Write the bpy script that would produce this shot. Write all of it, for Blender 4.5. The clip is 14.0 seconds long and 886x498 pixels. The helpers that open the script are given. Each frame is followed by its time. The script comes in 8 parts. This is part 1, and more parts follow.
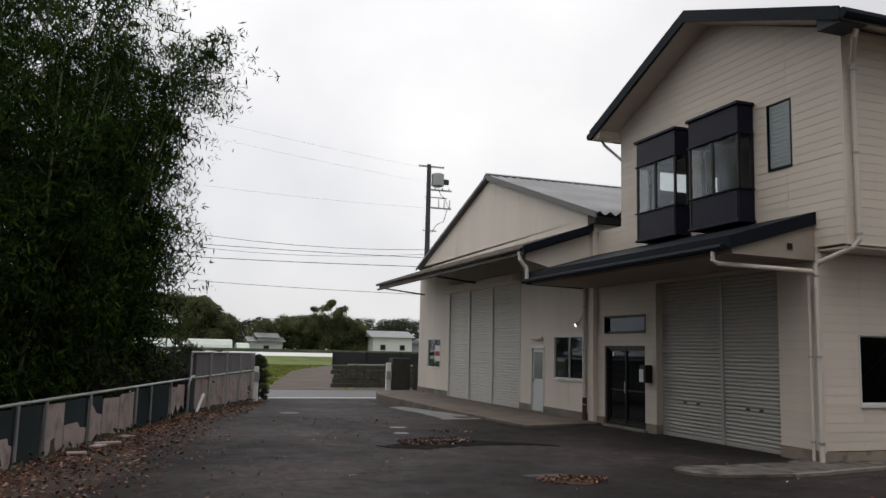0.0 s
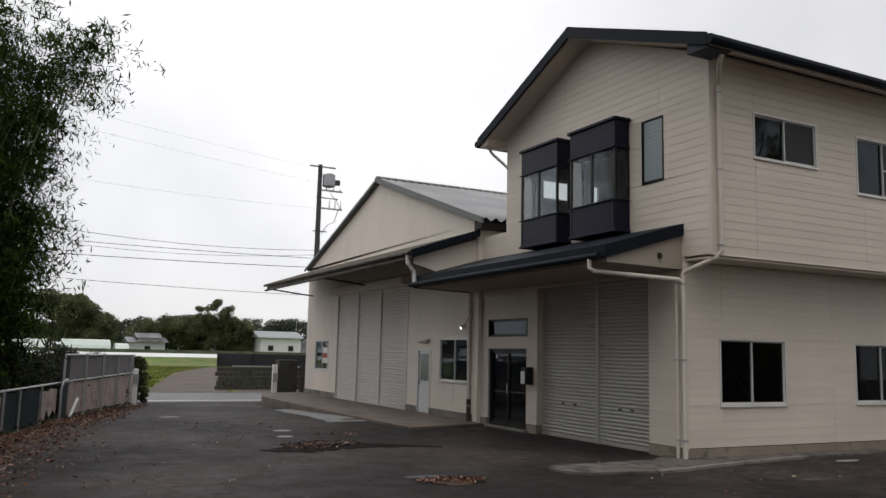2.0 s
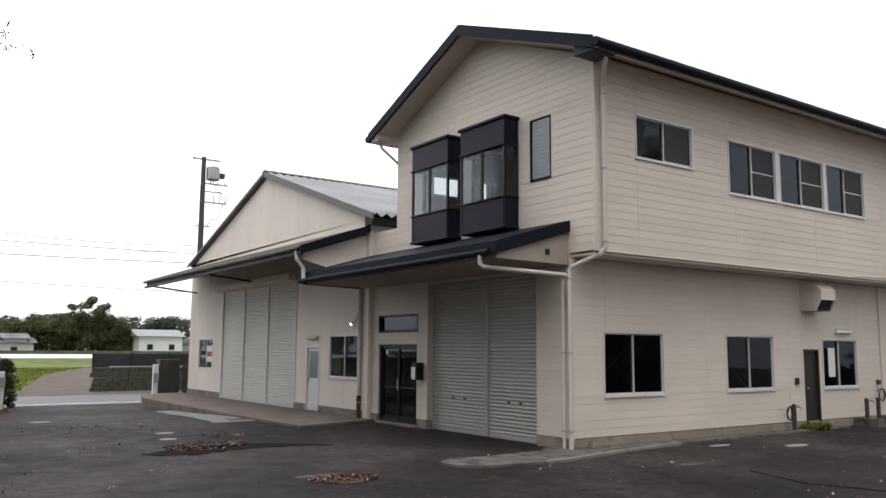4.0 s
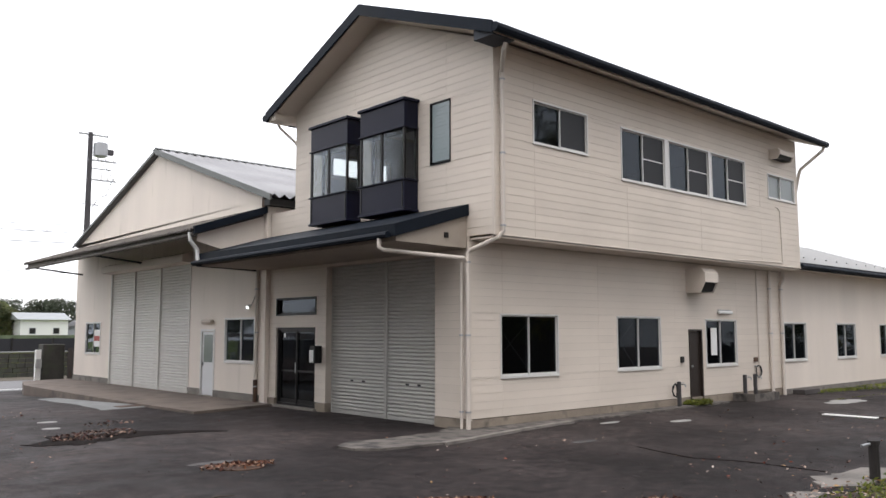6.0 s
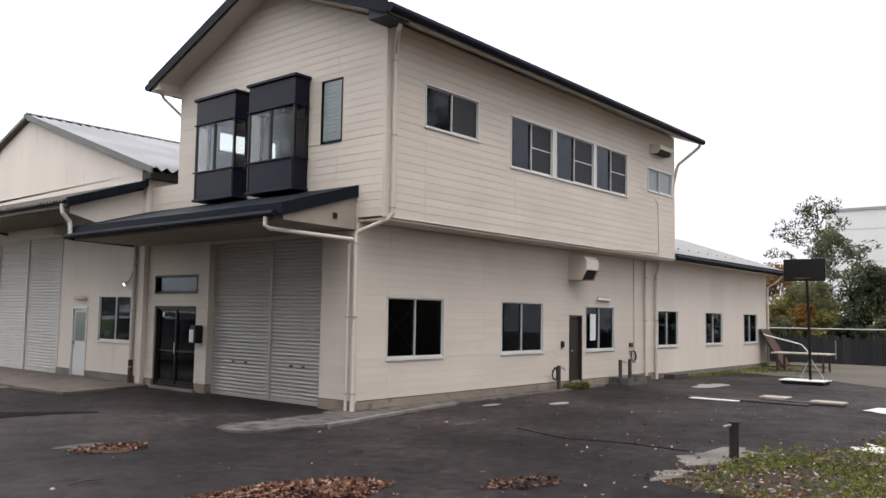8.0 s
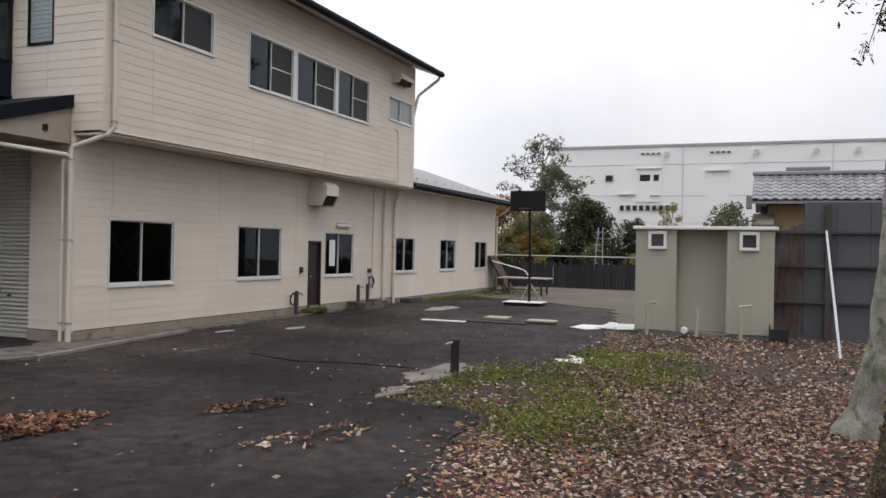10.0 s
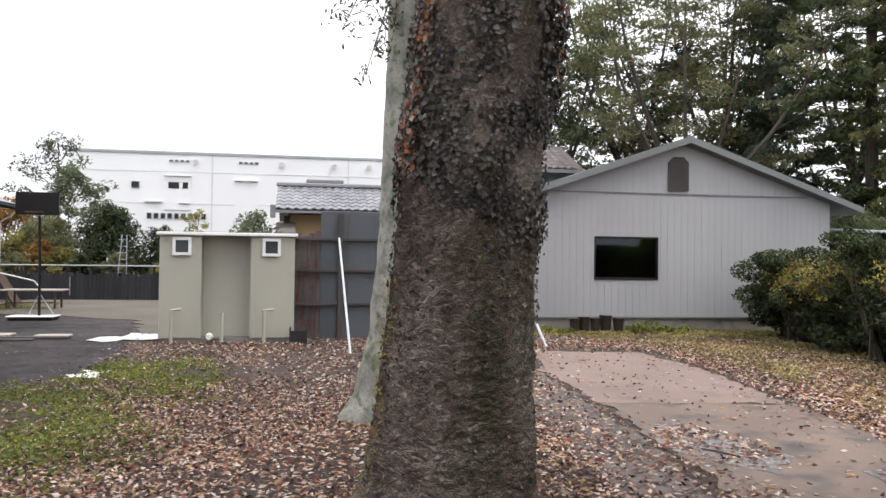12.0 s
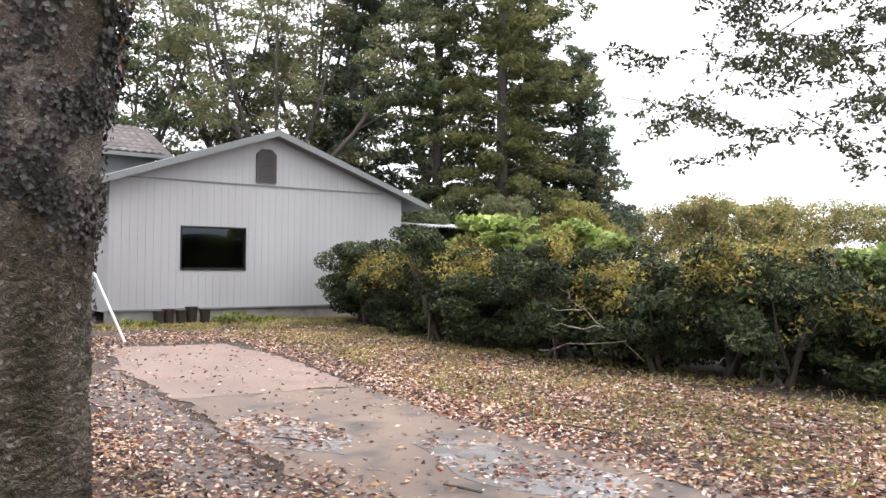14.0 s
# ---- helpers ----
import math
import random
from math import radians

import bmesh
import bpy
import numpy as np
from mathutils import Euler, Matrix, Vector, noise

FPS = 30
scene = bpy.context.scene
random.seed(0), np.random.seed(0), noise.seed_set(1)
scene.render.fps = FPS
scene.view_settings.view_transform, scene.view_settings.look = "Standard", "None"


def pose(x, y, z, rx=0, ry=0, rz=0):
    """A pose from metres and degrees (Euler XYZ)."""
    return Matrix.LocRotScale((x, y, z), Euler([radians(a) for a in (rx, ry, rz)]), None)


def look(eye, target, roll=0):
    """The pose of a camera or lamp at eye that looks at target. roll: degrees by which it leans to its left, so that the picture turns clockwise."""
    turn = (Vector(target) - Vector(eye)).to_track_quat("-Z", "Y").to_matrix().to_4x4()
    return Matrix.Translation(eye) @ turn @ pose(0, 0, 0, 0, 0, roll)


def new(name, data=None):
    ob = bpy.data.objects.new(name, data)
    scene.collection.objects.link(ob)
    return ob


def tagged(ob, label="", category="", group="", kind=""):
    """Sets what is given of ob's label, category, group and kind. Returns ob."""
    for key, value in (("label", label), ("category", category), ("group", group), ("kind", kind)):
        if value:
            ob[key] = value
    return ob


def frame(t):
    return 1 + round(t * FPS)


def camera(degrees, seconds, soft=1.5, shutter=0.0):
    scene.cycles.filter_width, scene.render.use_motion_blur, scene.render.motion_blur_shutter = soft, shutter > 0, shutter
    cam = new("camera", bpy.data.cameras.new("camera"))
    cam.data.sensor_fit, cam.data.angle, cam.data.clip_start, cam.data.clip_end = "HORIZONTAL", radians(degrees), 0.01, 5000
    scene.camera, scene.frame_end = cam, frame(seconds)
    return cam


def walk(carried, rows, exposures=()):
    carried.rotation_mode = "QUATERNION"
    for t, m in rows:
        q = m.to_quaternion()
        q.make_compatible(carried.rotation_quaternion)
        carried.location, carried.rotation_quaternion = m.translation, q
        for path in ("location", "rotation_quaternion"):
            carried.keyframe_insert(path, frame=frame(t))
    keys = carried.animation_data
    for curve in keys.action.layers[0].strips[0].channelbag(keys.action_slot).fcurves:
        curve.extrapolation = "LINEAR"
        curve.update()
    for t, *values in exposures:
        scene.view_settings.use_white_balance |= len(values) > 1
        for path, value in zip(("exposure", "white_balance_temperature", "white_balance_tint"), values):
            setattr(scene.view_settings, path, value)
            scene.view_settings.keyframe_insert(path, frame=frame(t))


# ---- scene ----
cam = camera(57.1, 14.0)
PATH = [
    (0, (-10.485, -10.787, 1.719), (-9.818, -8.917, 1.966), 1.3),
    (0.5, (-10.501, -10.801, 1.747), (-9.798, -8.945, 1.988), 1.4),
    (1, (-10.52, -10.897, 1.777), (-9.795, -9.052, 2.035), 1.7),
    (1.5, (-10.442, -10.957, 1.786), (-9.576, -9.176, 2.061), 1.6),
    (2, (-10.482, -11.008, 1.772), (-9.573, -9.245, 2.026), 1.3),
    (2.5, (-10.496, -11.012, 1.741), (-9.525, -9.281, 1.988), 1.3),
    (3, (-10.483, -10.972, 1.778), (-9.43, -9.295, 2.062), 0.5),
    (3.2, (-10.517, -10.962, 1.77), (-9.458, -9.288, 2.046), 0.6),
    (5.3, (-10.498, -10.94, 1.834), (-9.215, -9.421, 2.046), -0.5),
    (5.5, (-10.487, -10.95, 1.836), (-9.206, -9.429, 2.046), -0.4),
    (6, (-10.485, -10.948, 1.823), (-9.148, -9.475, 2.024), -0.1),
    (6.5, (-10.455, -10.945, 1.826), (-9.051, -9.535, 2.015), -0.2),
    (7, (-10.478, -10.928, 1.811), (-9.064, -9.527, 2.003), -0.3),
    (7.5, (-10.484, -10.92, 1.812), (-9.072, -9.517, 2.003), -0.2),
    (8, (-10.448, -10.945, 1.808), (-8.921, -9.664, 1.97), 0.9),
    (8.5, (-10.403, -10.97, 1.745), (-8.683, -9.953, 1.836), 1.3),
    (8.7, (-10.402, -11.033, 1.771), (-8.641, -10.086, 1.808), 1.5),
    (10.8, (-10.216, -11.078, 1.711), (-8.256, -10.68, 1.771), 0.2),
    (11, (-10.242, -11.108, 1.704), (-8.252, -10.913, 1.766), 0.7),
    (11.2, (-10.231, -11.121, 1.699), (-8.232, -11.081, 1.758), 0.7),
    (11.5, (-10.192, -11.135, 1.687), (-8.196, -11.247, 1.739), 0.5),
    (12, (-10.197, -11.17, 1.675), (-8.227, -11.513, 1.715), 0.7),
    (12.5, (-10.218, -11.214, 1.679), (-8.3, -11.782, 1.71), 0.5),
    (13, (-10.194, -11.24, 1.678), (-8.317, -11.93, 1.695), 1.1),
    (13.5, (-10.214, -11.381, 1.697), (-8.476, -12.371, 1.726), 1.0),
    (14, (-10.33, -11.316, 1.744), (-8.75, -12.542, 1.767), 0.8),
]
walk(cam, [(t, look(eye, target, roll)) for t, eye, target, roll in PATH],
     exposures=[(0, -0.74, 6650, 10), (1.5, -0.68, 6650, 10), (3.0, -0.35, 6550, 10), (5.5, 0.36, 6500, 12), (8.5, 0.26, 6500, 12),
                (10.8, -0.1, 6450, 12), (11.2, 0.02, 6400, 12), (11.6, 0.4, 6400, 13), (12.0, 0.68, 6400, 12), (12.5, 0.52, 6350, 12), (14, 1.22, 6350, 12)])

# ---- sky and light: overcast autumn afternoon ----
world = bpy.data.worlds.new("overcast_sky")
scene.world = world
world.use_nodes = True
wn, wl = world.node_tree.nodes, world.node_tree.links
wn.clear()
w_out, w_bg = wn.new("ShaderNodeOutputWorld"), wn.new("ShaderNodeBackground")
w_sky = wn.new("ShaderNodeTexSky")
w_sky.sky_type, w_sky.sun_disc = "NISHITA", False
w_sky.sun_elevation, w_sky.sun_rotation = radians(64), radians(216)
w_cloud, w_ramp, w_mix = wn.new("ShaderNodeTexNoise"), wn.new("ShaderNodeValToRGB"), wn.new("ShaderNodeMixRGB")
w_cloud.inputs["Scale"].default_value, w_cloud.inputs["Detail"].default_value = 2.2, 5
w_ramp.color_ramp.elements[0].position, w_ramp.color_ramp.elements[0].color = 0.35, (10.6, 10.7, 11.2, 1)
w_ramp.color_ramp.elements[1].position, w_ramp.color_ramp.elements[1].color = 0.7, (14.6, 14.6, 14.7, 1)
w_mix.inputs["Fac"].default_value = 0.88
wl.new(w_cloud.outputs["Fac"], w_ramp.inputs["Fac"])
wl.new(w_sky.outputs["Color"], w_mix.inputs["Color1"])
wl.new(w_ramp.outputs["Color"], w_mix.inputs["Color2"])
# thinner cloud towards the north
w_grad, w_lift, w_mul = wn.new("ShaderNodeTexGradient"), wn.new("ShaderNodeMapRange"), wn.new("ShaderNodeMixRGB")
w_grad.texture_mapping.rotation = (0, 0, radians(-100))
w_lift.inputs["To Min"].default_value, w_lift.inputs["To Max"].default_value = 1.0, 1.75
w_mul.blend_type, w_mul.inputs["Fac"].default_value = "MULTIPLY", 1.0
wl.new(w_grad.outputs["Fac"], w_lift.inputs["Value"])
wl.new(w_mix.outputs["Color"], w_mul.inputs["Color1"])
wl.new(w_lift.outputs["Result"], w_mul.inputs["Color2"])
w_co, w_sep, w_rise, w_dome = (wn.new("ShaderNodeTexCoord"), wn.new("ShaderNodeSeparateXYZ"), wn.new("ShaderNodeMapRange"), wn.new("ShaderNodeMixRGB"))
w_rise.inputs["To Min"].default_value, w_rise.inputs["To Max"].default_value = 0.95, 1.65
w_dome.blend_type, w_dome.inputs["Fac"].default_value = "MULTIPLY", 1.0
wl.new(w_co.outputs["Generated"], w_sep.inputs["Vector"])
wl.new(w_sep.outputs["Z"], w_rise.inputs["Value"])
wl.new(w_mul.outputs["Color"], w_dome.inputs["Color1"])
wl.new(w_rise.outputs["Result"], w_dome.inputs["Color2"])
wl.new(w_dome.outputs["Color"], w_bg.inputs["Color"])
w_bg.inputs["Strength"].default_value = 0.073
wl.new(w_bg.outputs["Background"], w_out.inputs["Surface"])

sun = new("sun", bpy.data.lights.new("sun", "SUN"))
sun.data.energy, sun.data.angle, sun.data.color = 1.35, radians(34), (1.0, 0.97, 0.93)
sun.matrix_world = look((-13, -18, 46), (0, 0, 0))

# ---- materials ----
def nodes_of(name):
    m = bpy.data.materials.new(name)
    m.use_nodes = True
    return m, m.node_tree.nodes, m.node_tree.links, m.node_tree.nodes["Principled BSDF"]


def tex_noise(n, l, scale, detail=4.0, stretch=None, island=False):
    t = n.new("ShaderNodeTexNoise")
    t.inputs["Scale"].default_value, t.inputs["Detail"].default_value = scale, detail
    c = n.new("ShaderNodeNewGeometry")
    if stretch:
        mp = n.new("ShaderNodeMapping")
        mp.inputs["Scale"].default_value = stretch
        l.new(c.outputs["Position"], mp.inputs["Vector"])
        l.new(mp.outputs["Vector"], t.inputs["Vector"])
    else:
        l.new(c.outputs["Position"], t.inputs["Vector"])
    return t


def ramp(n, l, src, stops):
    r = n.new("ShaderNodeValToRGB")
    while len(r.color_ramp.elements) < len(stops):
        r.color_ramp.elements.new(0.5)
    for e, (p, c) in zip(r.color_ramp.elements, stops):
        e.position, e.color = p, (*c, 1)
    l.new(src, r.inputs["Fac"])
    return r


def surface(name, base, rough=0.6, metal=0.0, vary=0.12, big=0.7, fine=35.0, bump=0.15, stain=None, stretch=None,
            piece=0.0, spec=0.4, wear=0.5):
    """A solid surface: base colour with broad and fine variation, stains and fine relief."""
    m, n, l, b = nodes_of(name)
    dark = [c * (1 - vary) for c in base]
    light = [min(1, c * (1 + vary * 0.6)) for c in base]
    broad = tex_noise(n, l, big, 6, stretch)
    grain = tex_noise(n, l, fine, 3)
    r1 = ramp(n, l, broad.outputs["Fac"], [(0.3, dark), (0.7, light)])
    mixed = n.new("ShaderNodeMixRGB")
    mixed.blend_type = "OVERLAY"
    mixed.inputs["Fac"].default_value = vary
    l.new(r1.outputs["Color"], mixed.inputs["Color1"])
    l.new(grain.outputs["Fac"], mixed.inputs["Color2"])
    out = mixed.outputs["Color"]
    if stain:
        st = tex_noise(n, l, big * 2.3, 8, stretch)
        rs = ramp(n, l, st.outputs["Fac"], [(wear, (0, 0, 0)), (wear + 0.18, (1, 1, 1))])
        mx = n.new("ShaderNodeMixRGB")
        l.new(rs.outputs["Color"], mx.inputs["Fac"])
        l.new(out, mx.inputs["Color1"])
        mx.inputs["Color2"].default_value = (*stain, 1)
        out = mx.outputs["Color"]
    if piece:
        info = n.new("ShaderNodeObjectInfo")
        hs = n.new("ShaderNodeHueSaturation")
        mr = n.new("ShaderNodeMapRange")
        mr.inputs["To Min"].default_value, mr.inputs["To Max"].default_value = 1 - piece, 1 + piece
        l.new(info.outputs["Random"], mr.inputs["Value"])
        l.new(mr.outputs["Result"], hs.inputs["Value"])
        l.new(out, hs.inputs["Color"])
        out = hs.outputs["Color"]
    l.new(out, b.inputs["Base Color"])
    rr = n.new("ShaderNodeMapRange")
    rr.inputs["To Min"].default_value, rr.inputs["To Max"].default_value = max(0.02, rough - 0.1), min(1, rough + 0.12)
    l.new(broad.outputs["Fac"], rr.inputs["Value"])
    l.new(rr.outputs["Result"], b.inputs["Roughness"])
    b.inputs["Metallic"].default_value = metal
    b.inputs["Specular IOR Level"].default_value = spec
    if bump:
        bp = n.new("ShaderNodeBump")
        bp.inputs["Strength"].default_value, bp.inputs["Distance"].default_value = bump, 0.01
        l.new(grain.outputs["Fac"], bp.inputs["Height"])
        l.new(bp.outputs["Normal"], b.inputs["Normal"])
    return m


def leafage(name, colours, rough=0.55, through_light=0.25, spec=0.3, steps=False, clump_scale=0.6, swing=0.4):
    """Leaves: one colour per leaf out of a range, a little light comes through."""
    m, n, l, b = nodes_of(name)
    g = n.new("ShaderNodeNewGeometry")
    k = len(colours) - 1
    r = ramp(n, l, g.outputs["Random Per Island"], [(i / k, c) for i, c in enumerate(colours)])
    if steps:
        r.color_ramp.interpolation = "CONSTANT"
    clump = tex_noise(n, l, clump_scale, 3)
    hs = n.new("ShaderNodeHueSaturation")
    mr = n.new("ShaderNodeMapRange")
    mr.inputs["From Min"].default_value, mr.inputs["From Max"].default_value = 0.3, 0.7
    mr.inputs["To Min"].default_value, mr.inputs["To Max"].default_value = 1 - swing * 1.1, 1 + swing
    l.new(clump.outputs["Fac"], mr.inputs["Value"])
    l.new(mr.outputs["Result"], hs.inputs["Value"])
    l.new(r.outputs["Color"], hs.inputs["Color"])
    l.new(hs.outputs["Color"], b.inputs["Base Color"])
    b.inputs["Roughness"].default_value = rough
    b.inputs["Specular IOR Level"].default_value = spec
    tr, mx = n.new("ShaderNodeBsdfTranslucent"), n.new("ShaderNodeMixShader")
    l.new(hs.outputs["Color"], tr.inputs["Color"])
    mx.inputs["Fac"].default_value = through_light
    l.new(b.outputs["BSDF"], mx.inputs[1])
    l.new(tr.outputs["BSDF"], mx.inputs[2])
    l.new(mx.outputs["Shader"], n["Material Output"].inputs["Surface"])
    return m


def glazing(name, tint=(0.5, 0.52, 0.52), rough=0.02, room_light=0.0):
    m, n, l, b = nodes_of(name)
    n.remove(b)
    tr, gl, fr, mx = (n.new("ShaderNodeBsdfTransparent"), n.new("ShaderNodeBsdfGlossy"), n.new("ShaderNodeLayerWeight"),
                      n.new("ShaderNodeMixShader"))
    tr.inputs["Color"].default_value = (*tint, 1)
    gl.inputs["Roughness"].default_value = rough
    gl.inputs["Color"].default_value = (0.82, 0.9, 1, 1)
    power, sheen = n.new("ShaderNodeMath"), n.new("ShaderNodeMapRange")
    power.operation, power.inputs[1].default_value = "POWER", 5.0
    sheen.inputs["To Min"].default_value, sheen.inputs["To Max"].default_value = 0.038, 1.0
    l.new(fr.outputs["Facing"], power.inputs[0])
    l.new(power.outputs["Value"], sheen.inputs["Value"])
    wob = tex_noise(n, l, 1.3, 1)
    bp = n.new("ShaderNodeBump")
    bp.inputs["Strength"].default_value, bp.inputs["Distance"].default_value = 0.04, 0.02
    l.new(wob.outputs["Fac"], bp.inputs["Height"])
    l.new(bp.outputs["Normal"], gl.inputs["Normal"])
    l.new(sheen.outputs["Result"], mx.inputs["Fac"])
    l.new(tr.outputs["BSDF"], mx.inputs[1])
    l.new(gl.outputs["BSDF"], mx.inputs[2])
    last = mx
    # pale diffuse share, painting the brightness of the lit room behind the pane
    if room_light:
        df, last = n.new("ShaderNodeBsdfDiffuse"), n.new("ShaderNodeMixShader")
        df.inputs["Color"].default_value = (0.6, 0.62, 0.64, 1)
        last.inputs["Fac"].default_value = room_light
        l.new(mx.outputs["Shader"], last.inputs[1])
        l.new(df.outputs["BSDF"], last.inputs[2])
    l.new(last.outputs["Shader"], n["Material Output"].inputs["Surface"])
    return m


SIDING = surface("cream_siding", (0.68, 0.605, 0.525), 0.55, vary=0.08, big=0.5, fine=60, bump=0.12, piece=0.03)
CREAM = surface("cream_trim", (0.66, 0.59, 0.515), 0.5, vary=0.07, fine=50, bump=0.05)
BARNSHUTTER = surface("pale_shutter_steel", (0.62, 0.605, 0.57), 0.45, metal=0.05, vary=0.1, stretch=(1, 1, 0.3), bump=0.05)
JOINT = surface("siding_joint", (0.53, 0.47, 0.405), 0.8, vary=0.1)
BARN = surface("barn_cladding", (0.77, 0.69, 0.61), 0.6, vary=0.08, big=0.8, stretch=(1, 1, 0.18), fine=25, bump=0.1,
               stain=(0.56, 0.5, 0.42), wear=0.62)
SOFFIT = surface("soffit_board", (0.64, 0.57, 0.49), 0.7, vary=0.08)
DARKMETAL = surface("dark_green_metal", (0.009, 0.013, 0.02), 0.55, metal=0.0, vary=0.25, fine=20, bump=0.05, spec=0.1)
BLACKMETAL = surface("black_bay_metal", (0.00776, 0.00873, 0.0216), 0.4, metal=0.0, vary=0.15, bump=0.03, spec=0.18)
RETURNMETAL = surface("grey_eave_return", (0.06, 0.066, 0.08), 0.6, vary=0.1, spec=0.2)
IRONPOST = surface("black_iron", (0.03, 0.026, 0.024), 0.75, vary=0.35, big=5, bump=0.3)
GREYROOF = surface("weathered_grey_roof", (0.3, 0.3, 0.31), 0.65, vary=0.2, big=0.6, stain=(0.24, 0.23, 0.22), wear=0.6)
PALEROOF = surface("pale_metal_roof", (0.25, 0.25, 0.245), 0.6, vary=0.1, stain=(0.3, 0.28, 0.27), wear=0.6)
SHUTTER = surface("shutter_steel", (0.45, 0.44, 0.41), 0.45, metal=0.1, vary=0.1, stretch=(1, 1, 0.3), bump=0.05)
ALU = surface("aluminium_frame", (0.7, 0.69, 0.67), 0.4, metal=0.3, vary=0.06, bump=0.02)
BLACKALU = surface("black_aluminium", (0.015, 0.014, 0.014), 0.4, metal=0.3, vary=0.1, bump=0.02)
WHITEDOOR = surface("white_door_paint", (0.7, 0.71, 0.72), 0.4, vary=0.05, bump=0.02)
BROWNDOOR = surface("dark_brown_door", (0.03, 0.022, 0.018), 0.45, vary=0.15, bump=0.03)
GLASS = glazing("window_glass", (0.3, 0.33, 0.35))
CLEARGLASS = glazing("clear_glass", (0.85, 0.87, 0.87))
LITROOMGLASS = glazing("lit_room_glass", (0.85, 0.87, 0.87), room_light=0.05)
FROSTBLUE = surface("pale_frosted_glass", (0.22, 0.27, 0.28), 0.2, vary=0.08, bump=0.02, spec=0.5)
HUTGLASS = surface("dark_hut_glass", (0.05, 0.053, 0.055), 0.15, vary=0.1, bump=0.02, spec=0.5)
FROST = surface("frosted_glass", (0.2, 0.23, 0.23), 0.15, vary=0.05, bump=0.02, spec=0.6)
MESHSCREEN = surface("insect_screen", (0.024, 0.026, 0.03), 0.6, vary=0.06, bump=0.02)
# darker copy of the room wall, dimness of unlit rooms in its colour
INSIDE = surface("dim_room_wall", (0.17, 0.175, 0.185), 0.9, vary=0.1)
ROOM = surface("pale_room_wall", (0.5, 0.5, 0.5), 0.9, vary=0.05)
PIPE = surface("cream_downpipe", (0.62, 0.56, 0.5), 0.45, vary=0.06, bump=0.02)
CONCRETE = surface("concrete", (0.22, 0.2, 0.18), 0.85, vary=0.22, big=0.9, fine=45, bump=0.35, stain=(0.12, 0.11, 0.1))
# beige soffit boarding with the shade under the canopy put into its colour
CANOPYBOARD = surface("shaded_canopy_boarding", (0.36, 0.31, 0.26), 0.75, vary=0.12, big=1.5)
FOOTING = surface("beige_footing", (0.27, 0.225, 0.18), 0.85, vary=0.2, big=1.3, fine=40, bump=0.3, stain=(0.13, 0.11, 0.09), wear=0.58)
SLABCONC = surface("worn_slab_concrete", (0.135, 0.12, 0.108), 0.85, vary=0.3, big=1.6, fine=45, bump=0.4, stain=(0.04, 0.037, 0.036), wear=0.47)
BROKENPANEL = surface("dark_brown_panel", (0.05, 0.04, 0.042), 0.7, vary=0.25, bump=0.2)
APRONCONC = surface("brown_apron_concrete", (0.15, 0.122, 0.103), 0.85, vary=0.25, big=0.8, fine=45, bump=0.35, stain=(0.09, 0.075, 0.066), wear=0.5)
PATCHCONC = surface("grey_patch_concrete", (0.2, 0.205, 0.205), 0.8, vary=0.18, big=1.0, bump=0.3, stain=(0.15, 0.15, 0.148))
WETDEBRIS = surface("wet_leaf_mud", (0.011, 0.008, 0.0075), 0.9, vary=0.5, big=3.0, fine=60, bump=0.8, stain=(0.02, 0.014, 0.012), spec=0.08)
PALECONC = surface("pale_concrete", (0.3, 0.295, 0.285), 0.8, vary=0.15, big=1.2, bump=0.3, stain=(0.3, 0.29, 0.27))
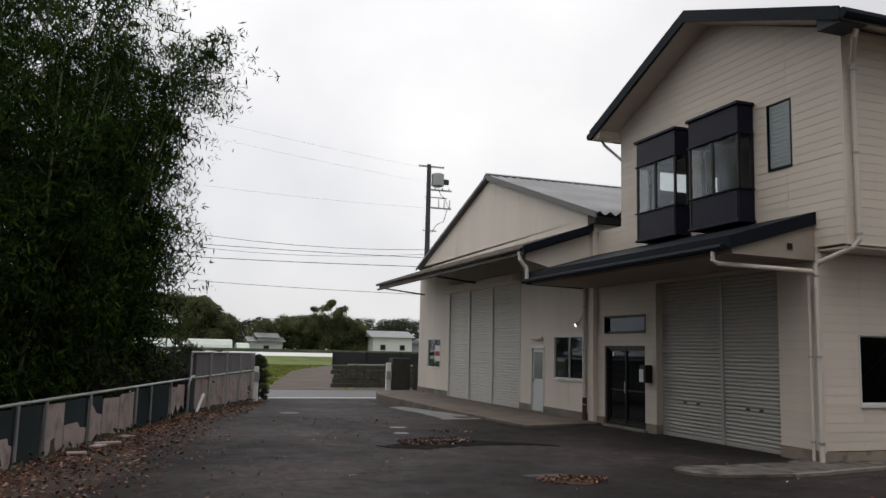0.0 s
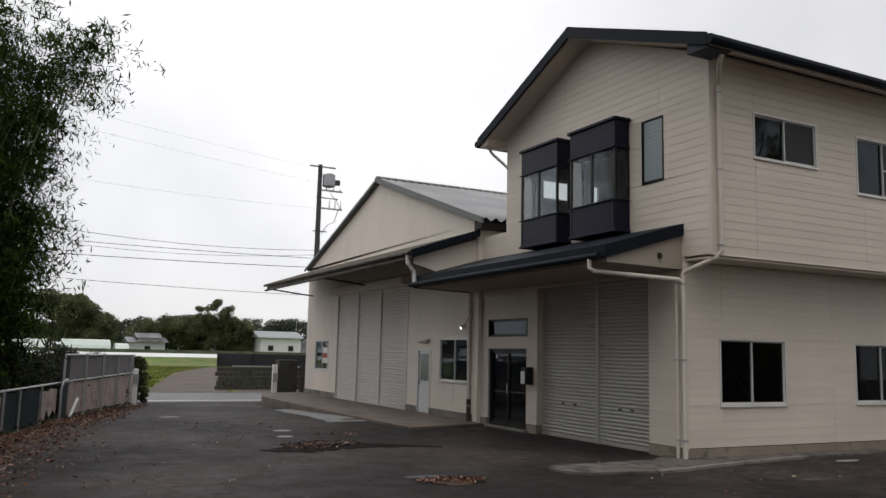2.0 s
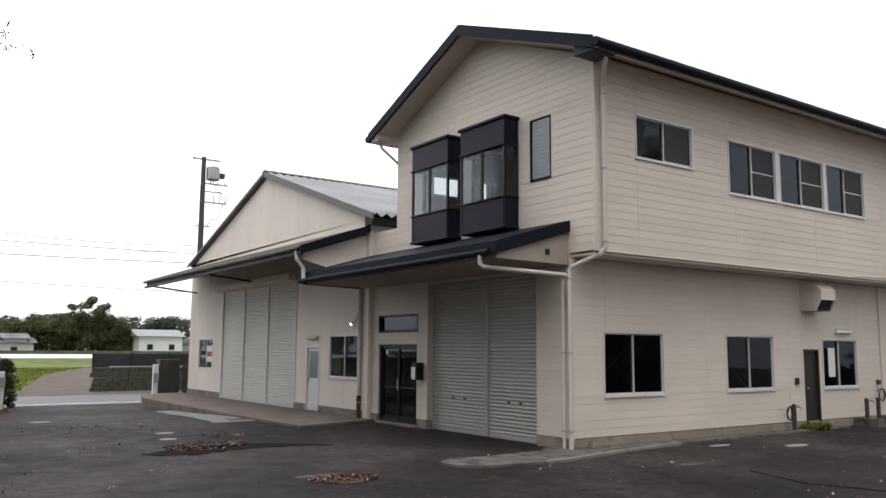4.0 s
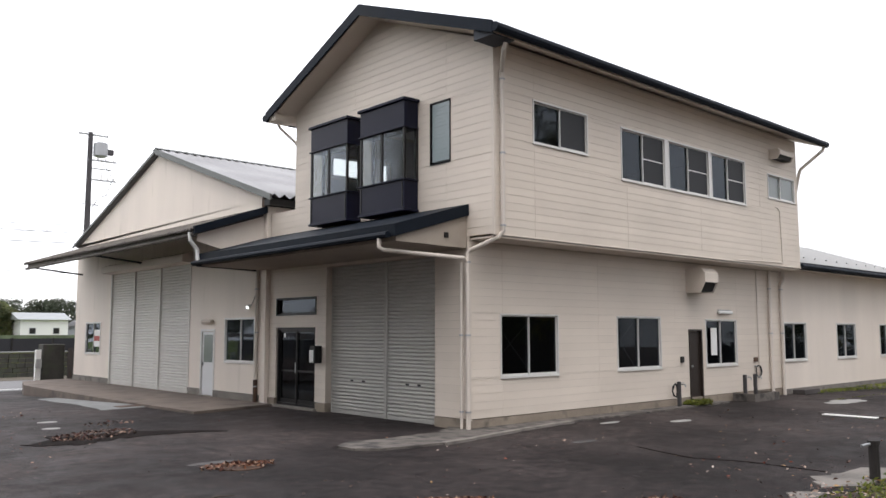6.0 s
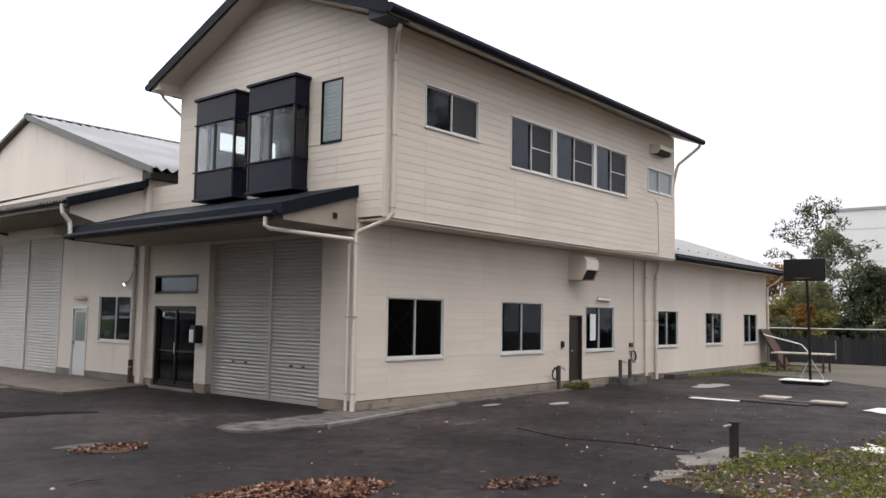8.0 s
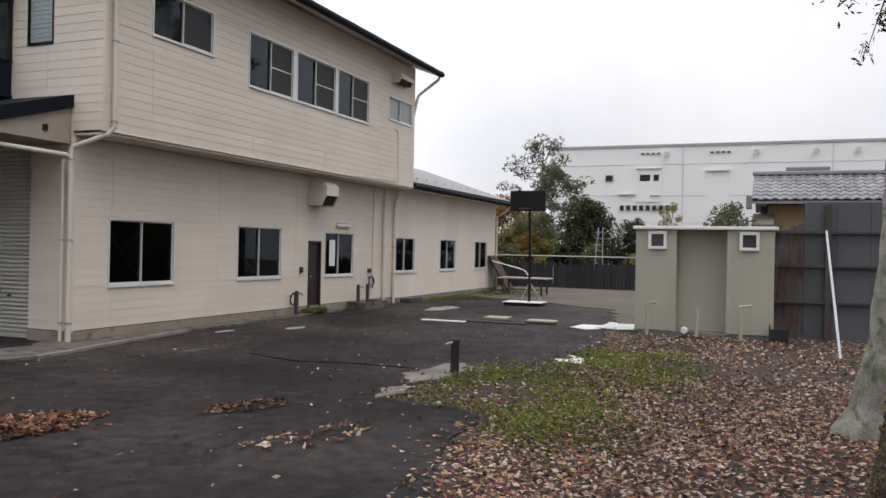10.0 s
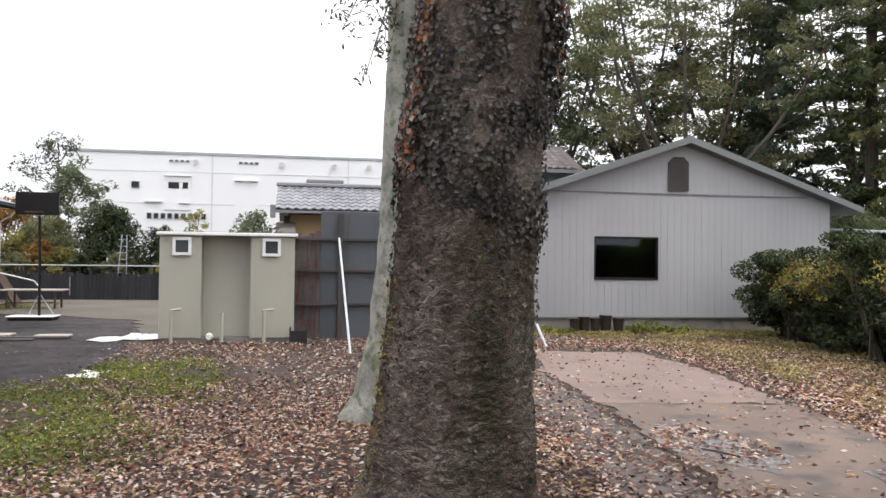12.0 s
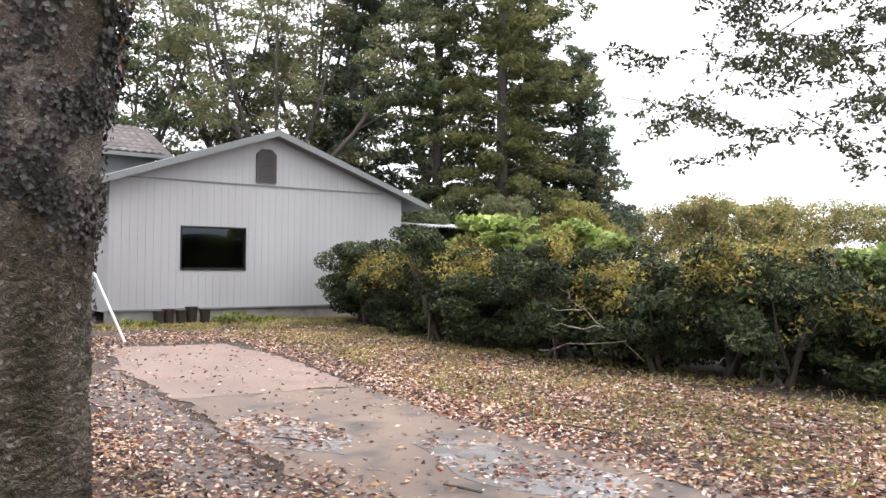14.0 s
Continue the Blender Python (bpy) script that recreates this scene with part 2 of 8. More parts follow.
def old_asphalt(name):
    """Yard asphalt: broad pale and dark areas, damp smoother spots, hairline cracks, exposed grit."""
    m, n, l, b = nodes_of(name)
    broad, mid, grit = tex_noise(n, l, 0.28, 7), tex_noise(n, l, 1.7, 8), tex_noise(n, l, 110, 3)
    tone = ramp(n, l, broad.outputs["Fac"], [(0.36, (0.014, 0.0116, 0.0118)), (0.5, (0.026, 0.0214, 0.0214)), (0.64, (0.05, 0.0415, 0.0402))])
    blot = ramp(n, l, mid.outputs["Fac"], [(0.32, (0.7, 0.7, 0.72)), (0.5, (0.95, 0.95, 0.95)), (0.74, (1.25, 1.22, 1.2))])
    mul = n.new("ShaderNodeMixRGB")
    mul.blend_type, mul.inputs["Fac"].default_value = "MULTIPLY", 0.85
    l.new(tone.outputs["Color"], mul.inputs["Color1"])
    l.new(blot.outputs["Color"], mul.inputs["Color2"])
    small = ramp(n, l, tex_noise(n, l, 5.5, 9).outputs["Fac"], [(0.36, (0.55, 0.54, 0.57)), (0.5, (1, 1, 1)), (0.66, (1.6, 1.52, 1.5))])
    mul3 = n.new("ShaderNodeMixRGB")
    mul3.blend_type, mul3.inputs["Fac"].default_value = "MULTIPLY", 0.8
    l.new(mul.outputs["Color"], mul3.inputs["Color1"])
    l.new(small.outputs["Color"], mul3.inputs["Color2"])
    mul = mul3
    speck = ramp(n, l, grit.outputs["Fac"], [(0.34, (0.45, 0.45, 0.45)), (0.52, (1, 1, 1)), (0.7, (2.3, 2.2, 2.15))])
    mul2 = n.new("ShaderNodeMixRGB")
    mul2.blend_type, mul2.inputs["Fac"].default_value = "MULTIPLY", 0.8
    l.new(mul.outputs["Color"], mul2.inputs["Color1"])
    l.new(speck.outputs["Color"], mul2.inputs["Color2"])
    geo, warp, add, cells = (n.new("ShaderNodeNewGeometry"), n.new("ShaderNodeTexNoise"), n.new("ShaderNodeMixRGB"), n.new("ShaderNodeTexVoronoi"))
    warp.inputs["Scale"].default_value, warp.inputs["Detail"].default_value = 1.3, 6
    l.new(geo.outputs["Position"], warp.inputs["Vector"])
    add.blend_type, add.inputs["Fac"].default_value = "LINEAR_LIGHT", 0.55
    l.new(geo.outputs["Position"], add.inputs["Color1"])
    l.new(warp.outputs["Color"], add.inputs["Color2"])
    cells.feature = "DISTANCE_TO_EDGE"
    cells.inputs["Scale"].default_value = 0.42
    l.new(add.outputs["Color"], cells.inputs["Vector"])
    crack = ramp(n, l, cells.outputs["Distance"], [(0.0, (1, 1, 1)), (0.012, (0, 0, 0))])
    where = ramp(n, l, tex_noise(n, l, 0.5, 3).outputs["Fac"], [(0.48, (0, 0, 0)), (0.56, (0.9, 0.9, 0.9))])
    both, last = n.new("ShaderNodeMixRGB"), n.new("ShaderNodeMixRGB")
    both.blend_type, both.inputs["Fac"].default_value = "MULTIPLY", 1.0
    l.new(crack.outputs["Color"], both.inputs["Color1"])
    l.new(where.outputs["Color"], both.inputs["Color2"])
    l.new(both.outputs["Color"], last.inputs["Fac"])
    l.new(mul2.outputs["Color"], last.inputs["Color1"])
    last.inputs["Color2"].default_value = (0.008, 0.008, 0.008, 1)
    l.new(last.outputs["Color"], b.inputs["Base Color"])
    wet = ramp(n, l, mid.outputs["Fac"], [(0.3, (0.58, 0.58, 0.58)), (0.6, (0.76, 0.76, 0.76))])
    l.new(wet.outputs["Color"], b.inputs["Roughness"])
    b.inputs["Specular IOR Level"].default_value = 0.15
    bp = n.new("ShaderNodeBump")
    bp.inputs["Strength"].default_value, bp.inputs["Distance"].default_value = 0.6, 0.008
    l.new(grit.outputs["Fac"], bp.inputs["Height"])
    l.new(bp.outputs["Normal"], b.inputs["Normal"])
    return m


ASPHALT = old_asphalt("worn_asphalt")
ROADTOP = surface("road_asphalt", (0.16, 0.16, 0.165), 0.8, vary=0.15, big=0.4, fine=90, bump=0.3)
WHITELINE = surface("road_paint", (0.7, 0.7, 0.68), 0.7, vary=0.1)
SOIL = surface("damp_soil", (0.055, 0.04, 0.033), 0.95, vary=0.4, big=0.5, fine=30, bump=0.6, stain=(0.045, 0.04, 0.024), wear=0.6)
MEADOW = surface("meadow", (0.115, 0.165, 0.036), 0.95, vary=0.45, big=0.25, fine=8, bump=0.6, stain=(0.17, 0.145, 0.06), wear=0.5)
DIRT = surface("dirt_track", (0.11, 0.096, 0.076), 0.95, vary=0.25, big=0.4, fine=30, bump=0.5)
WORNASPHALT = surface("worn_pale_asphalt", (0.075, 0.07, 0.07), 0.8, vary=0.3, big=2.5, fine=80, bump=0.4, stain=(0.04, 0.038, 0.039))
TRACKDIRT = surface("brown_track_dirt", (0.105, 0.082, 0.068), 0.95, vary=0.3, big=0.5, fine=30, bump=0.5)
REDPAVE = surface("reddish_paving", (0.215, 0.155, 0.13), 0.75, vary=0.18, big=0.8, fine=70, bump=0.25, stain=(0.155, 0.115, 0.1), wear=0.54)
BLOCKWALL = surface("mossy_block", (0.05, 0.048, 0.043), 0.9, vary=0.35, big=1.2, bump=0.5, stain=(0.05, 0.055, 0.04))
def flaky_bark(name):
    """Dark plated bark: plates split by cracks, paler flake rims, moss in broad patches that also paints the south
    side's shade.
    """
    m, n, l, b = nodes_of(name)
    geo = n.new("ShaderNodeNewGeometry")
    mp = n.new("ShaderNodeMapping")
    mp.inputs["Scale"].default_value = (1, 1, 1.5)
    l.new(geo.outputs["Position"], mp.inputs["Vector"])
    warp = n.new("ShaderNodeTexNoise")
    warp.inputs["Scale"].default_value, warp.inputs["Detail"].default_value = 8, 8
    l.new(mp.outputs["Vector"], warp.inputs["Vector"])
    add = n.new("ShaderNodeMixRGB")
    add.blend_type, add.inputs["Fac"].default_value = "LINEAR_LIGHT", 0.24
    l.new(mp.outputs["Vector"], add.inputs["Color1"])
    l.new(warp.outputs["Color"], add.inputs["Color2"])
    edge = n.new("ShaderNodeTexVoronoi")
    edge.feature = "DISTANCE_TO_EDGE"
    edge.inputs["Scale"].default_value = 16
    l.new(add.outputs["Color"], edge.inputs["Vector"])
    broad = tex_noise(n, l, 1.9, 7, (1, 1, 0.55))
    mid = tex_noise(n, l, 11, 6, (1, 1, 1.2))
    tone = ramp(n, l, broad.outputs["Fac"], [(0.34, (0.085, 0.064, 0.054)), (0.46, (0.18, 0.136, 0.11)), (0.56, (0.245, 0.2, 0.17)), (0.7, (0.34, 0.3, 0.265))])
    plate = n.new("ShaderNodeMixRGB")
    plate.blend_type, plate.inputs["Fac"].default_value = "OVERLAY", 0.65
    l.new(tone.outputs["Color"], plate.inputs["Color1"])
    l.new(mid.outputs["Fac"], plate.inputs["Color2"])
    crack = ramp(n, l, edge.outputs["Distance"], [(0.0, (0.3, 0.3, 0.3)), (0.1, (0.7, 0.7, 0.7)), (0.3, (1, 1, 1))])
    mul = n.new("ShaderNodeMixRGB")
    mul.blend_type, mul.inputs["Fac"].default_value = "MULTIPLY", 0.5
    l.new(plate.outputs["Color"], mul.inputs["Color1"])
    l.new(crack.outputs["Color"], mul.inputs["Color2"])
    # moss gathers by normal on the south side, its dark colour painting shade there
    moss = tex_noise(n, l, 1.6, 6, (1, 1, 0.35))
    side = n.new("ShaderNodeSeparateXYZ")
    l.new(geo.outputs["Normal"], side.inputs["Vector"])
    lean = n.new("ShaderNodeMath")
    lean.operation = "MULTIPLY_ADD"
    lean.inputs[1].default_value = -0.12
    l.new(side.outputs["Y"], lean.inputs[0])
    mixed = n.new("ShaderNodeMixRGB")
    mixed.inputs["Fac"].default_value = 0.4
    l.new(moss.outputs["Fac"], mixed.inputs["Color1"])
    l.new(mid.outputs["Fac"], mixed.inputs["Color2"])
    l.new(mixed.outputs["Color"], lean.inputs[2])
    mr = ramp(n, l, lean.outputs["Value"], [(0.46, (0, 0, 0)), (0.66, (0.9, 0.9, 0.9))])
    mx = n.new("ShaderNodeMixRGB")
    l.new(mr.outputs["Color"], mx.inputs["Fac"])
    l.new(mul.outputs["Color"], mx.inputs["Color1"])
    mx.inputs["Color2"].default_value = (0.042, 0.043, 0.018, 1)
    l.new(mx.outputs["Color"], b.inputs["Base Color"])
    b.inputs["Roughness"].default_value = 0.9
    b.inputs["Specular IOR Level"].default_value = 0.25
    fine = tex_noise(n, l, 40, 4)
    b1, b2 = n.new("ShaderNodeBump"), n.new("ShaderNodeBump")
    b1.inputs["Strength"].default_value, b1.inputs["Distance"].default_value = 1.0, 0.03
    b2.inputs["Strength"].default_value, b2.inputs["Distance"].default_value = 0.35, 0.005
    l.new(crack.outputs["Color"], b1.inputs["Height"])
    l.new(fine.outputs["Fac"], b2.inputs["Height"])
    l.new(b1.outputs["Normal"], b2.inputs["Normal"])
    l.new(b2.outputs["Normal"], b.inputs["Normal"])
    return m


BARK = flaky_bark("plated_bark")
SMOOTHBARK = surface("grey_smooth_bark", (0.28, 0.27, 0.238), 0.9, vary=0.45, big=4.0, fine=45, bump=0.9, stain=(0.1, 0.13, 0.075), wear=0.5, spec=0.2)
TWIG = surface("twig_bark", (0.06, 0.05, 0.04), 0.9, vary=0.3, bump=0.3)
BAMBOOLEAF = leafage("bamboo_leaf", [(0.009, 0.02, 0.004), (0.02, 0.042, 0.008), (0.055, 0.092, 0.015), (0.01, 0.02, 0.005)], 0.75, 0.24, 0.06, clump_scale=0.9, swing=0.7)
SPRAYLEAF = leafage("hanging_leaf", [(0.035, 0.045, 0.022), (0.055, 0.07, 0.03), (0.09, 0.085, 0.035), (0.04, 0.045, 0.025)])
CONIFERLEAF = leafage("conifer_leaf", [(0.0612, 0.09, 0.0504), (0.09, 0.126, 0.0612), (0.144, 0.1656, 0.072), (0.1584, 0.144, 0.072)], through_light=0.5)
BROADLEAF = leafage("broad_leaf", [(0.0816, 0.102, 0.0476), (0.119, 0.1394, 0.0612), (0.1632, 0.1598, 0.0748), (0.1904, 0.1496, 0.0816)], through_light=0.5)
GOLDCONIFER = leafage("golden_conifer_leaf", [(0.0864, 0.108, 0.0396), (0.1296, 0.1404, 0.0468), (0.1728, 0.1476, 0.054), (0.072, 0.0936, 0.0396)], through_light=0.5, clump_scale=0.7, swing=0.55)
DUSKCONIFER = leafage("blue_green_conifer_leaf", [(0.052, 0.076, 0.052), (0.08, 0.104, 0.068), (0.108, 0.124, 0.072), (0.068, 0.088, 0.06)], through_light=0.45, clump_scale=0.7, swing=0.5)
KUDZU = leafage("broad_creeper_leaf", [(0.14, 0.21, 0.05), (0.22, 0.3, 0.07), (0.36, 0.41, 0.13), (0.09, 0.13, 0.04)], through_light=0.4, clump_scale=1.3, swing=0.4)
YELLOWLEAF = leafage("yellowing_leaf", [(0.12, 0.15, 0.05), (0.2, 0.2, 0.055), (0.3, 0.24, 0.06), (0.18, 0.16, 0.055)], through_light=0.45)
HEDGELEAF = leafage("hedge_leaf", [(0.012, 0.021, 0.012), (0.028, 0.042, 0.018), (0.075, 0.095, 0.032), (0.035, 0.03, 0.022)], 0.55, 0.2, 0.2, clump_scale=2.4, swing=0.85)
VINELEAF = leafage("vine_leaf", [(0.11, 0.14, 0.04), (0.26, 0.26, 0.06), (0.45, 0.36, 0.09), (0.08, 0.1, 0.035), (0.36, 0.2, 0.06), (0.18, 0.22, 0.05)], through_light=0.4, clump_scale=1.6, swing=0.6)
IVYLEAF = leafage("ivy_leaf", [(0.02, 0.018, 0.017), (0.045, 0.034, 0.031), (0.026, 0.034, 0.02), (0.1, 0.082, 0.078), (0.032, 0.026, 0.028)], 0.5, 0.1, 0.28, clump_scale=2.2, swing=0.6)
REDIVY = leafage("red_ivy_leaf", [(0.2, 0.04, 0.025), (0.26, 0.09, 0.025), (0.11, 0.035, 0.025), (0.3, 0.24, 0.17), (0.16, 0.05, 0.03)])
LITTER = leafage("fallen_leaf", [(0.075, 0.045, 0.036), (0.3, 0.17, 0.115), (0.055, 0.036, 0.03), (0.5, 0.36, 0.28), (0.24, 0.075, 0.05), (0.6, 0.49, 0.42), (0.11, 0.055, 0.042), (0.42, 0.26, 0.12), (0.2, 0.1, 0.07)], 0.6, 0.1, steps=True, swing=0.25)
DARKLITTER = leafage("wet_fallen_leaf", [(0.05, 0.028, 0.024), (0.1, 0.05, 0.038), (0.035, 0.022, 0.02), (0.3, 0.2, 0.15), (0.09, 0.03, 0.024), (0.05, 0.032, 0.028), (0.16, 0.09, 0.06)], 0.55, 0.05, steps=True, swing=0.25)
REDLITTER = leafage("red_fallen_leaf", [(0.082, 0.0287, 0.0197), (0.1722, 0.0697, 0.0369), (0.041, 0.0213, 0.0164), (0.246, 0.123, 0.0738), (0.0656, 0.0279, 0.0205), (0.3116, 0.2132, 0.1558), (0.1312, 0.0492, 0.0287)], 0.7, 0.1, steps=True)
BARKFLAKE = leafage("bark_flake", [(0.045, 0.0353, 0.03), (0.0675, 0.0525, 0.0435), (0.09, 0.075, 0.0638), (0.1125, 0.096, 0.084), (0.0562, 0.0435, 0.036)], 0.9, 0.0, 0.12, clump_scale=1.6, swing=0.55)
MOSSTUFT = leafage("yellow_lichen", [(0.3, 0.24, 0.04), (0.2, 0.2, 0.04), (0.36, 0.22, 0.05), (0.13, 0.16, 0.04)])
FARBELT = leafage("far_tree_leaf", [(0.0476, 0.0714, 0.034), (0.0935, 0.119, 0.0476), (0.1615, 0.17, 0.068), (0.085, 0.0765, 0.051)], through_light=0.3, clump_scale=0.35, swing=0.6)
DARKBELT = leafage("dark_belt_leaf", [(0.018, 0.026, 0.014), (0.03, 0.04, 0.018), (0.045, 0.05, 0.022), (0.025, 0.03, 0.018)])
GRASSBLADE = leafage("grass_blade", [(0.06, 0.09, 0.02), (0.14, 0.18, 0.03), (0.25, 0.26, 0.05), (0.09, 0.1, 0.03)], through_light=0.35)
HUTPAINT = surface("beige_hut_paint", (0.39, 0.38, 0.315), 0.55, vary=0.06, big=0.8, stretch=(1, 1, 0.3), bump=0.05)
WHITE = surface("white_plastic", (0.75, 0.75, 0.73), 0.4, vary=0.05, bump=0.02)
GREENSHEET = surface("green_grey_sheet", (0.08, 0.085, 0.095), 0.6, vary=0.2, stretch=(1, 1, 0.3), bump=0.1)
STAINEDBOARD = surface("red_stained_boards", (0.095, 0.08, 0.08), 0.85, vary=0.4, big=2.2, stretch=(1, 2, 0.35), stain=(0.1, 0.016, 0.018), wear=0.51, bump=0.4)
OLDWOOD = surface("old_boards", (0.07, 0.062, 0.06), 0.85, vary=0.35, big=1.5, stretch=(1, 1, 0.3), stain=(0.12, 0.03, 0.025), wear=0.6, bump=0.4)
BLACKWOOD = surface("black_boards", (0.022, 0.023, 0.027), 0.8, vary=0.3, bump=0.3, piece=0.3)
SHEDWALL = surface("grey_shed_cladding", (0.335, 0.332, 0.333), 0.5, vary=0.08, big=0.6, stretch=(1, 1, 0.2), bump=0.05)
TILEBROWN = surface("brown_grey_tile", (0.14, 0.122, 0.118), 0.6, vary=0.25, fine=15, bump=0.1, piece=0.2, spec=0.25)
SHEDTRIM = surface("shed_trim", (0.16, 0.17, 0.165), 0.6, vary=0.12)
ROOFTILE = surface("grey_roof_tile", (0.2, 0.2, 0.21), 0.4, vary=0.25, fine=15, bump=0.1, piece=0.2)
OCHRE = surface("ochre_plaster", (0.42, 0.3, 0.16), 0.8, vary=0.1)
WAREHOUSE = surface("warehouse_panel", (0.7, 0.705, 0.7), 0.6, vary=0.04, big=0.1, bump=0.0)
FARGREY = surface("far_grey", (0.3, 0.32, 0.33), 0.7, vary=0.1, bump=0.0)
FARPALE = surface("far_pale_grey", (0.55, 0.56, 0.57), 0.7, vary=0.08, bump=0.0)
FENCEPANEL = surface("faded_pink_panel", (0.47, 0.38, 0.355), 0.7, vary=0.22, big=1.5, stain=(0.26, 0.22, 0.2), bump=0.15)
FENCEGREEN = surface("green_corrugated", (0.035, 0.05, 0.056), 0.6, vary=0.25, bump=0.1)
GALV = surface("galvanised", (0.4, 0.41, 0.42), 0.4, metal=0.6, vary=0.15, bump=0.05)
POLEGREY = surface("pole_concrete", (0.06, 0.057, 0.06), 0.8, vary=0.2)
WIRE = surface("wire", (0.03, 0.03, 0.03), 0.6, vary=0.0, bump=0.0)
RUBBER = surface("black_rubber", (0.015, 0.015, 0.015), 0.6, vary=0.2)
ORANGELEAF = leafage("orange_leaf", [(0.2, 0.09, 0.02), (0.3, 0.13, 0.02), (0.16, 0.1, 0.03), (0.1, 0.09, 0.03)])
GREYLEAF = leafage("grey_green_leaf", [(0.09, 0.11, 0.06), (0.13, 0.15, 0.08), (0.07, 0.09, 0.05), (0.16, 0.17, 0.1)])
HILLLEAF = leafage("far_wood_leaf", [(0.04, 0.055, 0.038), (0.055, 0.072, 0.043), (0.07, 0.08, 0.048), (0.05, 0.06, 0.043)])
AUTUMNHILL = leafage("autumn_wood_leaf", [(0.11, 0.17, 0.055), (0.24, 0.23, 0.075), (0.31, 0.19, 0.08), (0.1, 0.14, 0.055), (0.29, 0.24, 0.1)], through_light=0.35, clump_scale=0.35, swing=0.7)
DRYGRASS = leafage("dry_grass", [(0.2, 0.165, 0.06), (0.3, 0.22, 0.08), (0.15, 0.17, 0.05), (0.38, 0.27, 0.12)])
UPPERPANEL = surface("grey_fence_panel", (0.2, 0.19, 0.2), 0.6, vary=0.15, big=1.2, bump=0.1)
GREENHOUSE = surface("greenhouse_film", (0.55, 0.62, 0.57), 0.4, vary=0.1, bump=0.0)
PALEWOOD = surface("pale_wood", (0.42, 0.38, 0.32), 0.8, vary=0.2, big=2, bump=0.2)
REDPRINT = surface("faded_red_print", (0.35, 0.06, 0.05), 0.6, vary=0.15, big=4)
TANPAVE = surface("tan_paving", (0.17, 0.125, 0.098), 0.7, vary=0.25, big=0.9, fine=70, bump=0.3, stain=(0.085, 0.072, 0.066), wear=0.5)
# wet paving whose pale base paints the sky's reflection in the puddles
SKYWETPAVE = surface("sky_pale_wet_paving", (0.22, 0.205, 0.205), 0.26, vary=0.25, big=2.5, bump=0.04, spec=1.0)
DAMPGROUND = surface("damp_grey_ground", (0.12, 0.098, 0.09), 0.7, vary=0.35, big=0.9, fine=70, bump=0.4, stain=(0.06, 0.052, 0.05))
BUSHROW = surface("dull_green_bushes", (0.1, 0.125, 0.075), 0.9, vary=0.4, big=0.6, fine=10, bump=0.3)
BROWNROOF = surface("weathered_canopy_sheet", (0.13, 0.115, 0.1), 0.7, vary=0.25, big=1.2, stain=(0.07, 0.06, 0.055))
POLEPLASTIC = surface("greyed_plastic_pole", (0.5, 0.51, 0.52), 0.5, vary=0.12, big=3, bump=0.05)
DEADWOOD = surface("dead_wood", (0.2, 0.17, 0.14), 0.85, vary=0.25, bump=0.2)
LAMPGLOW = surface("lit_lamp_lens", (0.9, 0.9, 0.88), 0.3, vary=0.0, bump=0.0)
LAMPGLOW.node_tree.nodes["Principled BSDF"].inputs["Emission Color"].default_value = (1, 0.98, 0.94, 1)
LAMPGLOW.node_tree.nodes["Principled BSDF"].inputs["Emission Strength"].default_value = 4.0
RUST = surface("rusty_iron", (0.08, 0.045, 0.03), 0.8, vary=0.4, big=4, bump=0.3)

# ---- builders ----
ORG = {}


def thing(name, at, label, category, group="", kind=""):
    e = tagged(new(name), label, category, group, kind)
    e.location = at
    ORG[e] = Vector(at)
    return e


def part(name, bm, mat, parent, label=""):
    bmesh.ops.translate(bm, verts=bm.verts, vec=-ORG[parent])
    me = bpy.data.meshes.new(name)
    bm.to_mesh(me)
    bm.free()
    for m in mat if isinstance(mat, (list, tuple)) else (mat,):
        me.materials.append(m)
    ob = tagged(new(name, me), label)
    ob.parent = parent
    ORG[ob] = ORG[parent]
    return ob


def single(name, bm, mat, label="", category="", group="", kind=""):
    """A thing or a piece of the setting that is one mesh; its origin sits at its foot."""
    lo = Vector([min(v.co[i] for v in bm.verts) for i in range(3)])
    hi = Vector([max(v.co[i] for v in bm.verts) for i in range(3)])
    at = Vector(((lo.x + hi.x) / 2, (lo.y + hi.y) / 2, lo.z))
    bmesh.ops.translate(bm, verts=bm.verts, vec=-at)
    me = bpy.data.meshes.new(name)
    bm.to_mesh(me)
    bm.free()
    for m in mat if isinstance(mat, (list, tuple)) else (mat,):
        me.materials.append(m)
    ob = tagged(new(name, me), label, category, group, kind)
    ob.location = at
    ORG[ob] = at
    return ob


def raw(name, verts, faces, mat, parent=None, label="", category="", kind="", group=""):
    """A mesh from arrays, as a part or, without a parent, as a thing."""
    me = bpy.data.meshes.new(name)
    off = np.array(ORG[parent]) if parent else np.zeros(3)
    me.from_pydata((np.asarray(verts) - off).tolist(), [], np.asarray(faces).tolist() if not isinstance(faces, list) else faces)
    for m in mat if isinstance(mat, (list, tuple)) else (mat,):
        me.materials.append(m)
    ob = tagged(new(name, me), label, category, group, kind)
    if parent:
        ob.parent = parent
        ORG[ob] = ORG[parent]
    return ob


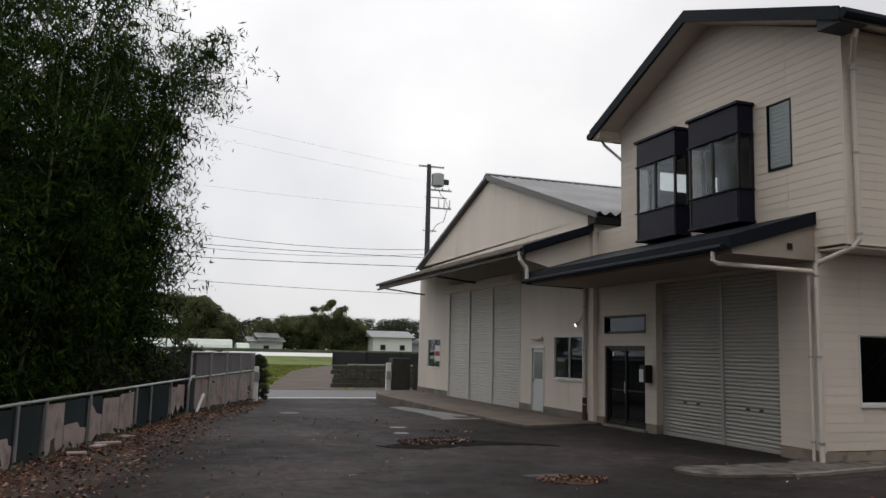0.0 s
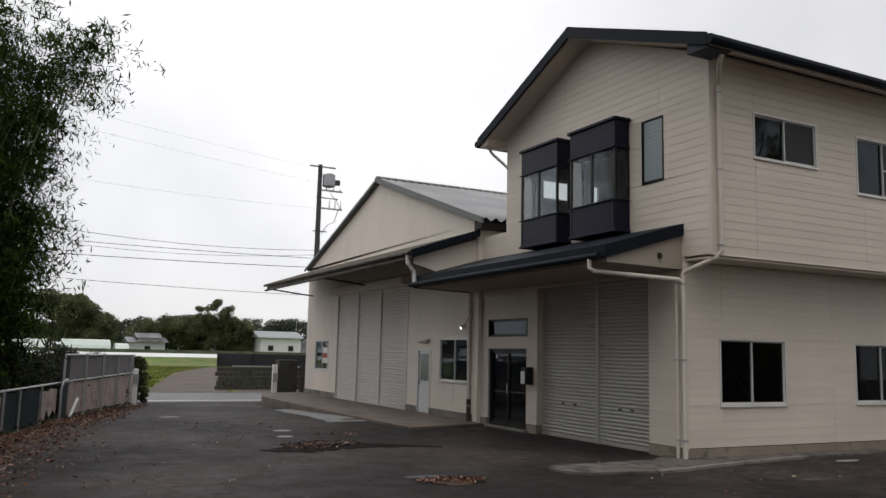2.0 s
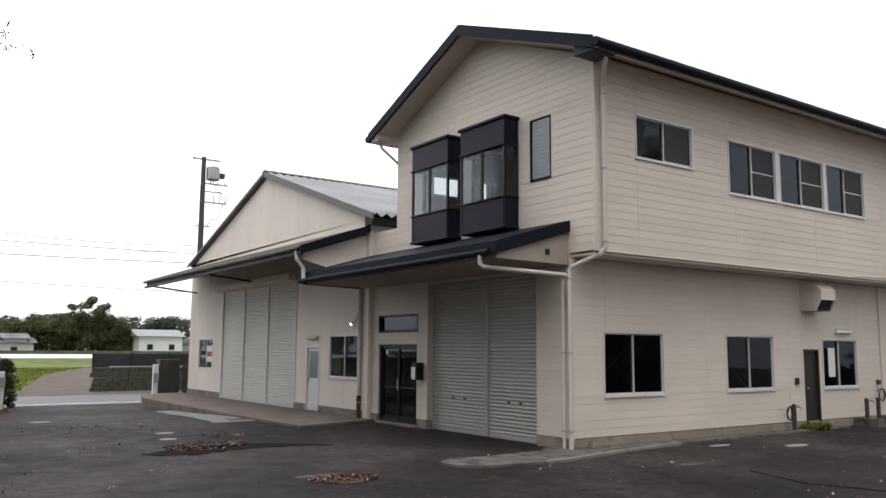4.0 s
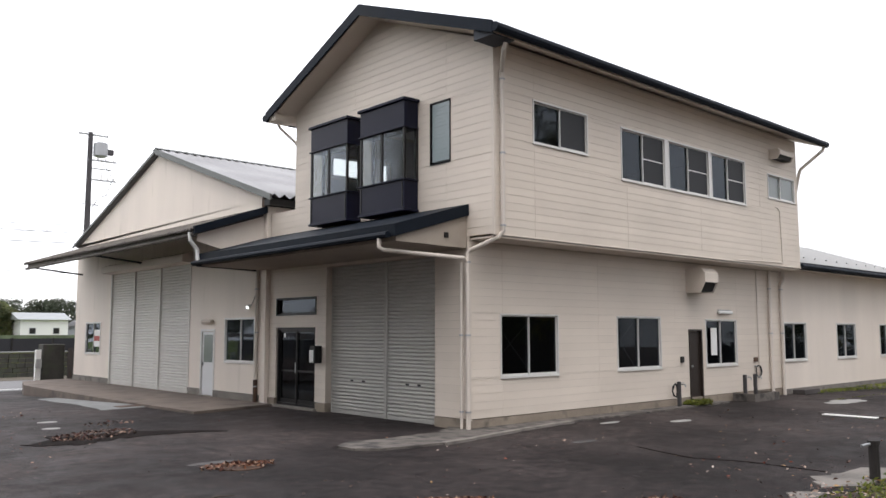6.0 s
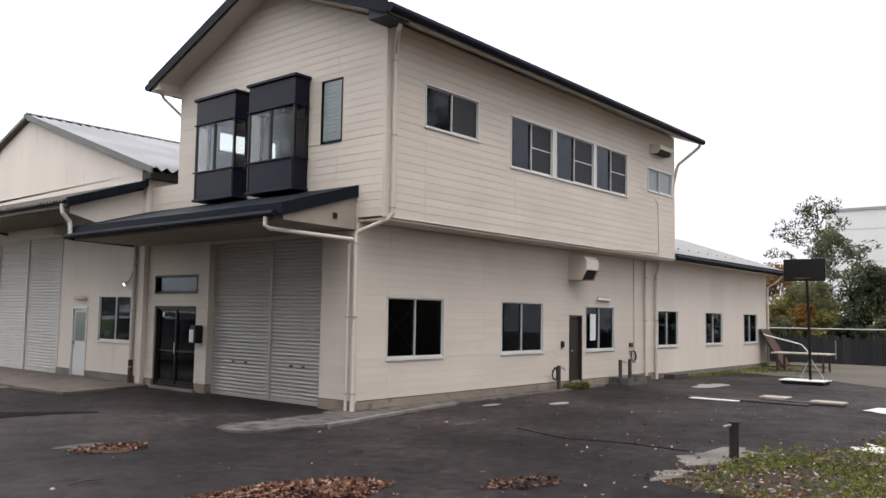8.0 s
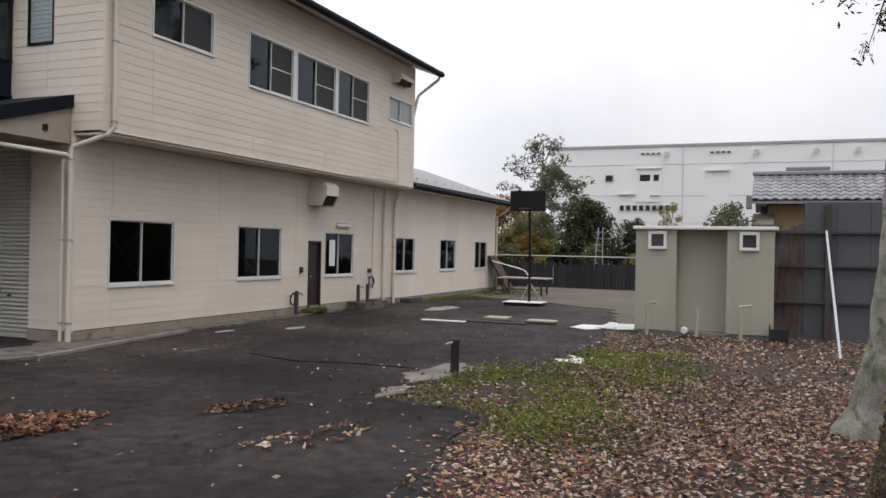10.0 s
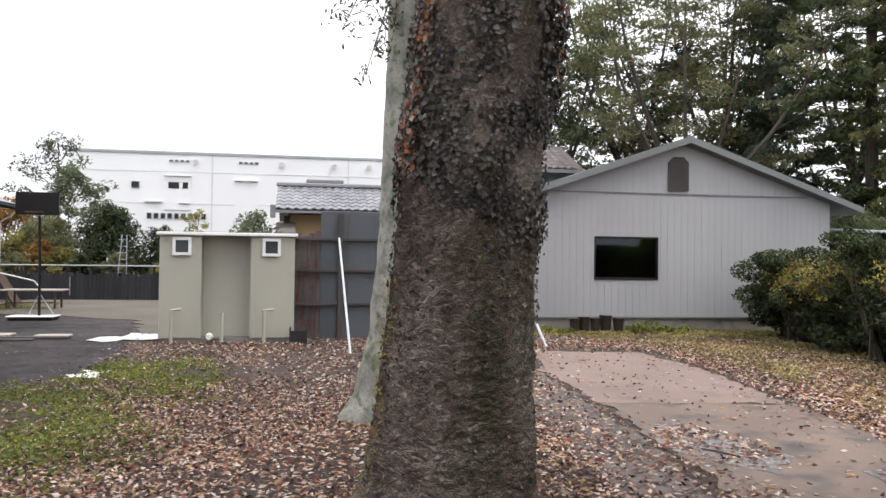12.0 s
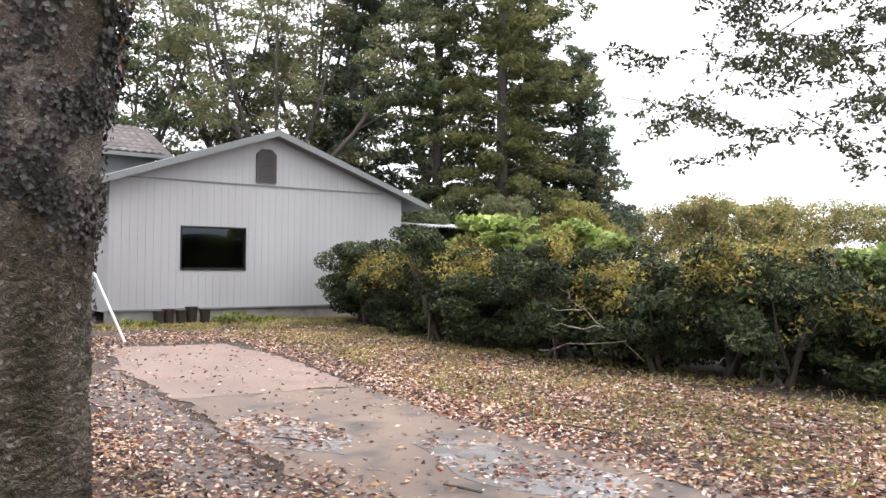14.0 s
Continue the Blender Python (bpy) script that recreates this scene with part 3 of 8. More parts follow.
def box(bm, a, b, bevel=0.0):
    lo = Vector([min(p, q) for p, q in zip(a, b)])
    hi = Vector([max(p, q) for p, q in zip(a, b)])
    vs = bmesh.ops.create_cube(bm, size=1)["verts"]
    for v in vs:
        v.co = Vector([lo[i] + (v.co[i] + 0.5) * (hi[i] - lo[i]) for i in range(3)])
    if bevel:
        es = {e for v in vs for e in v.link_edges}
        bmesh.ops.bevel(bm, geom=list(es), offset=bevel, segments=1, affect="EDGES")
    return bm


def boxes(*pairs, bevel=0.0):
    bm = bmesh.new()
    for a, b in pairs:
        box(bm, a, b, bevel)
    return bm


def prism(bm, pts, axis, lo, hi):
    """A polygon in the two axes other than axis, extruded from lo to hi."""
    def co(p, w):
        q = list(p)
        q.insert("xyz".index(axis), w)
        return q
    a = [bm.verts.new(co(p, lo)) for p in pts]
    b = [bm.verts.new(co(p, hi)) for p in pts]
    n = len(pts)
    bm.faces.new(a)
    bm.faces.new(b[::-1])
    for i in range(n):
        bm.faces.new((a[i], b[i], b[(i + 1) % n], a[(i + 1) % n]))
    bmesh.ops.recalc_face_normals(bm, faces=bm.faces)
    return bm


def tube(bm, pts, r, seg=8, closed=False):
    """A round bar along the points; r is a number or one for each point."""
    pts = [Vector(p) for p in pts]
    rs = r if isinstance(r, (list, tuple)) else [r] * len(pts)
    rings = []
    side = None
    for i, p in enumerate(pts):
        d = (pts[min(i + 1, len(pts) - 1)] - pts[max(i - 1, 0)]).normalized()
        if side is None:
            side = d.orthogonal().normalized()
        side = (side - d * side.dot(d)).normalized()
        up = d.cross(side)
        rings.append([bm.verts.new(p + (side * math.cos(2 * math.pi * k / seg) + up * math.sin(2 * math.pi * k / seg)) * rs[i]) for k in range(seg)])
    for a, b in zip(rings, rings[1:]):
        for k in range(seg):
            bm.faces.new((a[k], a[(k + 1) % seg], b[(k + 1) % seg], b[k]))
    bm.faces.new(rings[0][::-1])
    bm.faces.new(rings[-1])
    return bm


def rects(u0, z0, u1, z1, holes):
    """The rectangle less the holes, as rectangles."""
    out = [(u0, z0, u1, z1)]
    for a, b, c, d in holes:
        nxt = []
        for p, q, r, s in out:
            if c <= p or a >= r or d <= q or b >= s:
                nxt.append((p, q, r, s))
                continue
            if q < b:
                nxt.append((p, q, r, b))
            if s > d:
                nxt.append((p, d, r, s))
            m0, m1 = max(q, b), min(s, d)
            if p < a:
                nxt.append((p, m0, a, m1))
            if r > c:
                nxt.append((c, m0, r, m1))
        out = nxt
    return out


class Face:
    """A wall plane. u runs along it, d inwards, z up. axis y: it faces south (-y); axis x: it faces west (-x)."""
    def __init__(self, axis, at):
        self.axis, self.at = axis, at

    def p(self, u, d, z):
        return (u, self.at + d, z) if self.axis == "y" else (self.at + d, u, z)

    def box(self, bm, u0, d0, z0, u1, d1, z1, bevel=0.0):
        return box(bm, self.p(u0, d0, z0), self.p(u1, d1, z1), bevel)


PIECES = {}


def planks(wall, face, u0, u1, z0, z1, holes, mat, pitch=0.152, length=3.03, start=None, gable=None, proud=0.008, gap=0.005):
    """Lap boards on a wall, each an object of its own; gable: (ridge u, ridge z, fall) cuts their tops."""
    rows = int(math.ceil((z1 - z0) / pitch))
    cuts = [u0]
    u = (start if start is not None else u0 + length)
    while u < u1 - 0.3:
        if u > u0 + 0.3:
            cuts.append(u)
        u += length
    cuts.append(u1)
    for r in range(rows):
        za, zb = z0 + r * pitch, min(z0 + (r + 1) * pitch, z1)
        for ca, cb in zip(cuts, cuts[1:]):
            for a, b, c, d in rects(ca, za, cb, zb, holes):
                a2, c2, b2, d2 = a + 0.0015, c - 0.0015, b + gap, d
                poly = [(a2, b2), (c2, b2), (c2, d2), (a2, d2)]
                if gable:
                    gu, gz, fall = gable
                    for sgn in (1, -1):
                        res = []
                        f = lambda q: gz - fall * sgn * (q[0] - gu) - q[1]
                        for i in range(len(poly)):
                            q1, q2 = poly[i], poly[(i + 1) % len(poly)]
                            f1, f2 = f(q1), f(q2)
                            if f1 >= 0:
                                res.append(q1)
                            if f1 * f2 < 0:
                                w = f1 / (f1 - f2)
                                res.append((q1[0] + (q2[0] - q1[0]) * w, q1[1] + (q2[1] - q1[1]) * w))
                        poly = res
                        if len(poly) < 3:
                            break
                if len(poly) < 3:
                    continue
                ou, oz = poly[0]
                key = (face.axis, mat.name, tuple((round(x - ou, 3), round(y - oz, 3)) for x, y in poly))
                if key not in PIECES:
                    bm = bmesh.new()
                    fr = [bm.verts.new(Face(face.axis, 0).p(x - ou, -proud + (0.003 if y > b2 + 0.01 else 0), y - oz)) for x, y in poly]
                    bk = [bm.verts.new(Face(face.axis, 0).p(x - ou, 0, y - oz)) for x, y in poly]
                    bm.faces.new(fr)
                    k = len(poly)
                    for i in range(k):
                        bm.faces.new((fr[i], bk[i], bk[(i + 1) % k], fr[(i + 1) % k]))
                    bmesh.ops.recalc_face_normals(bm, faces=bm.faces)
                    me = bpy.data.meshes.new("plank")
                    bm.to_mesh(me)
                    bm.free()
                    me.materials.append(mat)
                    PIECES[key] = me
                ob = new("plank", PIECES[key])
                ob.parent = wall
                ob.location = Vector(face.p(ou, 0, oz)) - ORG[wall]


def wall_core(parent, name, face, u0, u1, z0, z1, holes, mat, thick=0.14, gable=None, label=""):
    """One connected wall with openings; gable: (ridge u, ridge z, fall)."""
    us = sorted({u0, u1, *[h[k] for h in holes for k in (0, 2) if u0 < h[k] < u1]})
    zs = sorted({z0, z1, *[h[k] for h in holes for k in (1, 3) if z0 < h[k] < z1]})
    bm, vs = bmesh.new(), {}

    def vert(i, j, k):
        if (i, j, k) not in vs:
            vs[i, j, k] = bm.verts.new(face.p(us[i], thick * k, zs[j]))
        return vs[i, j, k]

    def solid(i, j):
        if not (0 <= i < len(us) - 1 and 0 <= j < len(zs) - 1):
            return False
        cu, cz = (us[i] + us[i + 1]) / 2, (zs[j] + zs[j + 1]) / 2
        return not any(p < cu < r and q < cz < t for p, q, r, t in holes)

    for i in range(len(us) - 1):
        for j in range(len(zs) - 1):
            if not solid(i, j):
                continue
            c = [(i, j), (i + 1, j), (i + 1, j + 1), (i, j + 1)]
            for k in (0, 1):
                bm.faces.new([vert(*q, k) for q in c])
            for (p, q), (di, dj) in zip(zip(c, c[1:] + c[:1]), ((0, -1), (1, 0), (0, 1), (-1, 0))):
                if not solid(i + di, j + dj):
                    bm.faces.new([vert(*p, 0), vert(*q, 0), vert(*q, 1), vert(*p, 1)])
    bmesh.ops.recalc_face_normals(bm, faces=bm.faces)
    w = part(name, bm, mat, parent, label)
    if gable:
        gu, gz, fall = gable
        pts = [(u0, z1), (u1, z1), (u1, gz - fall * abs(u1 - gu)), (gu, gz), (u0, gz - fall * abs(u0 - gu))]
        part("gable", prism(bmesh.new(), pts, face.axis, face.at, face.at + thick), mat, w)
    return w


def each(name, mat, parent, *pairs, bevel=0.0, label=""):
    """A part for each box."""
    return [part(name, boxes(q, bevel=bevel), mat, parent, label) for q in pairs]


def window(parent, face, u0, u1, z0, z1, frame_mat, leaves=2, glass=None, bar=0.03, deep=0.1, sill=True, screens=(), flip=False,
           rails=(), label=""):
    """A sliding window: outer frame, sashes with panes, a sill."""
    glass = glass or GLASS
    bm = bmesh.new()
    o = -0.022
    face.box(bm, u0, o, z0, u0 + bar, deep, z1)
    face.box(bm, u1 - bar, o, z0, u1, deep, z1)
    face.box(bm, u0 + bar, o, z1 - bar, u1 - bar, deep, z1)
    face.box(bm, u0 + bar, o, z0, u1 - bar, deep, z0 + bar)
    w = part("window", bm, frame_mat, parent, label)
    step = (u1 - u0 - 2 * bar) / leaves
    for k in range(leaves):
        a, b = u0 + bar + k * step - (0.015 if k else 0), u0 + bar + (k + 1) * step + (0.015 if k < leaves - 1 else 0)
        d = 0.015 + (0.035 if (k % 2 == 0) != flip else 0.0)
        bm = bmesh.new()
        t = 0.022
        face.box(bm, a, d, z0 + bar, a + t, d + 0.028, z1 - bar)
        face.box(bm, b - t, d, z0 + bar, b, d + 0.028, z1 - bar)
        face.box(bm, a + t, d, z0 + bar, b - t, d + 0.028, z0 + bar + t * 1.6)
        face.box(bm, a + t, d, z1 - bar - t, b - t, d + 0.028, z1 - bar)
        if k in rails:
            zm = (z0 + z1) / 2
            face.box(bm, a + t, d, zm - 0.012, b - t, d + 0.028, zm + 0.012)
        part("sash", bm, frame_mat, w)
        bm = bmesh.new()
        face.box(bm, a + t, d + 0.01, z0 + bar + t, b - t, d + 0.016, z1 - bar - t)
        pn = part("pane", bm, MESHSCREEN if k in screens else glass, w)
        pn.visible_shadow = k in screens
    if sill:
        bm = bmesh.new()
        face.box(bm, u0 - 0.01, -0.04, z0 - 0.018, u1 + 0.01, 0.02, z0 - 0.002, 0.004)
        part("sill", bm, frame_mat, w)
    return w


def ground_z(y):
    """The yard falls towards the road."""
    return 0.0 if y <= 10 else -0.4 * min(1.0, (y - 10) / 13)


def sheet(name, pts, lift, mat, label="", category="", rough_edge=0.12, seed=1, kind="structure", step=0.5, depth=0.022):
    """A thin layer on the ground with an uneven outline."""
    rng = random.Random(seed)
    ring = []
    for (x0, y0), (x1, y1) in zip(pts, pts[1:] + pts[:1]):
        n = max(1, int(math.hypot(x1 - x0, y1 - y0) / step))
        for i in range(n):
            w = i / n
            j = rough_edge if n > 1 else 0
            ring.append((x0 + (x1 - x0) * w + rng.uniform(-j, j), y0 + (y1 - y0) * w + rng.uniform(-j, j)))
    bm = bmesh.new()
    bm.faces.new([bm.verts.new((x, y, 0)) for x, y in ring])
    for cut in (10, 23):
        bmesh.ops.bisect_plane(bm, geom=bm.verts[:] + bm.edges[:] + bm.faces[:], plane_co=(0, cut, 0), plane_no=(0, 1, 0))
    bmesh.ops.triangulate(bm, faces=bm.faces)
    for v in bm.verts:
        v.co.z = ground_z(v.co.y) + lift
    for f in bm.faces:
        if f.normal.z < 0:
            f.normal_flip()
    if depth:
        rim = [e for e in bm.edges if e.is_boundary]
        low = [g for g in bmesh.ops.extrude_edge_only(bm, edges=rim)["geom"] if isinstance(g, bmesh.types.BMVert)]
        for v in low:
            v.co.z -= depth
        bmesh.ops.recalc_face_normals(bm, faces=bm.faces)
    return single(name, bm, mat, label, category, kind=kind)


def leaf_mesh(centres, size, rng, long=1.0, flat=0.0, droop=0.0, out=None, wide=0.5):
    """Rhombic leaves, folded along the middle. Returns vertices and faces."""
    n = len(centres)
    c = np.asarray(centres)
    d = rng.normal(size=(n, 3))
    d[:, 2] = d[:, 2] * (1 - flat) - droop
    if out is not None:
        out = out / np.linalg.norm(out, axis=1)[:, None]
        d -= out * (d * out).sum(1)[:, None]
    d /= np.linalg.norm(d, axis=1)[:, None]
    s = np.cross(out, d) if out is not None else rng.normal(size=(n, 3))
    s[:, 2] *= (1 - flat)
    s -= d * (s * d).sum(1)[:, None]
    s /= np.linalg.norm(s, axis=1)[:, None]
    nn = np.cross(d, s)
    z = size * rng.uniform(0.6, 1.25, size=(n, 1))
    le, wd = z * long, z * wide
    v = np.stack([c - d * le * 0.5, c + s * wd * 0.5 + nn * wd * 0.12, c + d * le * 0.5, c - s * wd * 0.5 + nn * wd * 0.12], 1).reshape(-1, 3)
    i = np.arange(n)[:, None] * 4
    f = np.concatenate([np.hstack([i, i + 1, i + 2]), np.hstack([i, i + 2, i + 3])])
    return v, f

# ---- ground ----
xs = np.unique(np.concatenate([np.linspace(-900, -60, 8), np.linspace(-60, 100, 41), np.linspace(100, 900, 8)]))
ys = np.unique(np.concatenate([np.linspace(-900, -60, 8), np.linspace(-60, 100, 41), np.linspace(100, 900, 8), [10, 23]]))
gv = np.array([(x, y, ground_z(y) - 0.012) for y in ys for x in xs])
nx = len(xs)
gf = [(j * nx + i, j * nx + i + 1, (j + 1) * nx + i + 1, (j + 1) * nx + i) for j in range(len(ys) - 1) for i in range(nx - 1)]
raw("ground", gv, gf, SOIL, kind="structure", label="damp soil and leaf mould under the yard", category="ground")
sheet("meadow", [(-60, 31), (120, 31), (120, 140), (-90, 140)], 0.0, MEADOW, "grassy field across the road", "field", 0.3, 2, step=3)
sheet("pavement", [(-9.7, 9.5), (-7.1, 19.2), (-6.6, 23), (0, 23), (0.3, 22), (0.3, 0.0), (20, 0.3), (17.5, -3), (14.5, -6.4), (8.6, -7.6), (5, -8.0), (2.5, -7.9),
                   (0.3, -7.2), (-1.8, -6.7), (-2.2, -8.3), (-3.8, -8.4), (-6.5, -9.6), (-9, -12.5), (-16, -14), (-16, -5), (-11.6, -2), (-10.6, 2)],
      0.0, ASPHALT, "worn dark asphalt of the yard", "pavement", 0.12, 3)
sheet("road", [(-80, 23.2), (80, 23.2), (80, 30.2), (-80, 30.2)], 0.004, ROADTOP, "grey asphalt road along the field", "road", 0.03, 4, step=4)
sheet("road_line", [(-80, 24.0), (80, 24.0), (80, 24.15), (-80, 24.15)], 0.009, WHITELINE, "white road edge line", "line", 0.0, 5, step=200)
sheet("dirt_track", [(-5.0, 30.3), (-1.0, 30.3), (1.8, 46), (6.2, 62), (12.5, 84), (9.3, 84), (5.5, 80), (1.6, 62), (-0.45, 52.4), (-3.0, 40)], 0.006, TRACKDIRT, "bare dirt track into the field", "track", 0.25, 6)
sheet("red_path", [(5.4, -15.7), (5.0, -17.7), (2.3, -17.75), (-0.9, -17.2), (-0.75, -16.2), (-0.6, -14.85), (2.5, -15.0)],
      0.008, REDPAVE, "reddish worn concrete paving of the path", "path", 0.09, 7, step=0.22)
sheet("red_path", [(-0.66, -14.86), (-0.8, -16.2), (-0.95, -17.2), (-3.2, -17.2), (-4.9, -17.05), (-5.9, -17.25), (-7.2, -16.85), (-12, -17.4), (-12, -14.6), (-7.5, -14.3), (-5.1, -14.3), (-3.4, -14.55), (-2.2, -14.7)],
      0.006, TANPAVE, "tan worn concrete paving of the path, damp in places", "path", 0.09, 17, step=0.22)
sheet("damp_strip", [(2.4, -14.9), (-0.3, -14.75), (-2.2, -14.55), (-5.0, -14.15), (-7.4, -14.0), (-6.5, -13.2), (-3.5, -13.6), (-1.0, -13.9), (1.5, -14.2)],
      0.003, DAMPGROUND, "damp grey asphalt strip beside the path", "pavement", 0.12, 18, step=0.25)
SLAB = [(-2.98, -0.2), (-2.94, -0.62), (-2.6, -0.86), (-2.1, -0.98), (-1.4, -1.08), (-0.9, -1.0), (-0.4, -0.9), (0.8, -0.66), (2.6, -0.46), (9, -0.3), (9, -0.02), (0.1, -0.02), (0.1, 0.5), (-0.6, 0.05), (-1.8, -0.02), (-2.6, 0.05)]
SLABRIM = [(-1.5, -1.0), (-0.85, -0.9), (0.3, -0.68), (2.5, -0.36), (2.5, -0.5), (0.8, -0.7), (0.3, -0.8), (-0.85, -1.03), (-1.5, -1.13)]
sheet("verge", [(-0.9, 30.35), (9.5, 30.35), (9.5, 33.1), (0.4, 33.1)], 0.009, DIRT, "bare dirt before the block wall", "dirt", 0.12, 21, step=0.3)
sheet("leaf_mud", [(-6.5, 3.3), (-5.9, 4.35), (-5.0, 4.75), (-4.2, 4.0), (-3.3, 3.3), (-3.2, 3.0), (-4.3, 3.45), (-5.2, 3.3), (-5.9, 2.9)], 0.008, WETDEBRIS, "dark wet leaf mud on the asphalt", "mud", 0.13, 22, step=0.16)
sheet("concrete_slab", SLAB, 0.04, SLABCONC, "cracked concrete edge strip beside the house", "slab", 0.05, 8, step=0.22, depth=0.06)
sheet("slab_edge", SLABRIM, 0.046, CONCRETE, "pale broken rim of the concrete strip", "slab", 0.03, 19, step=0.2, depth=0.05)
sheet("concrete_patch", [(-3.02, 15.0), (-2.1, 15.5), (-2.22, 8.8), (-3.46, 8.55)], 0.012, PATCHCONC, "grey concrete ramp patch before the apron", "patch", 0.05, 9)
sheet("concrete_patch", [(-0.75, -6.72), (-0.2, -6.36), (1.3, -6.6), (0.9, -7.1), (-0.3, -6.95)], 0.014, CONCRETE, "broken pale concrete patch in the asphalt", "patch", 0.07, 10, step=0.14)
sheet("concrete_patch", [(-1.85, -6.85), (-1.3, -6.62), (-0.95, -6.8), (-1.35, -7.05)], 0.014, CONCRETE, "small broken pale concrete patch under leaves", "patch", 0.07, 14, step=0.14)
sheet("crack", [(0.6, -3.3), (0.36, -3.9), (0.18, -4.5), (0.44, -5.2), (0.42, -6.3), (0.47, -6.3), (0.49, -5.2), (0.23, -4.5), (0.41, -3.9), (0.63, -3.3)], 0.007, WETDEBRIS, "dark open crack in the asphalt", "crack", 0.012, 13, step=0.12)
sheet("dirt_yard", [(9, -7.7), (14, -6.6), (16.6, -3.6), (18, 0.2), (27, 0.2), (27.5, -12), (9.5, -12)], 0.01, DIRT, "bare brown dirt behind the hut", "dirt", 0.2, 11)

# ---- house: two storeys, cream lap siding ----
house = thing("house", (6, 3, 0), "two-storey cream house with lap siding, dark roof and black bay windows", "house")
S0, SU, FW = Face("y", 0.0), Face("y", -0.66), Face("x", 0.12)
GROUND_HOLES = [(0.93, 0.93, 2.66, 2.16), (4.69, 0.94, 6.44, 2.16), (7.68, 0.1, 8.25, 1.84), (8.46, 0.92, 10.05, 2.12)]
w1 = wall_core(house, "wall", S0, 0.12, 12.6, 0.2, 3.62, GROUND_HOLES, JOINT)
UPPER_HOLES = [(1.2, 5.44, 2.91, 6.31), (4.07, 5.08, 9.56, 6.26), (10.8, 5.42, 12.4, 6.11)]
w2 = wall_core(house, "wall", SU, 0.12, 12.6, 3.6, 7.25, UPPER_HOLES, JOINT)
FRONT_HOLES = [(0.5, 5.11, 1.1, 6.38), (1.52, 4.4, 2.89, 6.4), (3.48, 4.4, 4.8, 6.4)]
RIDGE = (2.72, 8.62, 0.41)
w3 = wall_core(house, "wall", FW, -0.52, 6.12, 3.6, 6.95, FRONT_HOLES, JOINT, gable=RIDGE)
w4 = wall_core(house, "wall", FW, 6.12, 7.22, 3.6, 4.8, [], JOINT)
SHUT = (0.97, 0.0, 4.72, 3.3)
DOOR = (5.16, 0.05, 6.9, 1.92)
TRANSOM = (5.12, 2.21, 6.9, 2.64)
w5 = wall_core(house, "wall", FW, 0.14, 7.42, 0.2, 3.6, [SHUT, DOOR, TRANSOM], JOINT, thick=0.2)
# back, north side, floors
each("wall", CREAM, house, ((12.46, 0.14, 0), (12.6, 7.2, 3.6)), ((12.46, -0.52, 3.6), (12.6, 6.12, 7.6)), ((0.32, 7.08, 0), (12.46, 7.2, 4.8)))
wall_core(house, "wall", Face("y", 6.0), 0.26, 12.46, 3.6, 7.3, [(1.1, 5.7, 2.95, 6.28)], CREAM, 0.12)
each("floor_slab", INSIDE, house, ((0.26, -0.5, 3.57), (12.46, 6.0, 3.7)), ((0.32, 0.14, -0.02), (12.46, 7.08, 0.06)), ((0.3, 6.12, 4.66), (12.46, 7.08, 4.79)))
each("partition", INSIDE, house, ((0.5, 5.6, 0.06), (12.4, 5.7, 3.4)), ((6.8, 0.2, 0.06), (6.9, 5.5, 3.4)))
each("partition", ROOM, house, ((3.9, -0.4, 3.72), (4.0, 5.9, 7.0)), ((0.3, -0.5, 7.05), (12.4, 5.9, 7.1)), ((0.28, 5.96, 3.75), (1.05, 5.99, 7.0)), ((3.0, 5.96, 3.75), (3.9, 5.99, 7.0)), ((1.05, 5.96, 3.75), (3.0, 5.99, 5.66)), ((1.05, 5.96, 6.32), (3.0, 5.99, 7.0)))
part("overhang_soffit", boxes(((0.14, -0.645, 3.53), (12.58, -0.02, 3.565))), SOFFIT, house)
part("drip_trim", boxes(((0.1, -0.682, 3.575), (12.62, -0.645, 3.606)), bevel=0.004), CREAM, house)
each("foundation", FOOTING, house, ((0.1, -0.012, -0.05), (12.6, 0.1, 0.19)), ((0.1, 0.1, -0.05), (0.28, 0.97, 0.19)), ((0.1, 4.72, -0.05), (0.28, 5.12, 0.19)), ((0.1, 6.94, -0.05), (0.28, 7.42, 0.19)))
# roof: ridge along x, eaves north and south
RY, RZ = 2.74, 8.78
EAVES = ((6.58, 7.17), (-1.24, 7.27))
bm = bmesh.new()
prism(bm, [(RY, RZ), EAVES[0], (EAVES[0][0], EAVES[0][1] - 0.1), (RY, RZ - 0.105), (EAVES[1][0], EAVES[1][1] - 0.1), EAVES[1]], "x", -0.47, 13.18)
roof = part("roof", bm, DARKMETAL, house, "dark green metal roof")
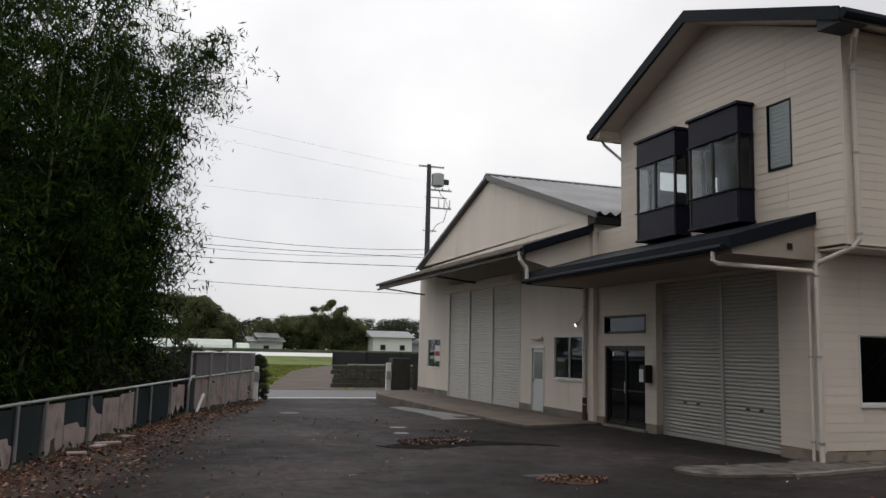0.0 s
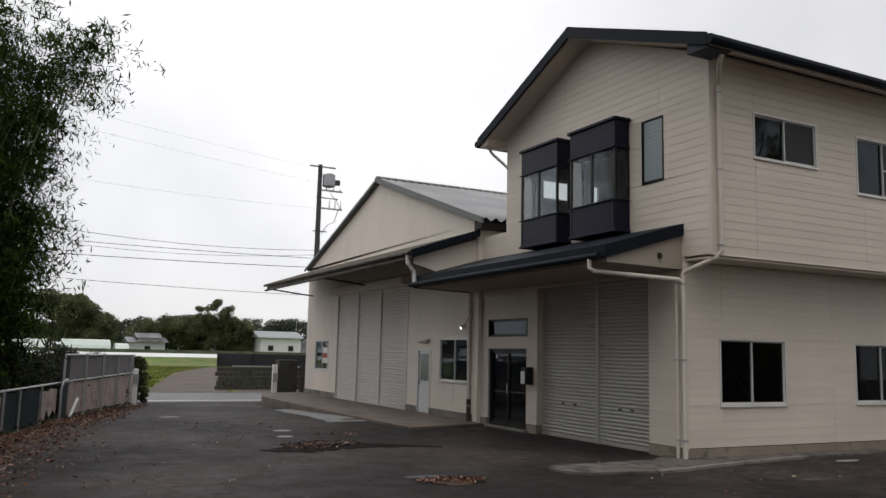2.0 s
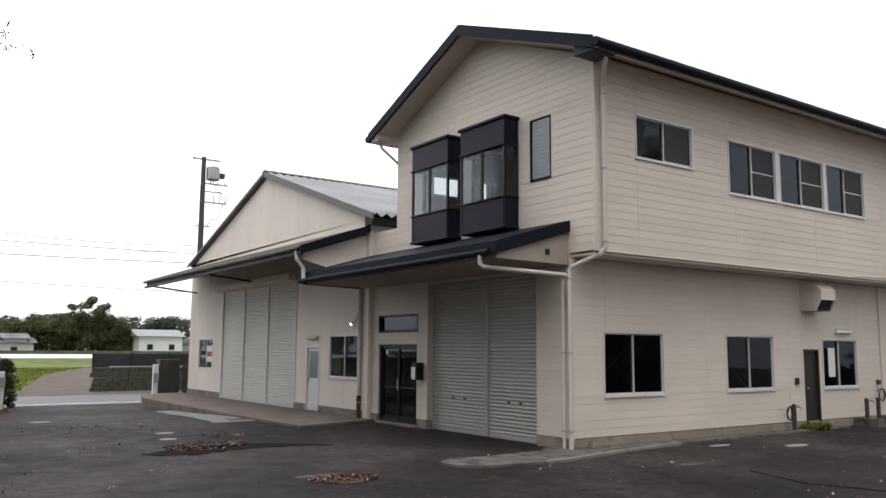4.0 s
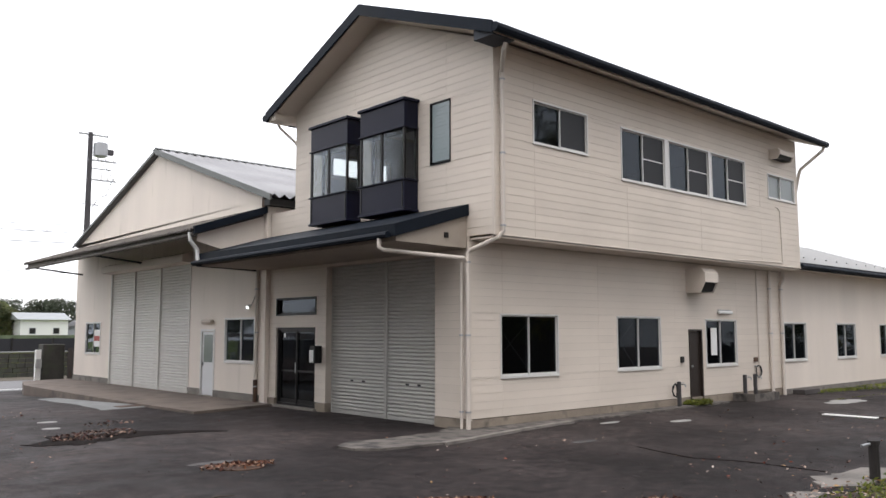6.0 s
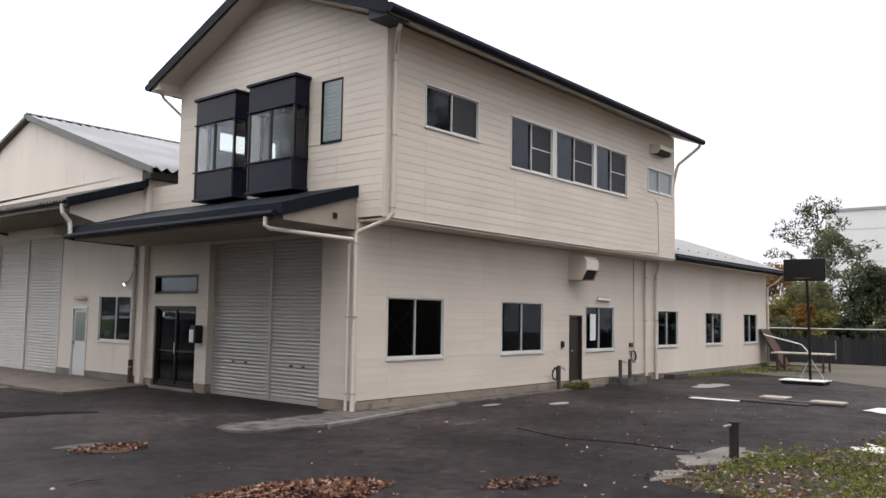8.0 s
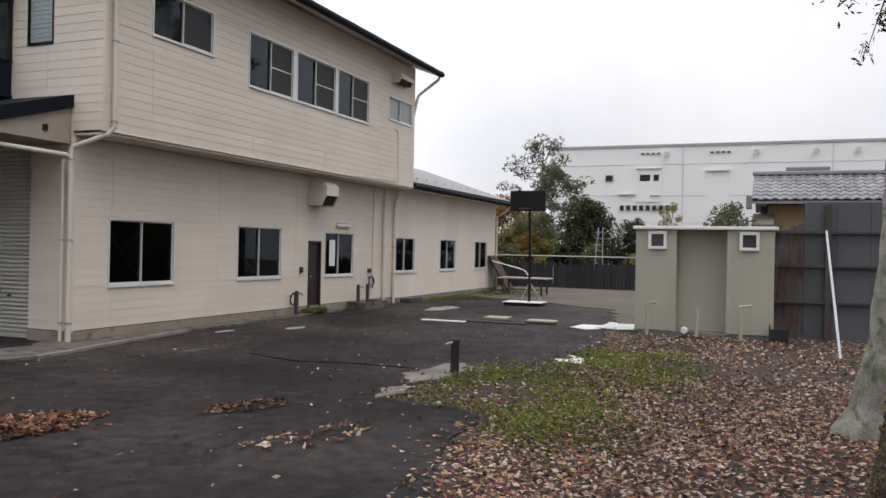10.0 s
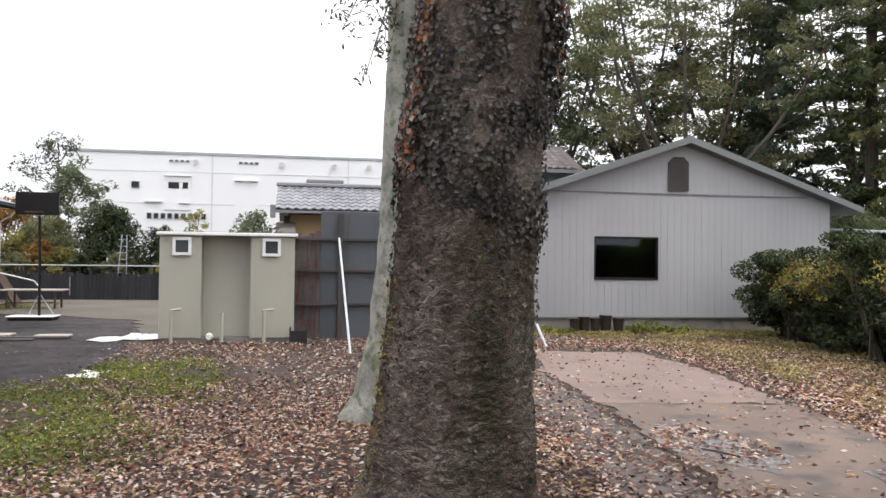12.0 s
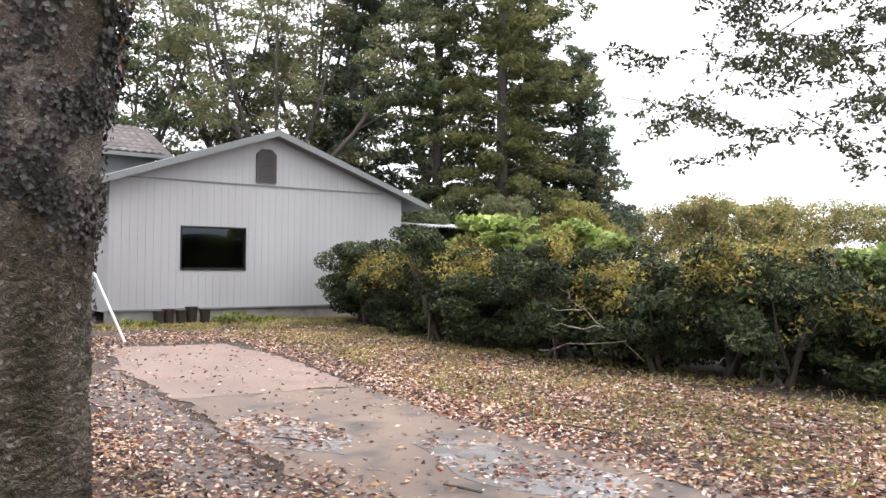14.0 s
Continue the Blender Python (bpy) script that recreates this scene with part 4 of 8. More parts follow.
for (ye, ze), sgn in zip(EAVES, (1, -1)):
    yi = ye - sgn * 0.03
    bm = prism(bmesh.new(), [(RY, RZ - 0.11), (yi, ze - 0.105), (yi, ze - 0.18), (RY, RZ - 0.19)], "x", -0.42, 13.14)
    part("eave_soffit", bm, SOFFIT, roof, "beige eave boarding")
    part("gutter", tube(bmesh.new(), [(-0.5, ye + sgn * 0.06, ze - 0.1), (13.23, ye + sgn * 0.06, ze - 0.12)], 0.085, 10), DARKMETAL, roof)
    yr = RY + sgn * 3.4
    bm = prism(bmesh.new(), [(yi, ze - 0.21), (yi, ze - 0.182), (yr + sgn * 0.06, ze - 0.182 + 0.379 * 0.52), (yr + sgn * 0.06, ze - 0.2)], "x", -0.44, 0.11)
    part("eave_return", bm, RETURNMETAL if sgn < 0 else SOFFIT, roof)
    part("verge_board", prism(bmesh.new(), [(RY, RZ + 0.03), (ye, ze + 0.03), (ye, ze - 0.2), (RY, RZ - 0.22)], "x", -0.505, -0.47), DARKMETAL, roof, "dark barge board")

for (u0, z0, u1, z1), kw in ((GROUND_HOLES[0], {}), (GROUND_HOLES[1], {}), (GROUND_HOLES[3], {})):
    window(house, S0, u0, u1, z0, z1, ALU, **kw)
for u0, z0, u1, z1 in GROUND_HOLES[:2]:
    for a, b in ((z0, z1), (z1, z0)):
        part("brace", tube(bmesh.new(), [(u0 + 0.25, 0.6, a + 0.1), (u1 - 0.1, 0.62, b - 0.05)], 0.014, 5), ALU, house)
window(house, SU, 1.2, 2.91, 5.44, 6.31, ALU, screens=(1,))
for a, b in ((4.07, 5.8), (5.93, 7.74), (7.84, 9.56)):
    window(house, SU, a, b, 5.08, 6.26, ALU, screens=(1,), rails=(1,))
each("window_post", ALU, house, ((5.8, -0.675, 5.08), (5.93, -0.56, 6.26)), ((7.74, -0.675, 5.08), (7.84, -0.56, 6.26)))
window(house, SU, 10.8, 12.4, 5.42, 6.11, ALU, glass=FROST)
window(house, FW, 0.5, 1.1, 5.11, 6.38, BLACKALU, leaves=1, glass=FROSTBLUE, sill=False, bar=0.02)
for k in range(15):
    bm = boxes((FW.p(0.55, 0.002, 5.17 + k * 0.078), FW.p(1.05, 0.01, 5.255 + k * 0.078)))
    bmesh.ops.rotate(bm, cent=FW.p(0.8, 0.006, 5.21 + k * 0.078), verts=bm.verts, matrix=Matrix.Rotation(radians(4), 3, "Y"))
    part("louvre", bm, FROSTBLUE, house)
window(house, FW, 5.12, 6.9, 2.21, 2.64, BLACKALU, leaves=1, sill=False)
window(house, Face("y", 6.0), 1.1, 2.95, 5.7, 6.28, ALU, sill=False, glass=CLEARGLASS)


def bay(y0, y1):
    """A black box bay window on the upper front."""
    xf, xw = -0.27, 0.1
    z0, z1, za, zb = 4.27, 6.48, 4.88, 5.92
    b = part("bay_window", boxes(((xf, y0, z0), (xw, y1, za - 0.03)), bevel=0.008), BLACKMETAL, house, "black metal box bay window")
    part("upper_panel", boxes(((xf, y0, zb + 0.03), (xw, y1, z1)), bevel=0.008), BLACKMETAL, b)
    each("panel_frame", BLACKALU, b, ((xf - 0.012, y0 + 0.04, z0 + 0.03), (xf, y0 + 0.07, za - 0.06)), ((xf - 0.012, y1 - 0.07, z0 + 0.03), (xf, y1 - 0.04, za - 0.06)))
    part("cap", boxes(((xf - 0.05, y0 - 0.05, z1), (xw, y1 + 0.05, z1 + 0.06)), bevel=0.01), BLACKMETAL, b)
    part("base_board", boxes(((xf - 0.03, y0 - 0.03, z0 - 0.05), (xw, y1 + 0.03, z0)), bevel=0.008), BLACKMETAL, b)
    each("ledge", BLACKMETAL, b, ((xf - 0.035, y0 - 0.03, za - 0.03), (xw, y1 + 0.03, za)), ((xf - 0.035, y0 - 0.03, zb), (xw, y1 + 0.03, zb + 0.03)), bevel=0.006)
    ps = [((xf, y, za), (xf + 0.05, y + 0.05, zb)) for y in (y0, y1 - 0.05, (y0 + y1) / 2 - 0.02)]
    ps += [((xw - 0.06, y, za), (xw, y + 0.05, zb)) for y in (y0, y1 - 0.05)]
    each("mullion", BLACKALU, b, *ps)
    for a, c in ((y0 + 0.05, (y0 + y1) / 2 - 0.02), ((y0 + y1) / 2 + 0.03, y1 - 0.05)):
        part("pane", boxes(((xf + 0.02, a, za), (xf + 0.026, c, zb))), LITROOMGLASS, b).visible_shadow = False
    for y in (y0 + 0.02, y1 - 0.026):
        part("pane", boxes(((xf + 0.05, y, za), (xw - 0.06, y + 0.006, zb))), CLEARGLASS, b).visible_shadow = False


bay(1.46, 2.95)
bay(3.42, 4.86)

def shutter(parent, face, u0, u1, z0, z1, mat, pitch=0.075):
    """A roller shutter curtain of curved slats with a bottom rail."""
    n = int((z1 - z0 - 0.08) / pitch)
    v, f = [], []
    prof = [(0.0, 0.006), (0.14, -0.018), (0.5, -0.026), (0.86, -0.018), (1.0, 0.006)]
    for k in range(n):
        for t, d in prof:
            z = z0 + 0.08 + (k + t) * (z1 - z0 - 0.08) / n
            v += [face.p(u0, d, z), face.p(u1, d, z)]
    for i in range(len(v) // 2 - 1):
        f.append((2 * i, 2 * i + 1, 2 * i + 3, 2 * i + 2))
    c = raw("shutter", v, f, mat, parent, "ribbed steel roller shutter, closed")
    bm = bmesh.new()
    face.box(bm, u0, -0.03, z0, u1, 0.02, z0 + 0.08, 0.006)
    part("bottom_rail", bm, mat, c)
    return c


shf = Face("x", 0.3)
for a, b in ((1.0, 2.66), (2.74, 4.7)):
    c = shutter(house, shf, a, b, 0.0, 3.3, SHUTTER)
    for k in (0.38, 0.6):
        u = a + (b - a) * k
        part("lock", boxes((shf.p(u - 0.05, -0.035, 0.72), shf.p(u + 0.05, -0.015, 0.76)), bevel=0.005), BLACKALU, c)
each("shutter_post", SHUTTER, house, (shf.p(2.66, -0.05, 0), shf.p(2.74, 0.02, 3.3)), (shf.p(4.7, -0.03, 0), shf.p(4.74, 0.02, 3.3)), (shf.p(0.97, -0.03, 0), shf.p(1.0, 0.02, 3.3)), bevel=0.004)
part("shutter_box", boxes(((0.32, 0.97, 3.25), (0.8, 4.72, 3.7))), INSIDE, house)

# glazed entrance door
dr = Face("x", 0.16)
door = wall_core(house, "entrance_door", dr, 5.16, 6.9, 0.05, 1.92, [(5.22, 0.11, 6.01, 1.86), (6.05, 0.11, 6.84, 1.86)], BLACKALU, 0.08, label="black aluminium sliding entrance door")
for a, b, d0 in ((5.22, 6.04, 0.02), (6.0, 6.84, 0.05)):
    lf = wall_core(door, "leaf", Face("x", dr.at + d0), a, b, 0.11, 1.86, [(a + 0.05, 0.2, b - 0.05, 1.8)], BLACKALU, 0.025)
    part("pane", boxes((dr.p(a + 0.05, d0 + 0.01, 0.2), dr.p(b - 0.05, d0 + 0.016, 1.8))), GLASS, door).visible_shadow = False
    part("lock_rail", boxes((dr.p(a + 0.05, d0, 0.86), dr.p(b - 0.05, d0 + 0.02, 0.9))), BLACKALU, door)
part("sticker", boxes((dr.p(6.62, 0.055, 1.68), dr.p(6.7, 0.058, 1.78))), WHITE, door)
part("handle", boxes((dr.p(6.06, 0.0, 0.82), dr.p(6.1, 0.03, 1.08)), bevel=0.005), GALV, door)
part("threshold", boxes(((0.0, 5.05, -0.02), (0.2, 7.0, 0.05)), bevel=0.01), CONCRETE, house)

# brown side door
bm = bmesh.new()
S0.box(bm, 7.72, 0.03, 0.12, 8.21, 0.07, 1.8)
sd = part("side_door", bm, BROWNDOOR, house, "narrow dark brown steel door")
wall_core(sd, "door_frame", Face("y", -0.03), 7.66, 8.27, 0.1, 1.86, [(7.71, 0.0, 8.22, 1.81)], BROWNDOOR, 0.12)
part("knob", tube(bmesh.new(), [S0.p(7.79, 0.03, 0.95), S0.p(7.79, -0.03, 0.95)], [0.018, 0.028], 10), GALV, sd)

# canopy over the shutter and the entrance
canopy = part("canopy", prism(bmesh.new(), [(0.12, 4.22), (-1.68, 3.69), (-1.68, 3.47), (0.12, 4.0)], "y", 0.0, 7.62), DARKMETAL, house, "dark metal lean-to canopy")
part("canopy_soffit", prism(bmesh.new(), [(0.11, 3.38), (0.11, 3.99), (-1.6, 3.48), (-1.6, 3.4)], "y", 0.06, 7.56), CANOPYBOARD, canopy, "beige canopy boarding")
part("end_vent", boxes(((-0.47, 0.035, 3.54), (-0.37, 0.062, 3.64)), bevel=0.006), BLACKALU, canopy, "small square vent in the canopy end")
bm = tube(bmesh.new(), [(-1.75, 0.1, 3.5), (-1.75, 7.7, 3.47)], 0.06, 8)
part("gutter", bm, DARKMETAL, canopy)
bm = bmesh.new()
tube(bm, [(-1.75, 0.35, 3.48), (-1.75, 0.35, 3.3), (-1.7, 0.3, 3.25), (-0.1, -0.08, 3.17), (-0.02, -0.08, 3.1), (-0.02, -0.08, 2.9)], 0.04, 10)
part("drain_pipe", bm, PIPE, canopy, "cream drain pipe under the canopy")


def downpipe(parent, pts, clips=(), r=0.045):
    p = part("downpipe", tube(bmesh.new(), pts, r, 10), PIPE, parent, "cream plastic downpipe")
    for x, y, z in clips:
        part("clip", tube(bmesh.new(), [(x, y, z - 0.015), (x, y, z + 0.015)], r + 0.012, 10), GALV, p)
    return p


downpipe(house, [(-0.05, -1.15, 7.02), (-0.05, -1.1, 6.92), (0.25, -0.76, 6.65), (0.27, -0.74, 6.55), (0.27, -0.74, 3.65), (0.2, -0.68, 3.53), (0.02, -0.12, 3.32), (0.0, -0.08, 3.25), (0.0, -0.08, 0.0)],
         [(0.27, -0.74, z) for z in (6.5, 5.1, 3.75)] + [(0.0, -0.08, z) for z in (3.1, 1.75, 0.35)])
downpipe(house, [(-0.02, 0.08, 3.1), (-0.02, 0.08, 0.0)], [(-0.02, 0.08, z) for z in (1.75, 0.35)], 0.03)
downpipe(house, [(-0.2, 6.5, 7.0), (-0.15, 6.45, 6.85), (0.16, 6.24, 6.5), (0.34, 6.2, 6.3), (0.36, 6.2, 4.85)], r=0.035)
downpipe(house, [(-0.05, 7.6, 3.4), (-0.05, 7.6, 0.0)], [(-0.05, 7.6, z) for z in (2.9, 1.8, 0.45)])
downpipe(house, [(11.85, -0.1, 3.53), (11.85, -0.08, 3.35), (11.85, -0.08, 0.0)], [(11.85, -0.08, z) for z in (3.0, 1.75)])
downpipe(house, [(13.1, -1.28, 7.12), (13.08, -1.24, 6.98), (12.72, -0.74, 6.45), (12.68, -0.7, 6.3), (12.68, -0.1, 3.7), (12.72, -0.08, 3.3), (12.55, -0.08, 3.1), (12.55, -0.08, 0.0)], [(12.55, -0.08, z) for z in (3.0, 1.75)])


def vent_hood(face, u, z, w, h, d, mat=CREAM):
    """An extractor hood: top and cheeks of sheet metal; a black block paints the shade underneath and below its short
    front.
    """
    y = face.at
    prof = [(y, z + h), (y - d * 0.8, z + h), (y - d, z + h * 0.8), (y - d, z + h * 0.42), (y - d + 0.02, z + h * 0.42), (y - d + 0.02, z + h * 0.78), (y - d * 0.8, z + h - 0.02), (y, z + h - 0.02)]
    hd = part("vent_hood", prism(bmesh.new(), prof, "x", u, u + w), mat, house, "cream metal extractor hood")
    cheek = [(y, z + h - 0.01), (y - d * 0.8, z + h - 0.01), (y - d + 0.005, z + h * 0.8), (y - d + 0.005, z + h * 0.42), (y - d * 0.75, z), (y, z)]
    for a in (u, u + w - 0.02):
        part("cheek", prism(bmesh.new(), cheek, "x", a - 0.001, a + 0.021), mat, hd)
    # solid black filling, painted shade of the hollow hood
    part("opening", prism(bmesh.new(), [(y - 0.01, z + h * 0.6), (y - d + 0.05, z + h * 0.6), (y - d + 0.05, z + h * 0.44), (y - d * 0.72, z + 0.03), (y - 0.01, z + 0.03)], "x", u + 0.03, u + w - 0.03), RUBBER, hd, "black block painting the shade inside the hood")


vent_hood(S0, 7.6, 2.76, 0.62, 0.6, 0.55)
vent_hood(SU, 10.95, 6.5, 0.85, 0.28, 0.32)
lamp = part("wall_lamp", boxes(((9.05, -0.09, 2.26), (9.75, -0.01, 2.34)), bevel=0.015), WHITE, house, "tube lamp over the window")
part("lamp_holder", boxes(((9.1, -0.05, 2.34), (9.7, -0.0, 2.37))), GALV, lamp)
part("notice", boxes(((8.75, 0.012, 1.2), (9.05, 0.014, 1.9))), WHITE, house, "white paper sheet taped inside the glass")
part("meter_box", boxes(((7.25, -0.06, 1.05), (7.36, 0, 1.2)), bevel=0.008), RUBBER, house, "small dark switch box")
part("cable", tube(bmesh.new(), [(11.2, -0.68, 5.2), (11.3, -0.68, 5.2), (11.4, -0.69, 5.1), (11.45, -0.69, 3.68), (8.9, -0.69, 3.62)], 0.012, 6), PIPE, house)
part("conduit", tube(bmesh.new(), [(11.2, -0.03, 3.5), (11.2, -0.03, 0.6)], 0.015, 6), PIPE, house)
mb = part("mailbox", boxes(((-0.1, 4.84, 1.1), (0.1, 5.06, 1.5)), bevel=0.015), BLACKALU, house, "black wall mailbox with a white front")
part("mailbox_front", boxes(((-0.112, 4.9, 1.12), (-0.1, 5.05, 1.4))), WHITE, mb)

# ---- barn with a gable front ----
barn = thing("barn", (8, 14.3, 0), "cream gabled barn with three roller shutters and a grey roof", "barn")
BF = Face("x", 0.0)
BH = [(11.55, 0.05, 17.7, 3.8), (9.96, 0.05, 10.74, 1.87), (7.73, 1.01, 9.35, 2.19), (18.62, 1.03, 20.1, 2.17)]
BR = (14.0, 7.46, 0.337)
wall_core(barn, "wall", BF, 7.25, 21.3, -0.4, 5.1, BH, BARN, 0.15, gable=BR)
each("wall", BARN, barn, ((0.15, 7.25, -0.4), (26, 7.4, 5.2)), ((0.15, 21.15, -0.4), (26, 21.3, 5.2)), ((26, 7.25, -0.4), (26.15, 21.3, 5.2)))
part("inner_floor", boxes(((0.15, 7.4, -0.3), (26, 21.15, 0.03))), CONCRETE, barn)
each("base_strip", CONCRETE, barn, ((-0.02, 7.5, -0.3), (0.0, 9.96, 0.24)), ((-0.02, 10.74, -0.3), (0.0, 11.55, 0.24)), ((-0.02, 17.7, -0.3), (0.0, 21.3, 0.24)))


def corrugated(parent, name, x0, x1, ya, za, yb, zb, mat, pitch=0.16, amp=0.025, label=""):
    """Corrugated sheeting that falls from (ya, za) to (yb, zb), ribs down the slope."""
    n = int((x1 - x0) / pitch * 4)
    v, f = [], []
    for i in range(n + 1):
        x = x0 + (x1 - x0) * i / n
        o = amp * math.sin(i * math.pi / 2)
        v += [(x, ya, za + o), (x, yb, zb + o), (x, ya, za + o - 0.012), (x, yb, zb + o - 0.012)]
    for i in range(n):
        a, b = 4 * i, 4 * i + 4
        f += [(a, b, b + 1, a + 1), (a + 2, a + 3, b + 3, b + 2), (a + 1, b + 1, b + 3, a + 3)]
    return raw(name, v, f, mat, parent, label)


broof = corrugated(barn, "roof", -0.12, 26.3, 14.0, 7.58, 6.85, 5.23, GREYROOF, 0.3, 0.05, "grey corrugated roofing")
corrugated(barn, "roof", -0.12, 26.3, 14.0, 7.58, 21.5, 5.05, GREYROOF, 0.2, 0.03)
for ye, ze in ((6.85, 5.23), (21.5, 5.05)):
    deep = 0.05 if ye > 14 else 0.13
    bm = prism(bmesh.new(), [(14.0, 7.6), (ye, ze + 0.03), (ye, ze - deep), (14.0, 7.55 - deep)], "x", -0.17, -0.12)
    part("verge_board", bm, SHEDTRIM, barn, "grey-green verge board")
part("ridge_cap", prism(bmesh.new(), [(14.0, 7.66), (14.22, 7.57), (14.0, 7.6), (13.78, 7.57)], "x", -0.17, 26.3), SHEDTRIM, barn)
part("eave_board", boxes(((-0.1, 6.98, 5.0), (26, 7.24, 5.17))), RUBBER, barn, "dark board under the eave")
part("eave_post", boxes(((-0.07, 7.28, 4.84), (0.05, 7.42, 5.24)), bevel=0.01), RUST, barn, "rusty stub post under the eave")

for a, b in ((11.59, 13.62), (13.71, 15.63), (15.72, 17.66)):
    shutter(barn, Face("x", 0.05), a, b, 0.06, 3.8, BARNSHUTTER, 0.085)
each("shutter_post", BARNSHUTTER, barn, *[((-0.02, a, 0.04), (0.08, b, 3.8)) for a, b in ((11.51, 11.59), (13.62, 13.71), (15.63, 15.72), (17.66, 17.74))], bevel=0.004)
part("header_box", prism(bmesh.new(), [(-0.0, 3.8), (-0.32, 3.84), (-0.32, 4.05), (0.0, 4.15)], "y", 11.45, 17.9), CREAM, barn, "cream shutter header box")
window(barn, BF, 7.73, 9.35, 1.01, 2.19, ALU)
window(barn, BF, 18.62, 20.1, 1.03, 2.17, ALU)
ps_ = part("poster", boxes(((0.016, 18.7, 1.3), (0.019, 19.3, 1.9))), WHITE, barn, "faded white and red poster on the glass")
part("red_band", boxes(((0.012, 18.72, 1.5), (0.015, 19.28, 1.68))), REDPRINT, ps_)
bm = boxes(((0.02, 10.0, 0.08), (0.06, 10.7, 1.82)))
wd = part("service_door", bm, WHITEDOOR, barn, "white service door with a glazed upper half")
wall_core(wd, "door_frame", Face("x", -0.02), 9.93, 10.77, 0.05, 1.89, [(9.99, 0.0, 10.71, 1.83)], ALU, 0.12)
part("pane", boxes(((0.012, 10.09, 0.98), (0.02, 10.61, 1.74))), FROST, wd)
part("handle", boxes(((-0.02, 10.63, 0.88), (0.02, 10.67, 0.98)), bevel=0.004), GALV, wd)
bl = part("wall_lamp", boxes(((-0.12, 10.0, 2.06), (-0.0, 10.6, 2.16)), bevel=0.03), CREAM, barn, "oblong porch lamp")
sp = part("spot_lamp", tube(bmesh.new(), [(-0.02, 7.95, 2.5), (-0.12, 7.95, 2.44)], [0.04, 0.075], 12), WHITE, barn, "small white spot lamp")
part("lens", tube(bmesh.new(), [(-0.115, 7.95, 2.443), (-0.128, 7.95, 2.436)], 0.034, 12), LAMPGLOW, sp, "lit white lens")
part("lamp_cable", tube(bmesh.new(), [(-0.02, 7.95, 2.5), (-0.03, 7.8, 2.6), (-0.02, 7.65, 2.9), (-0.02, 7.6, 3.3)], 0.008, 5), RUBBER, sp)

# barn canopy: corrugated sheets on a steel frame
n = int((20.95 - 7.3) / 0.16 * 4)
v, f = [], []
for i in range(n + 1):
    y = 7.3 + (20.95 - 7.3) * i / n
    o = 0.04 * math.sin(i * math.pi / 2)
    v += [(0.0, y, 4.95 + o), (-2.0, y, 4.27 + o), (0.0, y, 4.93 + o), (-2.0, y, 4.25 + o)]
for i in range(n):
    a, b = 4 * i, 4 * i + 4
    f += [(a, a + 1, b + 1, b), (a + 2, b + 2, b + 3, a + 3), (a + 1, a + 3, b + 3, b + 1)]
bc = raw("canopy", v, f, BROWNROOF, barn, "corrugated canopy over the barn shutters")
part("fascia", boxes(((-1.88, 7.36, 4.15), (-1.83, 20.85, 4.26))), BROWNROOF, bc)
# near-black panel colour paints the shade on the canopy's underside
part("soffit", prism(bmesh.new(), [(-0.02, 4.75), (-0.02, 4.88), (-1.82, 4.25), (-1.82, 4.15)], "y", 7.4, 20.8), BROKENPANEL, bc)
part("side_band", prism(bmesh.new(), [(0.0, 5.0), (-1.95, 4.33), (-1.95, 4.14), (0.0, 4.82)], "y", 7.22, 7.32), DARKMETAL, bc, "dark green edge flashing")
part("gutter", tube(bmesh.new(), [(-1.9, 7.3, 4.13), (-1.9, 20.95, 4.09)], 0.045, 10), BROWNROOF, bc)
part("downpipe", tube(bmesh.new(), [(-1.95, 7.5, 4.2), (-1.93, 7.5, 4.0), (-1.75, 7.5, 3.8), (-1.72, 7.5, 3.45)], 0.05, 10), WHITE, bc)
part("tie_rod", tube(bmesh.new(), [(-1.72, 7.56, 3.42), (-0.04, 7.62, 3.38)], 0.032, 8), RUBBER, bc)
for y in (7.5, 14.4, 20.7):
    part("bracket", tube(bmesh.new(), [(0.0, y, 3.95), (-1.85, y, 4.14)], 0.03, 6), RUBBER, bc)
part("cheek", prism(bmesh.new(), [(0.0, 4.82), (-1.8, 4.2), (-1.8, 4.0), (0.0, 3.55)], "y", 7.42, 7.46), BARN, bc)

apron = bmesh.new()
low = apron.faces.new([apron.verts.new((x, y, -0.45)) for x, y in ((0.0, 6.86), (0.0, 21.9), (-1.75, 21.3), (-2.4, 18.7), (-2.44, 12.4), (-2.36, 8.8), (-2.27, 6.34))])
for v in [g for g in bmesh.ops.extrude_face_region(apron, geom=[low])["geom"] if isinstance(g, bmesh.types.BMVert)]:
    v.co.z = 0.06
bmesh.ops.recalc_face_normals(apron, faces=apron.faces)
bmesh.ops.bevel(apron, geom=[e for e in apron.edges if all(v.co.z > 0 for v in e.verts)], offset=0.015, segments=2, affect="EDGES")
single("apron", apron, APRONCONC, "raised brown-grey concrete apron along the barn front", "apron", kind="structure")

# ---- annex: low wing behind the house ----
annex = thing("annex", (17.5, 3, 0), "single-storey cream wing with a low metal roof", "building")
AH = [(12.78, 0.94, 14.26, 2.07), (16.45, 0.94, 17.97, 2.06), (20.05, 0.93, 21.52, 2.05)]
wall_core(annex, "wall", S0, 12.62, 22.6, 0.15, 3.75, AH, BARN, 0.14)
each("wall", BARN, annex, ((22.46, 0.14, 0), (22.6, 7.0, 3.75)), ((12.62, 6.9, 0), (22.46, 7.0, 3.75)))
part("foundation", boxes(((12.6, -0.03, -0.1), (22.6, 0.1, 0.15))), CONCRETE, annex)
